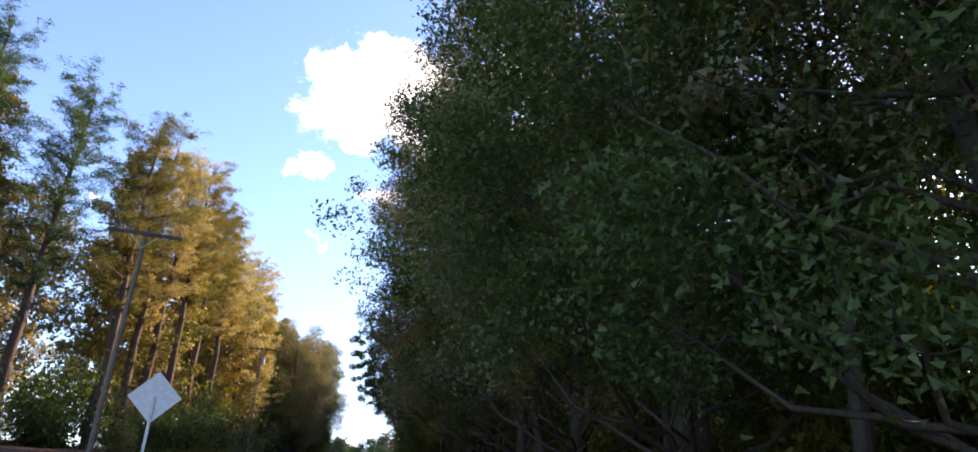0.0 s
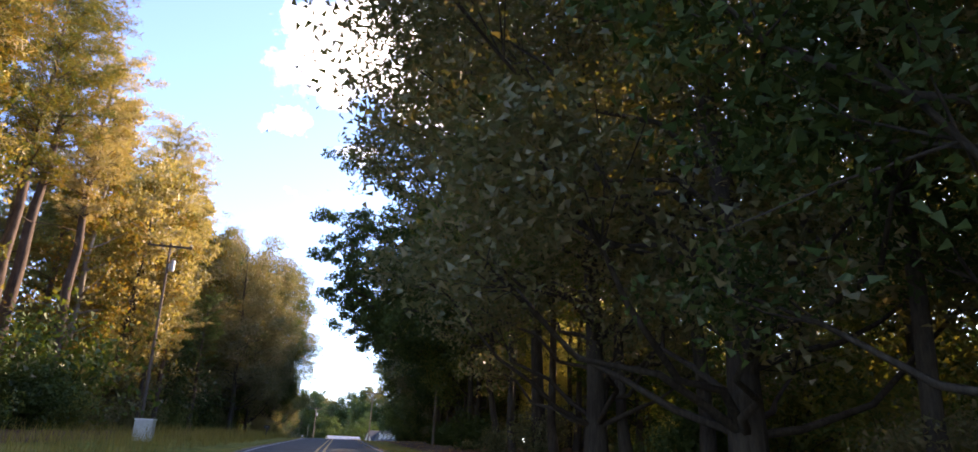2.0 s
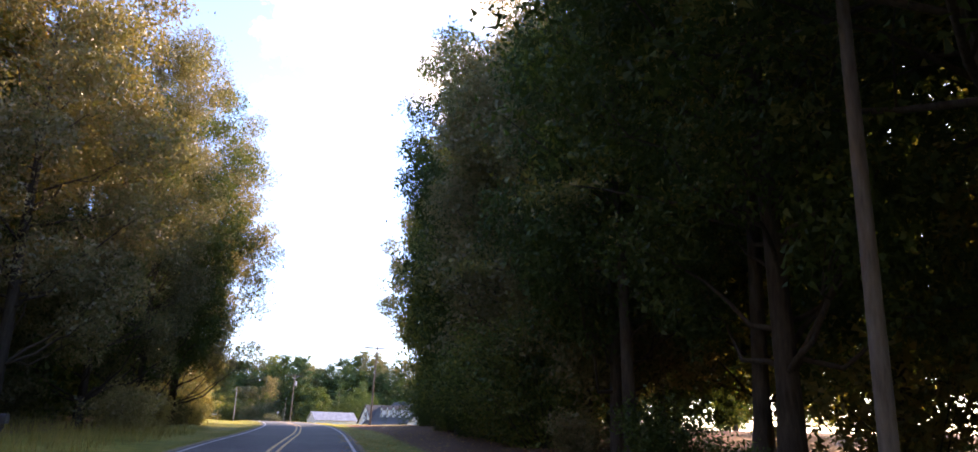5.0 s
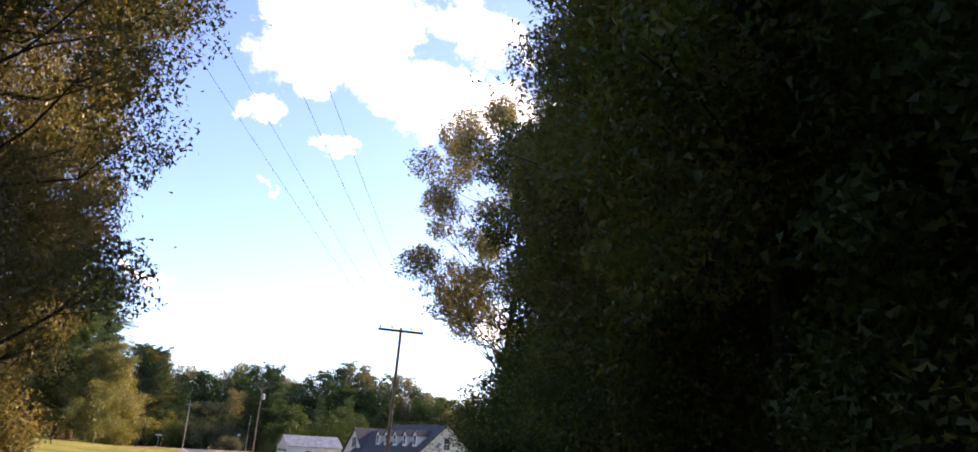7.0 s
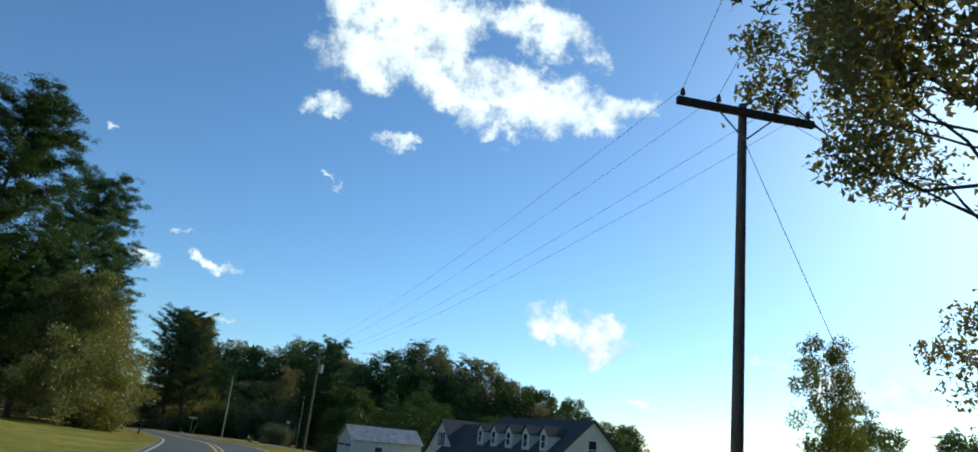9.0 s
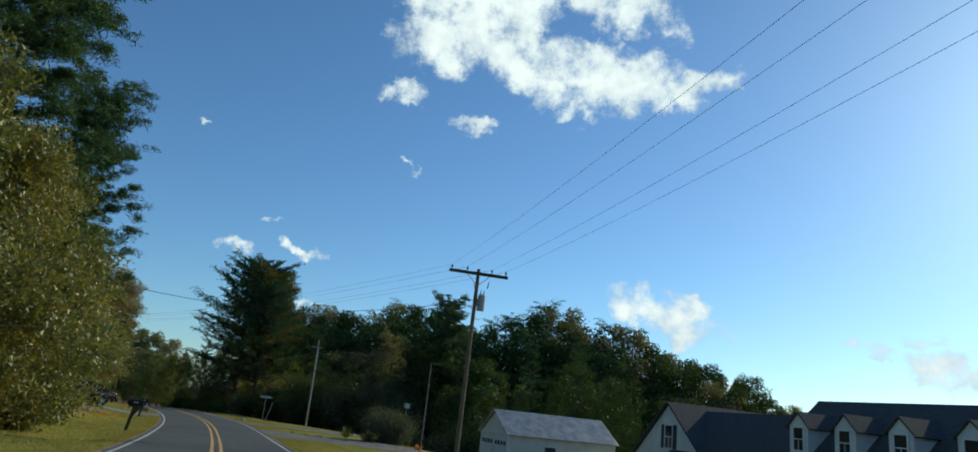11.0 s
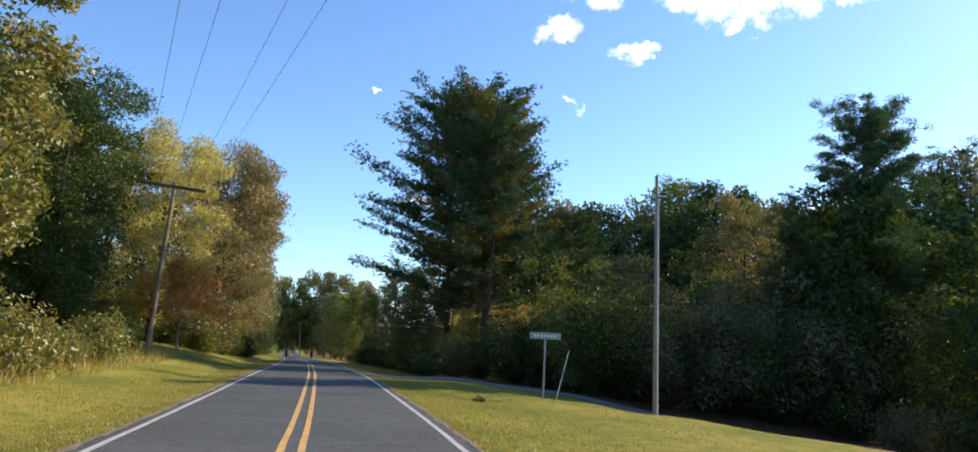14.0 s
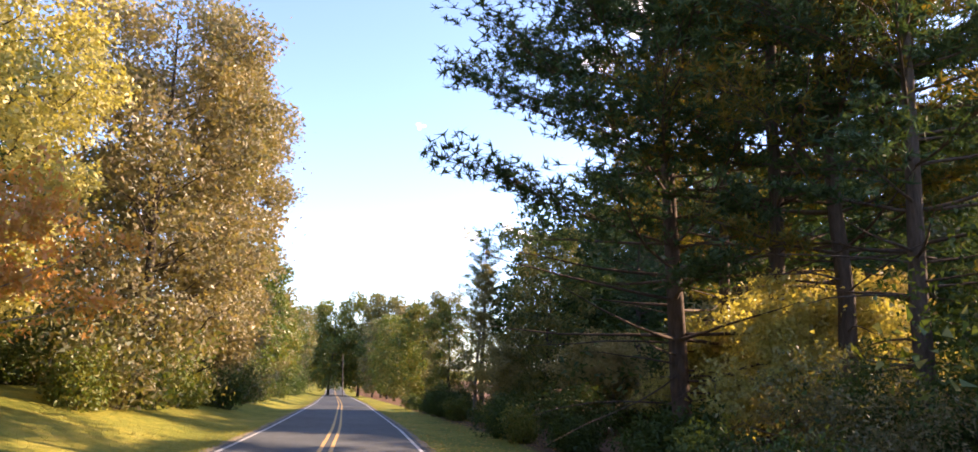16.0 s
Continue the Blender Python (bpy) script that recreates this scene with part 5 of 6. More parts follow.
for s, d, lf, sz in ((222, -6.6, "olive", 0.85), (226.2, -6.7, "olive", 0.85), (226.6, -8.6, "gold", 0.8), (219.5, -7.8, "olive", 0.95), (223.5, -8.5, "olive", 1.1)):
    stand("near_thicket", lf, s, d, sz, label="dense yellow-green shrub at the foot of the trees", group="lawn edge shrubs", name="bush", category="bush")
# tiny dark-leaved shrubs added in the hollows in place of their shade
for s, d, sz in ((272, 5.8, 0.16), (244.1, 5.5, 0.15), (243.3, 5.9, 0.17), (242.6, 6.2, 0.14), (246.9, -5.8, 0.14)):
    stand("shrub", "dark", s, d, sz, label="small leafy clump whose dark colour stands in for shade in a hollow of the bank", group="dark grass clumps", name="grass_clump", category="grass")
for s, d, k, lf, sz in ((247, -11.5, "near_thicket", "olive", 0.9), (250, -12.6, "fill", "green", 0.5), (253.6, -11.6, "near_thicket", "green", 1.0), (256, -10.6, "near_thicket", "olive", 1.1), (256.5, -8.8, "shrub_b", "yellow", 0.8), (259.5, -10.5, "fill", "olive", 0.45), (253, -14, "fill", "green", 0.7)):
    stand(k, lf, s, d, sz, label="leafy bush growing behind the narrow drive", group="lawn edge shrubs", name="bush", category="bush")
for k in range(15):
    d = 9.0 + k * 1.9
    stand("fill", rb.choice(["dark", "dark", "green", "brown"]), 294.5 - 0.3 * (d - 3) + rb.uniform(-0.6, 0.9), d, rb.uniform(0.4, 0.6) if d < 12 else rb.uniform(0.8, 1.1) if d < 16 else rb.uniform(1.1, 1.5), label="dark tangled bushes along the gravel side road", group="undergrowth", name="bush", category="bush")
for s, d, sz in ((160.5, 13.6, 0.8), (163.5, 15.2, 0.75), (166.5, 18.4, 0.6), (169, 20.0, 0.5)):
    stand("fill", "dark", s, d, sz, label="dark leafy bush at the end of the woods", group="undergrowth", name="bush", category="bush")
for k in range(14):
    stand("fill", rb.choice(["dark", "green", "brown"]), 284 + k * 3.4 + rb.uniform(-0.8, 0.8), -19.5 + rb.uniform(-1.5, 1.5), rb.uniform(0.7, 1.0), wide=1.3, label="dark bush in the woods behind the lawn", group="undergrowth", name="bush", category="bush")
for k in range(10):
    stand("fill", rb.choice(["dark", "green", "brown"]), 303 + k * 4.0 + rb.uniform(-0.8, 0.8), -14.5 + rb.uniform(-0.8, 0.8), rb.uniform(0.45, 0.7), wide=1.4, label="dark bush in the woods behind the lawn", group="undergrowth", name="bush", category="bush")
stand("white_pine_b", "pine", 297, 18.5, 0.6, turn=80, wide=1.1, label="smaller dark pine behind the gravel side road", group="roadside pines")
for s, d, sz in ((448, -2, 1.35), (452, 5, 1.5), (446, 11, 1.45), (459, -8, 1.3), (440, 16, 1.3)):
    stand("hill", "green" if d < 6 else "brown", s, d, sz, label="tall leafy tree closing the view down the road", group="far woods")

for leaf in sorted(FAR):
    vs, fs, n = [], [], 0
    for key, m in FAR[leaf]:
        me = KINDS[key][0][1]
        co = np.empty(len(me.vertices) * 3, dtype=np.float32)
        me.vertices.foreach_get("co", co)
        co = co.reshape(-1, 3, 3)[:: 2 if len(me.vertices) > 20000 else 1].reshape(-1, 3)
        vs.append(co @ m[:3, :3].T.astype(np.float32) + m[:3, 3].astype(np.float32))
        fs.append(np.arange(len(co)).reshape(-1, 3) + n)
        n += len(co)
    tagged(part("far_woods", mesh_of("far_woods", np.concatenate(vs), np.concatenate(fs)), LEAF[leaf]), "distant woodland crowns standing close together", "woods", kind="stuff")

# ---------------------------------------------------------------- poles and wires


def utility_pole(foot, top, arm=None, turn=0.0, transformer=False, label="weathered wooden utility pole with a crossarm", radius=0.128):
    """Pole from foot (x, y) to top (x, y, z), with an optional crossarm; returns the wire ends in the world."""
    x, y = foot
    z = ground_at(x, y)
    up = (Vector(top) - Vector((x, y, z)))
    height = up.length
    tilt = Vector((0, 0, 1)).rotation_difference(up).to_matrix().to_4x4()
    m = Matrix.Translation((x, y, z)) @ tilt @ pose(0, 0, 0, 0, 0, heading(nearest(x, y)[0]) + turn)
    ob = thing("utility_pole", label, "utility pole", m, "utility poles")
    part("pole", rod((0, 0, -0.5), (0, 0, height), radius, radius * 0.68, 14), POLE_WOOD, ob)
    ends = []
    if arm:
        h = height - 0.25
        a = part("crossarm", boxed((-arm / 2, -0.2, h - 0.08), (arm / 2, -0.09, h + 0.08), 0.012), DARK_WOOD, ob)
        for sgn in (-1, 1):
            part("brace", rod((sgn * 0.62, -0.15, h - 0.05), (0, -0.12, h - 0.62), 0.018, sides=6), GREY_METAL, ob)
        for px in (-arm / 2 + 0.12, -arm * 0.2, arm * 0.22, arm / 2 - 0.12):
            bm = rod((px, -0.145, h + 0.07), (px, -0.145, h + 0.17), 0.014, sides=6)
            cone(bm, (px, -0.145, h + 0.15), (px, -0.145, h + 0.24), 0.06, 0.045, 10)
            cone(bm, (px, -0.145, h + 0.24), (px, -0.145, h + 0.29), 0.04, 0.03, 10)
            part("insulator", bm, INSULATOR, ob)
            ends.append(m @ Vector((px, -0.145, h + 0.29)))
    if transformer:
        t = part("transformer", rod((0.32, -0.05, height - 2.1), (0.32, -0.05, height - 1.35), 0.2, 0.2, 16), GREY_METAL, ob, "grey cylindrical transformer")
        part("lid", rod((0.32, -0.05, height - 1.35), (0.32, -0.05, height - 1.27), 0.21, 0.12, 16), GREY_METAL, t)
        for dx in (-0.08, 0.08):
            part("bushing", rod((0.32 + dx, -0.05, height - 1.28), (0.32 + dx, -0.05, height - 1.05), 0.03, 0.02, 8), INSULATOR, t)
        part("bracket", boxed((0.08, -0.08, height - 1.9), (0.2, -0.02, height - 1.5)), GREY_METAL, ob)
        part("cutout", rod((0.5, -0.25, height - 0.95), (0.55, -0.3, height - 0.6), 0.03, 0.02, 8), INSULATOR, ob)
        bm = rod((-0.12, -0.12, height - 1.0), (-0.2, -0.16, height - 0.75), 0.02, 0.02, 6)
        part("hook", bm, GREY_METAL, ob)
    ends.append(m @ Vector((0, -0.16, height - 1.55)))
    return ob, ends


def wire(a, b, sag, label="thin overhead electric wire", r=0.0055, name="wire"):
    t = np.linspace(0, 1, 28)
    a, b = np.array(a), np.array(b)
    pts = a[None] * (1 - t)[:, None] + b[None] * t[:, None]
    pts[:, 2] -= 4 * sag * t * (1 - t)
    T = Tubes()
    T.add(pts, np.full(28, r), 4)
    return tagged(part(name, T.mesh(name), WIRE), label, "wire", "overhead wires")


_, q0 = utility_pole((-15.9, 28.6), (-15.1, 27.4, 10.85), 3.05, label="weathered utility pole with a crossarm at the woods' edge")
_, q1 = utility_pole((-28.0, 83.3), (-28.1, 83.0, 17.05), 3.05, 6, True)
_, p0 = utility_pole((-23.69, 166.74), (-23.45, 166.56, 13.52), 3.05, -8)
_, pa = utility_pole((-46.08, 223.8), (-45.85, 223.1, 13.45), 3.05, -8, True)
_, p4 = utility_pole((-95.1, 263.45), (-94.5, 263.3, 12.75), 3.05, 8)
_, p5 = utility_pole((-177.0, 383.0), (-177.4, 382.5, 7.2), None, 0, label="far leaning wooden pole beside the road", radius=0.13)
_, p2 = utility_pole((-70.25, 266.58), (-70.24, 266.3, 12.75), None, 0, label="tall grey wooden pole on the grass bank", radius=0.1)
p2_ob = bpy.data.objects[_.name]
p2_ob.children[0].data.materials[0] = PALE_POLE
part("side_arm", boxed((-0.75, -0.05, 9.1), (0.0, 0.0, 9.15)), GREY_METAL, p2_ob)
part("side_arm", boxed((0.0, -0.05, 9.12), (0.5, 0.0, 9.17)), GREY_METAL, p2_ob)
# white rod added along the pole to imitate its sunlit right edge
part("conduit", rod((0.11, -0.02, 0), (0.085, -0.02, 9.0), 0.022, 0.022, 8), TRIM, p2_ob, "pale rod added for the sunlit edge of the pole")
_, p3 = utility_pole((-51.33, 240.52), (-51.3, 240.43, 9.65), None, 0, label="slender pale pole behind the bush", radius=0.045)
_.children[0].data.materials[0] = PALE_POLE
_, pr = utility_pole((-8.3, 94.4), (-8.2, 94.2, 11.7), None, 0, label="slim grey pole at the edge of the shaded woods", radius=0.13)
for A, B, sag in ((q0, q1, 0.7), (q1, p0, 1.1), (p0, pa, 0.8), (pa, p4, 0.8)):
    for k in range(4):
        wire(A[k], B[k], sag)
for k in (0, 3):
    wire(p4[k], p5[0] + Vector((0, 0, 1.2)), 2.0)
wire(pa[4], on_road(230, -15) + np.array((0, 0, 8.0)), 2.3, "service cable crossing the road to the trees", 0.012)
x, y, z = on_road(sd_of(-23.69, 166.74)[0] + 0.5, sd_of(-23.69, 166.74)[1] + 5.0)
wire(Vector((-23.5, 166.6, 12.9)), Vector((x, y, z)), 0.0, "thin steel guy wire bracing the pole", 0.007, "guy_wire")

# ---------------------------------------------------------------- signs, letter boxes, small things


def post_sign(s, d, size, z0, turn, label, mat_, post_h):
    x, y, z = on_road(s, d)
    ob = thing("road_sign", label, "road sign", pose(x, y, z, 0, 0, heading(s) + turn))
    part("post", boxed((-0.035, -0.02, -0.3), (0.035, 0.02, post_h), 0.006), GREY_METAL, ob)
    return ob


warn = post_sign(*sd_of(-8.55, 17.75), 0, 0, 4, "diamond warning sign seen from its bare metal back", SIGN_BACK, 2.6)
bm = boxed((-0.46, 0.022, -0.46), (0.46, 0.03, 0.46), 0.0)
part("panel", bm, SIGN_BACK, warn, at=pose(0, 0, 2.6) @ pose(0, 0, 0, 0, 45, 0))
for dz in (2.05, 2.85):
    part("bolt", rod((0, -0.03, dz), (0, 0.0, dz), 0.02, 0.02, 8), GREY_METAL, warn)

name_sign = post_sign(*sd_of(-74.0, 263.3), 0, 0, -8, "small pale green street name sign on a thin post", SIGN_GREEN, 2.3)
blade = part("blade", boxed((-0.62, -0.012, 2.3), (0.62, 0.012, 2.56), 0.006), SIGN_GREEN, name_sign)
for k in range(7):
    part("letter_bar", boxed((-0.45 + k * 0.13, -0.016, 2.38), (-0.37 + k * 0.13, -0.0125, 2.48)), TRIM, blade, "plain pale bar of unreadable lettering")
x, y, z = on_road(*sd_of(-73.25, 262.4))
stake = thing("leaning_stake", "thin pale stake leaning on the grass bank", "stake", pose(x, y, z, 0, 14, heading(272)))
part("rod", rod((0, 0, -0.3), (0, 0, 2.0), 0.02, 0.016, 8), BOARD, stake)


def letter_box(s, d, lean, label, turn=0, big=1.0):
    x, y, z = on_road(s, d)
    ob = thing("mailbox", label, "mailbox", pose(x, y, z, 0, 0, heading(s) + turn), "roadside mailboxes")
    part("post", boxed((-0.06, -0.06, -0.3), (0.06, 0.06, 0.95), 0.01, pose(0, 0, 0, 0, lean, 0)), DARK_WOOD, ob)
    dx = 0.95 * math.tan(radians(lean))
    prof = [(-0.11, 0.0), (0.11, 0.0)] + [(0.11 * math.cos(a), 0.13 + 0.11 * math.sin(a)) for a in np.linspace(0, math.pi, 9)]
    bm = bmesh.new()
    fr = [bm.verts.new((-0.27, u, w)) for u, w in prof]
    bk = [bm.verts.new((0.27, u, w)) for u, w in prof]
    bm.faces.new(fr[::-1]), bm.faces.new(bk)
    for i in range(len(prof)):
        j = (i + 1) % len(prof)
        bm.faces.new((fr[i], fr[j], bk[j], bk[i]))
    b = part("box", bm, BLACK_METAL, ob, at=pose(dx, 0, 0.95))
    part("door", boxed((0.27, -0.105, 0.0), (0.283, 0.105, 0.2), 0.004), BLACK_METAL, b)
    part("flag", boxed((-0.1, -0.128, 0.1), (-0.06, -0.115, 0.28), 0.002), BLACK_METAL, b)
    part("number_bar", boxed((-0.1, -0.116, 0.09), (0.12, -0.1125, 0.14)), BOARD, b, "plain pale bar in place of the number")
    part("arm", boxed((dx - 0.22, -0.05, 0.89), (dx + 0.22, 0.05, 0.95), 0.008), DARK_WOOD, ob)
    bm = bmesh.new()
    prof = [(dx * 0.55 + 0.055, 0.5), (dx * 0.7 + 0.11, 0.66), (dx + 0.24, 0.885), (dx + 0.02, 0.885)]
    fr, bk = ([bm.verts.new((u, sy, w)) for u, w in prof] for sy in (-0.045, 0.045))
    bm.faces.new(fr), bm.faces.new(bk[::-1])
    for i in range(4):
        bm.faces.new((fr[i], bk[i], bk[(i + 1) % 4], fr[(i + 1) % 4]))
    bmesh.ops.recalc_face_normals(bm, faces=bm.faces)
    part("bracket", bm, DARK_WOOD, ob)
    ob.scale = (big, big, big)
    return ob


letter_box(*sd_of(-60.2, 218.9), 8, "black mailbox on a dark leaning wooden post", 0, 1.15)
letter_box(*sd_of(-69.65, 234.22), 7, "black mailbox on a dark leaning post by the drive", 0)
letter_box(106, -6.2, 0, "dark mailbox among tall roadside weeds", 0)


def yard_sign(s, d, w, h, z0, label):
    x, y, z = on_road(s, d)
    ob = thing("yard_sign", label, "sign", pose(x, y, z, 0, 0, heading(s)))
    part("panel", boxed((-w / 2, -0.015, z0), (w / 2, 0.015, z0 + h), 0.006), BLACK_METAL, ob)
    for px in (-w * 0.4, w * 0.4):
        part("leg", rod((px, 0, -0.1), (px, 0, z0 + 0.02), 0.008, sides=6), BLACK_METAL, ob)
    for k in range(2):
        part("letter_bar", boxed((-w * 0.36, -0.02, z0 + h * (0.2 + 0.36 * k)), (w * 0.36, -0.0155, z0 + h * (0.38 + 0.36 * k))), SIGN_BACK, ob, "plain bar of unreadable lettering")
    return ob


yard_sign(*sd_of(-73.4, 240.6), 0.48, 0.24, 0.14, "small black yard sign on two short legs")


def marker(s, d, h, label, mat_, cap, lean=0, wid=0.02):
    x, y, z = on_road(s, d)
    ob = thing("drive_marker", label, "marker", pose(x, y, z, 0, lean, heading(s)), "drive markers")
    part("rod", rod((0, 0, -0.1), (0, 0, h), 0.011, 0.009, 6), mat_, ob)
    if cap is not None:
        part("reflector", rod((0, -0.015, h), (0, 0.012, h), 0.055, 0.055, 12), cap, ob)
    else:
        part("cap", boxed((-0.06, -0.06, h), (0.06, 0.06, h + 0.06), 0.012), BLACK_METAL, ob)
    return ob


marker(*sd_of(-72.3, 236.6), 0.95, "thin wooden stake with a red reflector", BOARD, RED_PLASTIC, 5)
marker(*sd_of(-71.2, 235.3), 0.42, "low black solar path light by the drive", BLACK_METAL, None)
marker(*sd_of(-74.4, 239.2), 0.5, "low black solar path light by the drive", BLACK_METAL, None)
marker(*sd_of(-71.6, 236.4), 0.6, "short pale wooden stake by the drive", BOARD, RED_PLASTIC, 2)
marker(240.5, 8.6, 0.6, "thin stake with a red reflector beside the gravel", BOARD, RED_PLASTIC)

# bird house on a pole
x, y, z = on_road(*sd_of(-52.7, 240.3))
bird = thing("bird_house", "white box bird house on a thin metal pole", "bird house", pose(x, y, z, 0, 0, heading(243)))
part("pole", rod((0, 0, -0.3), (0, 0, 2.7), 0.025, 0.022, 8), GREY_METAL, bird)
bx = part("house", boxed((-0.17, -0.15, 2.7), (0.17, 0.15, 3.0), 0.01), BOARD, bird)
part("roof", boxed((-0.22, -0.2, 3.0), (0.22, 0.2, 3.04), 0.008), SIGN_BACK, bx)
part("perch", boxed((-0.03, -0.05, 1.55), (0.14, 0.05, 1.6)), GREY_METAL, bird)

# white utility box beside the woods
x, y, z = on_road(71, -8.5)
ped = thing("utility_cabinet", "low white utility cabinet in the roadside weeds", "utility box", pose(x, y, z, 0, 0, heading(71)))
part("body", boxed((-0.42, -0.3, -0.1), (0.42, 0.3, 0.95), 0.03), BOARD, ped)
part("lid", boxed((-0.45, -0.33, 0.95), (0.45, 0.33, 1.02), 0.02), TRIM, ped)


def rock(x, y, z, r, seed, label):
    bm = bmesh.new()
    bmesh.ops.create_icosphere(bm, subdivisions=3, radius=r)
    rs = random.Random(seed)
    off = Vector((rs.uniform(0, 9), rs.uniform(0, 9), 0))
    for v in bm.verts:
        k = 1 + 0.45 * noise.noise(v.co / r * 1.1 + off) + 0.15 * noise.noise(v.co / r * 3.2 + off)
        v.co = Vector((v.co.x * k * 1.25, v.co.y * k, v.co.z * k * 0.62))
    ob = part("rock", bm, STONE)
    ob.matrix_basis = pose(x, y, z, 0, 0, rs.uniform(0, 360))
    return tagged(ob, label, "rock", "rocks beside the lawn")


rr = random.Random(8)
HEAP = two_tone("red_soil", (0.12, 0.06, 0.035), (0.34, 0.2, 0.12), 0.95, 0, 3.0, 40.0, 0.8, 0.1)


def soil_heap(s, d, r, h, seed):
    """A low uneven mound of bare soil."""
    n, k = 40, 12
    rs = np.random.RandomState(seed)
    a = np.linspace(0, 2 * math.pi, n, endpoint=False)
    out_ = r * (1 + 0.16 * np.sin(3 * a + 1) + 0.1 * np.sin(7 * a) + rs.uniform(-0.05, 0.05, n))
    q = np.linspace(1, 0, k)
    S = s + np.outer(q, np.cos(a) * out_ * 1.25)
    D = d + np.outer(q, np.sin(a) * out_)
    up = h * (1 - q[:, None] ** 2) ** 1.4 * (0.8 + 0.4 * np.sin(S * 3.1) * np.sin(D * 2.7)) + rs.uniform(0, 0.03, S.shape) * (1 - q[:, None])
    P = on_road(S, D) + np.stack([S * 0, S * 0, up - 0.03 * q[:, None]], -1)
    i, j = np.meshgrid(np.arange(k - 1), np.arange(n), indexing="ij")
    f = np.stack([i * n + j, i * n + (j + 1) % n, (i + 1) * n + (j + 1) % n, (i + 1) * n + j], -1).reshape(-1, 4)
    ob = part("soil_heap", mesh_of("soil_heap", P.reshape(-1, 3), f, True), HEAP)
    return tagged(ob, "low heap of bare reddish soil under the trees", "soil", kind="stuff")


soil_heap(243.0, -8.6, 2.0, 0.4, 3)
soil_heap(239.6, -8.4, 1.5, 0.22, 4)
for k in range(26):
    x, y, z = on_road(243.2 + rr.uniform(-2.0, 2.4), -6.9 + rr.uniform(-1.5, 0.7))
    rock(x, y, z + 0.05, rr.uniform(0.06, 0.24), k, "pale rough rock in a heap of soil")
for k in range(9):
    x, y, z = on_road(242.6 + rr.uniform(-1.3, 1.6), 6.5 + rr.uniform(-0.7, 1.2))
    rock(x, y, z + 0.02, rr.uniform(0.06, 0.2), 80 + k, "pale broken stone in a hollow beside the gravel drive")
# thin pale trunks leaning out of the heap
for s, d, lean, h in ((243.8, -8.8, 0.5, 4.2), (244.7, -8.3, 0.55, 3.6), (241.5, -9.4, -0.3, 4.4)):
    x, y, z = on_road(s, d)
    T = Tubes()
    t = np.linspace(0, 1, 7)
    T.add(np.stack([lean * h * t ** 1.2 * 0.9, 0.06 * np.sin(t * 5), -0.2 + (h + 0.2) * t], 1), np.linspace(0.065, 0.02, 7), 8)
    for q in range(7):
        b = np.array((lean * h * 0.75, 0, h * (0.6 + 0.05 * q)))
        T.add(np.array([b, b + np.array((math.cos(q * 2.4) * 0.6, math.sin(q * 2.4) * 0.6, 0.45))]), np.array((0.015, 0.006)), 4)
    rs = np.random.RandomState(int(s * 10))
    c = np.array((lean * h * 0.85, 0, h * 0.86)) + rs.normal(0, 1, (1500, 3)) * np.array((0.7, 0.7, 0.5))
    v, f = leaves(c, 0.0, 0.12, rs, 0.66, 0.0, False)
    ob = thing("sapling", "thin pale leaning sapling beside a soil heap", "tree", pose(x, y, z, 0, 0, heading(s)), "trees beside the lawn")
    part("trunk", T.mesh("trunk"), PALE_BARK, ob)
    part("crown", mesh_of("crown", v, f), LEAF["olive"], ob)
for k, (s, d) in enumerate(((246.9, -6.2), (256.5, 3.7))):
    x, y, z = on_road(s, d)
    rock(x, y, z + 0.02, 0.24, 60 + k, "small dark rock lying in the grass")

# ---------------------------------------------------------------- parked car


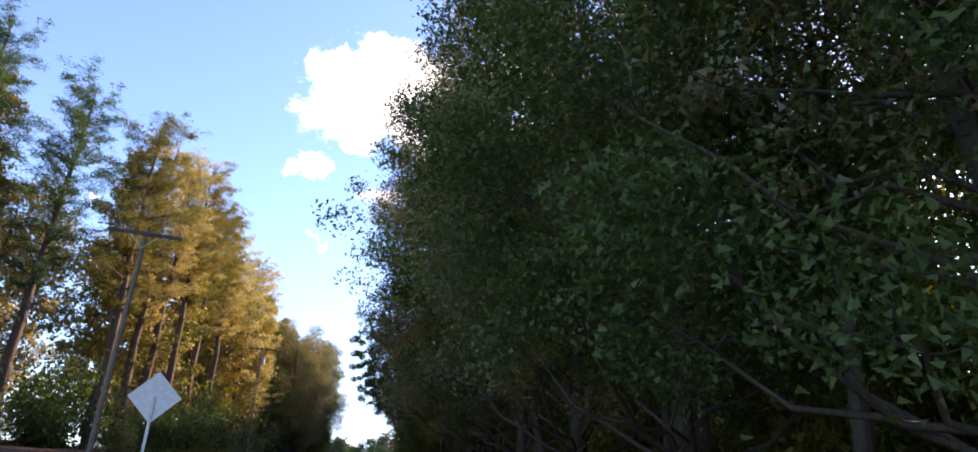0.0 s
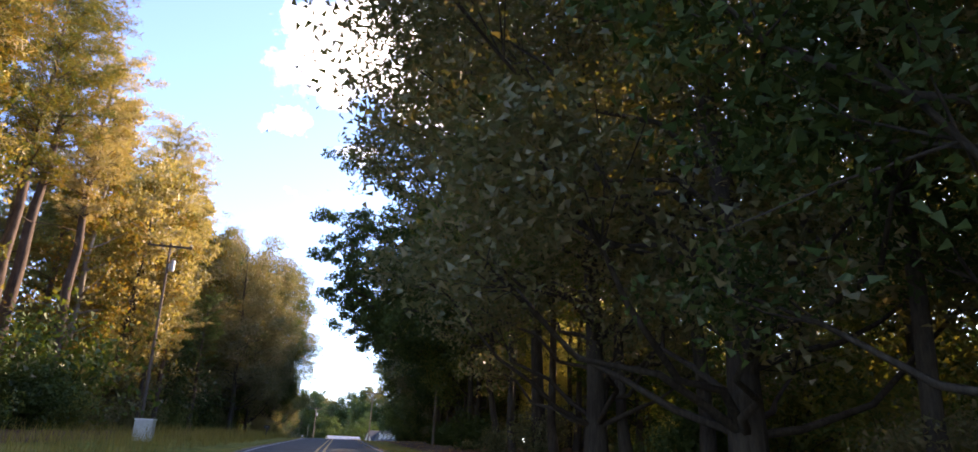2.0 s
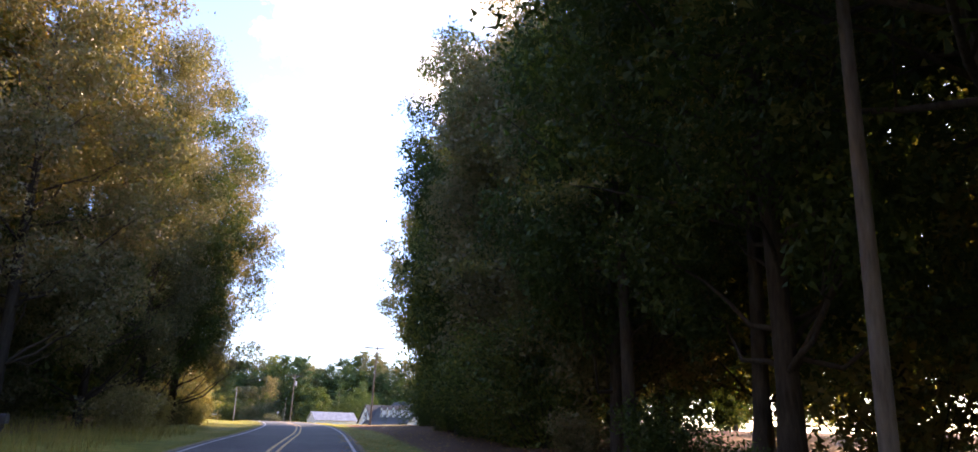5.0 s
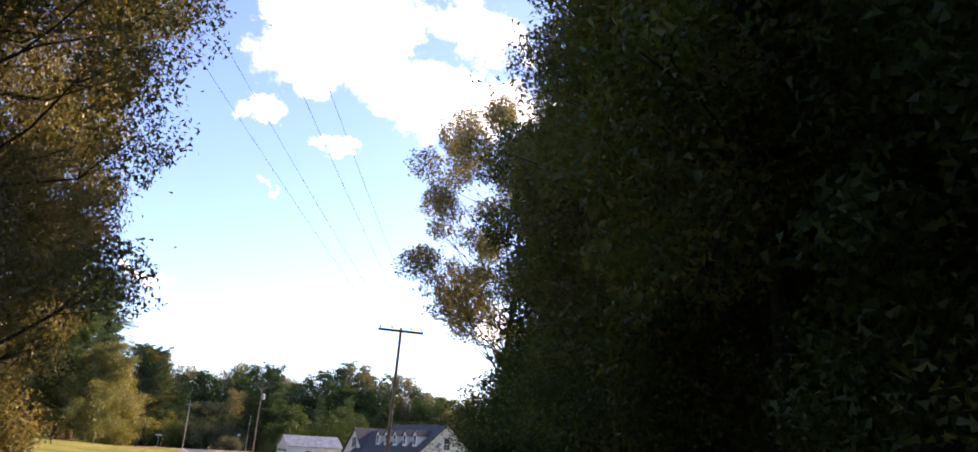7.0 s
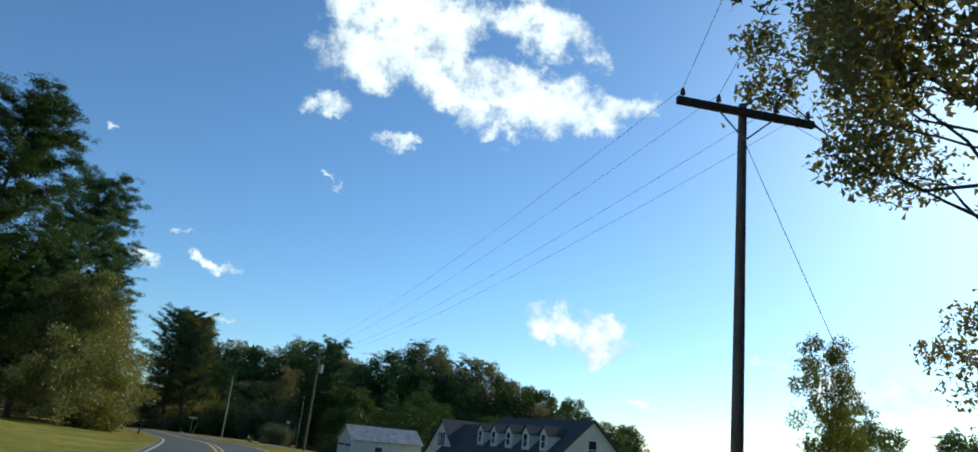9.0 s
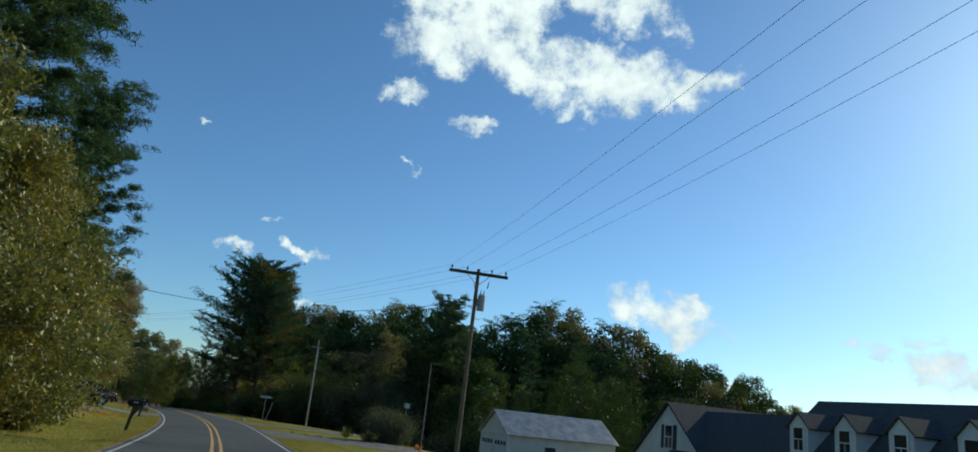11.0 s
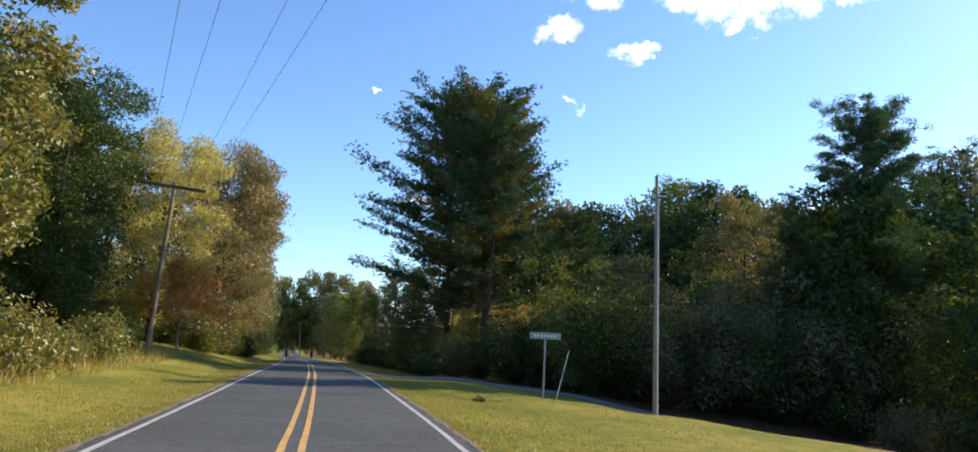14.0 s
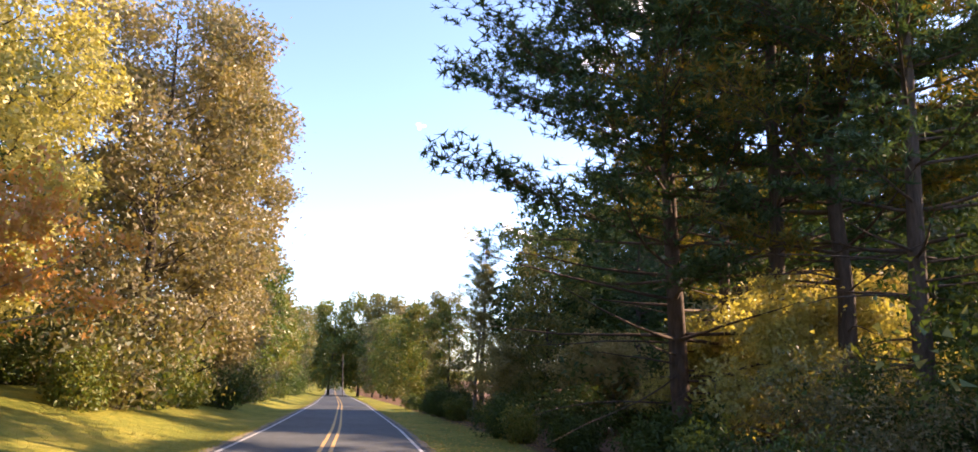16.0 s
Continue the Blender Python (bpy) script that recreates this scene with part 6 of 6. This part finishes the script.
def car(m):
    ob = thing("car", "dark maroon saloon car parked on a gravel drive", "car", m)
    # side outline of the body, nose towards +x
    low = [(-2.35, 0.42), (-2.4, 0.62), (-2.36, 0.92), (-2.2, 1.02), (-1.55, 1.06), (1.05, 1.0), (1.75, 0.9), (2.2, 0.74), (2.36, 0.55), (2.3, 0.3), (1.85, 0.24), (-1.9, 0.26)]
    bm = bmesh.new()
    ys = (-0.9, -0.84, -0.5, 0.5, 0.84, 0.9)
    cols = []
    for yv in ys:
        e = 1 - 0.035 * (abs(yv) > 0.87) - 0.0 * abs(yv)
        dz = -0.03 if abs(yv) > 0.87 else 0
        cut = 1 - 0.05 * (abs(yv) / 0.9) ** 3
        cols.append([bm.verts.new((px * cut, yv, 0.62 + (pz - 0.62) * (e - 0.04 * (abs(yv) > 0.87)) + dz)) for px, pz in low])
    n = len(low)
    for a, b in zip(cols, cols[1:]):
        for i in range(n):
            j = (i + 1) % n
            bm.faces.new((a[i], a[j], b[j], b[i]))
    bm.faces.new(cols[0]), bm.faces.new(cols[-1][::-1])
    bmesh.ops.recalc_face_normals(bm, faces=bm.faces)
    for f in bm.faces:
        f.smooth = True
    body = part("body", bm, CAR_PAINT, ob)
    # cabin
    cab = [(-1.85, 1.02), (-1.05, 1.42), (-0.3, 1.49), (0.3, 1.44), (1.1, 1.0)]
    bm = bmesh.new()
    rings = []
    for yv, k in ((-0.78, 0.0), (-0.62, 1.0), (0.62, 1.0), (0.78, 0.0)):
        rings.append([bm.verts.new((px * (1 if k else 1.02), yv if pz < 1.1 else (0.62 if yv > 0 else -0.62) * (1 if k else 1.0), pz if k or pz < 1.1 else pz - 0.05)) for px, pz in cab])
    for a, b in zip(rings, rings[1:]):
        for i in range(len(cab) - 1):
            bm.faces.new((a[i], a[i + 1], b[i + 1], b[i]))
    bm.faces.new(rings[0][::-1]), bm.faces.new(rings[-1])
    bmesh.ops.recalc_face_normals(bm, faces=bm.faces)
    part("cabin", bm, CAR_PAINT, ob)
    for sy in (-1, 1):
        for pts in (((-1.3, 1.08), (-0.95, 1.36), (-0.32, 1.41), (-0.32, 1.08)), ((-0.25, 1.08), (-0.25, 1.41), (0.27, 1.36), (0.85, 1.06))):
            bm = bmesh.new()
            vs = [bm.verts.new((px, sy * (0.80 - (pz - 1.02) * 0.36), pz)) for px, pz in pts]
            f = bm.faces.new(vs)
            r = bmesh.ops.extrude_face_region(bm, geom=[f])
            for v in r["geom"]:
                if isinstance(v, bmesh.types.BMVert):
                    v.co.y -= sy * 0.02
            bmesh.ops.recalc_face_normals(bm, faces=bm.faces)
            part("side_window", bm, CAR_GLASS, ob, "tinted side window")
        part("tail_lamp", boxed((-2.36, sy * 0.62 - 0.16, 0.8), (-2.22, sy * 0.62 + 0.16, 0.94), 0.02), RED_LAMP, ob)
        part("headlamp", boxed((2.08, sy * 0.66 - 0.15, 0.62), (2.26, sy * 0.66 + 0.15, 0.74), 0.02), ALLOY, ob)
        part("mirror", boxed((0.75, sy * 0.93 - 0.09, 1.02), (0.9, sy * 0.93 + 0.09, 1.14), 0.03), CAR_PAINT, ob)
        for px in (-0.85, 0.1):
            part("door_handle", boxed((px, sy * 0.9 - 0.02, 0.9), (px + 0.18, sy * 0.9 + 0.02, 0.93), 0.006), ALLOY, ob)
        for px in (-1.42, 1.4):
            w = part("wheel", rod((px, sy * 0.72, 0.33), (px, sy * 0.93, 0.33), 0.335, 0.335, 24), TYRE, ob)
            part("rim", rod((px, sy * 0.9, 0.33), (px, sy * 0.94, 0.33), 0.235, 0.22, 20), BLACK_METAL, w)
            for k in range(6):
                a = k * math.pi / 3
                bm = boxed((-0.035, -0.012, 0.04), (0.035, 0.012, 0.22), 0.006)
                part("spoke", bm, ALLOY, w, at=Matrix.Translation((px, sy * 0.945, 0.33)) @ Matrix.Rotation(a, 4, "Y"))
    part("rear_window", boxed((-0.42, -0.58, -0.01), (0.42, 0.58, 0.012), 0.0), CAR_GLASS, ob, at=Matrix.Translation((-1.47, 0, 1.235)) @ Matrix.Rotation(-math.atan2(0.4, 0.8), 4, "Y"))
    part("bumper", boxed((-2.44, -0.78, 0.36), (-2.3, 0.78, 0.6), 0.04), CAR_PAINT, ob)
    part("plate_bar", boxed((-2.46, -0.22, 0.66), (-2.42, 0.22, 0.78)), BOARD, ob, "plain bar in place of the number plate")
    return ob


car(pose(-75.0, 234.9, ground_at(-75.0, 234.9) + 0.04, 0, -3, 228))

BLUE_PAINT = two_tone("pale_blue_truck_paint", (0.16, 0.27, 0.34), (0.22, 0.34, 0.41), 0.3, 0.2, 2.0, 30.0, 0.02, 0.6)


def pickup(m):
    ob = thing("pickup_truck", "pale blue pickup truck parked behind the roadside trees", "truck", m)
    part("body", boxed((-2.6, -0.93, 0.5), (2.6, 0.93, 1.08), 0.09), BLUE_PAINT, ob)
    bm = bmesh.new()
    prof = [(-0.55, 1.06), (-0.4, 1.72), (0.75, 1.74), (1.35, 1.06)]
    fr, bk = ([bm.verts.new((u, sy * (0.88 if w < 1.2 else 0.7), w)) for u, w in prof] for sy in (-1, 1))
    bm.faces.new(fr), bm.faces.new(bk[::-1])
    for i in range(4):
        bm.faces.new((fr[i], bk[i], bk[(i + 1) % 4], fr[(i + 1) % 4]))
    bmesh.ops.recalc_face_normals(bm, faces=bm.faces)
    part("cab", bm, BLUE_PAINT, ob)
    part("windscreen", boxed((-0.01, -0.62, -0.38), (0.012, 0.62, 0.38)), CAR_GLASS, ob, at=Matrix.Translation((1.06, 0, 1.41)) @ Matrix.Rotation(-math.atan2(0.6, 0.68), 4, "Y"))
    part("bed_floor", boxed((-2.5, -0.8, 1.082), (-0.62, 0.8, 1.1)), BLACK_METAL, ob, "dark bed liner")
    part("bumper", boxed((-2.72, -0.85, 0.48), (-2.58, 0.85, 0.66), 0.03), ALLOY, ob)
    for sy in (-1, 1):
        part("side_window", boxed((-0.3, -0.012, 1.16), (0.72, 0.012, 1.6)), CAR_GLASS, ob, at=Matrix.Translation((0, sy * 0.86, 0)) @ Matrix.Rotation(sy * 0.1, 4, "X"))
        part("bed_rail", boxed((-2.58, sy * 0.88 - 0.05, 1.07), (-0.58, sy * 0.88 + 0.05, 1.3), 0.02), BLUE_PAINT, ob)
        part("tail_lamp", boxed((-2.63, sy * 0.82 - 0.08, 0.78), (-2.58, sy * 0.82 + 0.08, 1.05), 0.01), RED_LAMP, ob)
        for px in (-1.6, 1.7):
            w = part("wheel", rod((px, sy * 0.72, 0.38), (px, sy * 0.95, 0.38), 0.38, 0.38, 24), TYRE, ob)
            part("rim", rod((px, sy * 0.93, 0.38), (px, sy * 0.965, 0.38), 0.25, 0.22, 18), ALLOY, w)
    return ob


pickup(pose(-89.6, 239.2, ground_at(-89.6, 239.2) + 0.02, 0, 0, 230))

# ---------------------------------------------------------------- buildings


def prism(x0, x1, y0, y1, z0, ze, zr, along="y"):
    """A gabled block: walls from z0 to the eaves ze, ridge zr running along y or x."""
    bm = bmesh.new()
    if along == "y":
        prof = [(x0, z0), (x1, z0), (x1, ze), ((x0 + x1) / 2, zr), (x0, ze)]
        a = [bm.verts.new((px, y0, pz)) for px, pz in prof]
        b = [bm.verts.new((px, y1, pz)) for px, pz in prof]
    else:
        prof = [(y0, z0), (y1, z0), (y1, ze), ((y0 + y1) / 2, zr), (y0, ze)]
        a = [bm.verts.new((x0, py, pz)) for py, pz in prof]
        b = [bm.verts.new((x1, py, pz)) for py, pz in prof]
    bm.faces.new(a), bm.faces.new(b)
    for i in range(5):
        j = (i + 1) % 5
        bm.faces.new((a[i], a[j], b[j], b[i]))
    bmesh.ops.recalc_face_normals(bm, faces=bm.faces)
    return bm


def roof_slab(p, q, r, s, thick):
    """A slab over the quad p q r s, thick metres deep."""
    bm = bmesh.new()
    p, q, r, s = (Vector(v) for v in (p, q, r, s))
    nrm = (q - p).cross(s - p).normalized()
    if nrm.z < 0:
        nrm = -nrm
    lo = [bm.verts.new(v) for v in (p, q, r, s)]
    hi = [bm.verts.new(v + nrm * thick) for v in (p, q, r, s)]
    bm.faces.new(lo), bm.faces.new(hi)
    for i in range(4):
        j = (i + 1) % 4
        bm.faces.new((lo[i], lo[j], hi[j], hi[i]))
    bmesh.ops.recalc_face_normals(bm, faces=bm.faces)
    return bm


def gable_roof(ob, x0, x1, y0, y1, ze, zr, over, mat_, along="y", ribs=0.0, thick=0.12):
    """Two roof slabs with overhang; ribs: spacing of raised seams."""
    if along == "y":
        mid, half = (x0 + x1) / 2, (x1 - x0) / 2
        drop = (zr - ze) / half * over
        for sg in (-1, 1):
            e = mid + sg * (half + over)
            slab = part("roof", roof_slab((mid, y0 - over, zr), (mid, y1 + over, zr), (e, y1 + over, ze - drop), (e, y0 - over, ze - drop), thick), mat_, ob)
            n = int((y1 - y0 + 2 * over) / ribs) if ribs else 0
            for k in range(n + 1):
                yy = y0 - over + k * ribs
                if yy > y1 + over - 0.03:
                    break
                part("rib", roof_slab((mid, yy, zr + thick), (mid, yy + 0.05, zr + thick), (e, yy + 0.05, ze - drop + thick), (e, yy, ze - drop + thick), 0.035), mat_, slab)
    else:
        mid, half = (y0 + y1) / 2, (y1 - y0) / 2
        drop = (zr - ze) / half * over
        for sg in (-1, 1):
            e = mid + sg * (half + over)
            part("roof", roof_slab((x0 - over, mid, zr), (x1 + over, mid, zr), (x1 + over, e, ze - drop), (x0 - over, e, ze - drop), thick), mat_, ob)


def window_on(ob, x, y, z, w, h, face, shutters=False, bars=True):
    """A framed window on a wall that looks along -y ('y') or -x / +x."""
    m = Matrix.Translation((x, y, z)) @ {"y": Matrix.Identity(4), "-x": Matrix.Rotation(-math.pi / 2, 4, "Z"), "+x": Matrix.Rotation(math.pi / 2, 4, "Z")}[face]
    win = part("window", boxed((-w / 2, -0.035, 0), (w / 2, -0.012, h)), DARK_PANE, ob, "dark glazed sash window", m)
    t = 0.07
    for lo, hi in (((-w / 2 - t, -0.07, -t), (-w / 2, -0.004, h + t)), ((w / 2, -0.07, -t), (w / 2 + t, -0.004, h + t)), ((-w / 2, -0.07, h), (w / 2, -0.004, h + t)), ((-w / 2 - t, -0.1, -t - 0.03), (w / 2 + t, -0.004, -0.001))):
        part("frame", boxed(lo, hi), TRIM, win)
    if bars:
        part("bar", boxed((-w / 2, -0.05, h / 2 - 0.025), (w / 2, -0.036, h / 2 + 0.025)), TRIM, win)
        part("bar", boxed((-0.015, -0.049, 0), (0.015, -0.0365, h / 2 - 0.026)), TRIM, win)
    if shutters:
        for sg in (-1, 1):
            sx = sg * (w / 2 + t + 0.19)
            sh = part("shutter", boxed((sx - 0.17, -0.06, -0.05), (sx + 0.17, -0.004, h + 0.05), 0.008), SHUTTER, win, "dark louvred shutter")
    return win


def garage_door(ob, x, w, h, z, y=0.0):
    d = part("garage_door", boxed((x - w / 2, y - 0.05, z), (x + w / 2, y - 0.01, z + h)), TRIM, ob, "white panelled garage door with a row of small panes")
    for r in range(4):
        zz = z + 0.04 + r * (h - 0.04) / 4
        for c in range(4):
            xx = x - w / 2 + 0.06 + c * (w - 0.06) / 4
            pw = (w - 0.06) / 4 - 0.06
            if r == 3:
                part("pane", boxed((xx + 0.06, y - 0.062, zz + 0.12), (xx + pw - 0.06, y - 0.051, zz + h / 4 - 0.12)), DARK_PANE, d)
            else:
                part("panel", boxed((xx, y - 0.066, zz), (xx + pw, y - 0.051, zz + h / 4 - 0.07), 0.006), TRIM, d)
    return d


def corner_boards(ob, xs, ys, z0, z1):
    for px in xs:
        for py in ys:
            part("corner_board", boxed((px - 0.07, py - 0.07, z0), (px + 0.07, py + 0.07, z1)), TRIM, ob)


# detached garage
GM = pose(-46.69, 246.78, 2.42, 0, 0, -60.7)
gar = thing("garage", "white gabled garage with a grey ribbed metal roof", "garage", GM)
hw = 2.72
part("wall", prism(-hw, hw, 0, 9.6, -1.2, 2.78, 4.42), SIDING, gar)
gable_roof(gar, -hw, hw, 0, 9.6, 2.8, 4.46, 0.28, METAL_ROOF, "y", 0.3, 0.06)
corner_boards(gar, (-hw, hw), (0, 9.6), -1.2, 2.74)
part("fascia", boxed((-hw - 0.02, -0.05, 2.72), (hw + 0.02, -0.004, 2.84)), TRIM, gar)
for gx in (-1.33, 1.33):
    garage_door(gar, gx, 2.3, 2.25, 0.0)
door = part("side_door", boxed((hw + 0.005, 3.2, -0.1), (hw + 0.05, 4.15, 2.0)), SHUTTER, gar, "dark side door of the garage")
part("door_frame", boxed((hw + 0.004, 3.1, -0.1), (hw + 0.07, 3.2, 2.1)), TRIM, door)
part("door_frame", boxed((hw + 0.004, 4.15, -0.1), (hw + 0.07, 4.25, 2.1)), TRIM, door)
part("door_frame", boxed((hw + 0.004, 3.2, 2.0), (hw + 0.07, 4.15, 2.1)), TRIM, door)
part("door_knob", rod((hw + 0.05, 3.3, 0.95), (hw + 0.1, 3.3, 0.95), 0.03, 0.03, 10), GREY_METAL, door)

# garden trellis beside the utility pole
x, y = -47.15, 224.35
trellis = thing("garden_trellis", "low dark metal garden trellis beside the utility pole", "trellis", pose(x, y, ground_at(x, y), 0, 0, 24))
for px in (-0.42, 0.42):
    part("upright", rod((px, 0, -0.2), (px, 0, 1.15), 0.022, 0.022, 8), BLACK_METAL, trellis)
for k in range(4):
    part("rail", rod((-0.44, 0, 0.22 + k * 0.3), (0.44, 0, 0.22 + k * 0.3), 0.014, 0.014, 8), BLACK_METAL, trellis)
for px in (-0.14, 0.14):
    part("bar", rod((px, 0.012, 0.0), (px, 0.012, 1.12), 0.011, 0.011, 6), BLACK_METAL, trellis)

# house
HM = pose(-33.8, 240.4, 2.15, 0, 0, -60.7)
house = thing("house", "white sided house with dark shingled gables and dormers", "house", HM)
wing = part("garage_wing", prism(-4.3, 4.3, 0, 10, -1.5, 2.4, 6.35), SIDING, house, "garage wing with a steep gable")
gable_roof(house, -4.3, 4.3, 0, 10, 2.4, 6.39, 0.3, SHINGLE)
corner_boards(house, (-4.3, 4.3), (0,), -1.5, 2.35)
part("fascia", boxed((-4.32, -0.05, 2.33), (4.32, -0.004, 2.46)), TRIM, house)
garage_door(house, 0.0, 5.4, 2.1, 0.0)
window_on(house, 0, 0, 3.35, 0.8, 1.5, "y", True)
part("link_wall", prism(4.31, 11.79, -0.6, 6.4, -1.5, 2.5, 6.0, "x"), SIDING, house)
gable_roof(house, 0.4, 11.9, -0.6, 6.4, 2.5, 6.04, 0.2, SHINGLE, "x")
part("main_wall", prism(11.8, 27.6, -2.9, 6.1, -1.5, 2.9, 6.8, "x"), SIDING, house)
gable_roof(house, 11.8, 27.6, -2.9, 6.1, 2.9, 6.84, 0.32, SHINGLE, "x")
corner_boards(house, (11.8, 27.6), (-2.9,), -1.5, 2.85)
window_on(house, 27.6, 1.6, 3.6, 0.85, 1.5, "+x")
window_on(house, 27.6, -0.8, 0.7, 0.9, 1.5, "+x")
window_on(house, 27.6, 4.0, 0.7, 0.9, 1.5, "+x")
for wx in (13.5, 16.0, 22.0, 25.0):
    window_on(house, wx, -2.9, 0.7, 0.9, 1.5, "y", True)
fd = part("front_door", boxed((18.4, -2.96, 0.0), (19.4, -2.905, 2.1)), SHUTTER, house, "dark front door")
for dx in (13.4, 16.2, 19.1, 22.2, 25.2):
    dm = part("dormer", prism(dx - 0.6, dx + 0.6, -2.0, 0.9, 3.3, 5.35, 6.0), SIDING, house, "white gabled dormer")
    for sg in (-1, 1):
        part("dormer_roof", roof_slab((dx, -2.15, 6.02), (dx, 1.2, 6.02), (dx + sg * 0.75, 1.2, 5.2), (dx + sg * 0.75, -2.15, 5.2), 0.07), SHINGLE, dm)
    window_on(house, dx, -2.0, 4.15, 0.6, 1.1, "y")
# front porch
part("porch_roof", roof_slab((12.2, -5.0, 2.3), (27.0, -5.0, 2.3), (27.0, -2.9, 2.95), (12.2, -2.9, 2.95), 0.12), SHINGLE, house)
part("porch_floor", boxed((12.2, -5.0, -0.6), (27.0, -2.93, 0.0)), BOARD, house)
for k in range(7):
    px = 12.5 + k * 2.37
    part("porch_post", boxed((px - 0.07, -4.9, 0.0), (px + 0.07, -4.76, 2.3), 0.01), TRIM, house)

# ---------------------------------------------------------------- grass and weeds


def blades(name, ss, dd, hmin, hmax, width, leaf, label, category, seed, lean=0.35):
    """Single grass blades standing on the ground, joined into one mesh."""
    rs = np.random.RandomState(seed)
    foot = on_road(ss, dd, -0.01)
    n = len(ss)
    h = rs.uniform(hmin, hmax, n)
    a = rs.uniform(0, 2 * math.pi, n)
    w = width * rs.uniform(0.6, 1.3, n)
    side = np.stack([np.cos(a) * w, np.sin(a) * w, np.zeros(n)], 1)
    tip = foot + np.stack([rs.normal(0, lean, n) * h, rs.normal(0, lean, n) * h, h], 1)
    v = np.stack([foot - side, foot + side, tip], 1).reshape(-1, 3)
    ob = part(name, mesh_of(name, v, np.arange(n * 3).reshape(-1, 3)), LEAF[leaf])
    return tagged(ob, label, category, kind="stuff")


rg = np.random.RandomState(77)


def scatter(n, s0, s1, d0, d1, near=1.6):
    """Places in a strip, thicker towards the road's edge."""
    return rg.uniform(s0, s1, n), d0 + (d1 - d0) * rg.uniform(0, 1, n) ** near


def clear(s, d):
    """Leaves out the drives."""
    ok = np.ones(len(s), bool)
    for s0, s1, a, b, sk in ((233.8, 241.6, 2.9, 20, 0.2), (247.8, 252.2, 2.9, 15, 0.42), (249.0, 252.8, -16, -2.9, 0.25), (285.8, 290.2, 2.9, 22, -0.3)):
        off = sk * (np.abs(d) - 2.9) if d.size else 0
        ok &= ~((d > a) & (d < b) & (s > s0 + off - 0.2) & (s < s1 + off + 0.2))
    return s[ok], d[ok]


for nm, n, s0, s1, d0, d1, sd_ in (("grass", 46000, 186, 300, 2.95, 13, 1), ("grass", 42000, 195, 312, -2.95, -9, 2), ("grass", 46000, 206, 286, -2.98, -6.5, 31), ("grass", 46000, 206, 286, 2.98, 6.5, 32), ("grass", 9000, 300, 420, -2.95, -6, 3), ("grass", 7000, 300, 420, 2.95, 6, 4), ("grass", 14000, 20, 190, -2.95, -8, 5), ("grass", 8000, 20, 185, 2.95, 6, 6)):
    blades(nm, *clear(*scatter(n, s0, s1, d0, d1)), 0.025, 0.075, 0.009, "grass", "short mown yellow-green grass along the road", "grass", sd_)
blades("weeds", *scatter(9000, 36, 128, -5.2, -11.5, 1.0), 0.3, 0.95, 0.012, "weed", "tall dry yellow weeds beside the road", "weeds", 11, 0.3)
blades("weeds", *scatter(5000, 250, 292, -7.0, -10.5, 1.0), 0.2, 0.7, 0.012, "weed", "tall dry weeds at the edge of the lawn", "weeds", 12, 0.3)


def fallen(n, s0, s1, d0, d1, seed):
    """Fallen leaves lying on the ground."""
    rs = np.random.RandomState(seed)
    c = on_road(rs.uniform(s0, s1, n), rs.uniform(d0, d1, n), 0.015)
    v, f = leaves(c, 0.0, 0.11, rs, 0.6, 0.9)
    v[:, 2] = np.repeat(c[:, 2], 4) + rs.uniform(0, 0.03, n * 4)
    ob = part("fallen_leaves", mesh_of("fallen_leaves", v, f), LEAF["russet"])
    return tagged(ob, "brown fallen leaves scattered on the ground", "leaves", kind="stuff")


fallen(7000, 20, 150, 3.0, 13, 3)
fallen(5000, 239.5, 247, -9.5, -5.2, 6)
fallen(2500, 288, 340, 3.0, 8, 4)
fallen(900, 20, 130, 2.2, 3.0, 5)


def pebbles(n, s0, s1, d0, d1, skew, seed):
    """Loose stones on a gravel drive, small four-sided chips joined into one mesh."""
    rs = np.random.RandomState(seed)
    dd = d0 + (d1 - d0) * rs.uniform(0, 1, n) ** 1.3
    ss = s0 + (s1 - s0) * rs.uniform(-0.06, 1.06, n) + skew * (dd - d0)
    c = on_road(ss, dd, 0.02)
    r = rs.uniform(0.012, 0.042, n)
    a = rs.uniform(0, 2 * math.pi, n)
    ring = [c + np.stack([np.cos(a + k * 2.1) * r, np.sin(a + k * 2.1) * r * 0.8, np.zeros(n)], 1) for k in range(3)]
    tip = c + np.stack([rs.normal(0, 0.2, n) * r, rs.normal(0, 0.2, n) * r, r * rs.uniform(0.5, 1.0, n)], 1)
    v = np.stack(ring + [tip], 1).reshape(-1, 3)
    k = np.arange(n)[:, None] * 4
    f = np.concatenate([k + np.array((0, 1, 3)), k + np.array((1, 2, 3)), k + np.array((2, 0, 3))])
    ob = part("gravel_stones", mesh_of("gravel_stones", v, f), STONE)
    return tagged(ob, "loose grey gravel stones lying on the drive", "gravel", kind="stuff")


pebbles(9000, 233.8, 241.6, 2.8, 14, 0.2, 21)
pebbles(6000, 247.8, 252.2, 2.8, 12, 0.42, 22)
pebbles(3000, 285.8, 290.2, 2.8, 14, -0.3, 23)
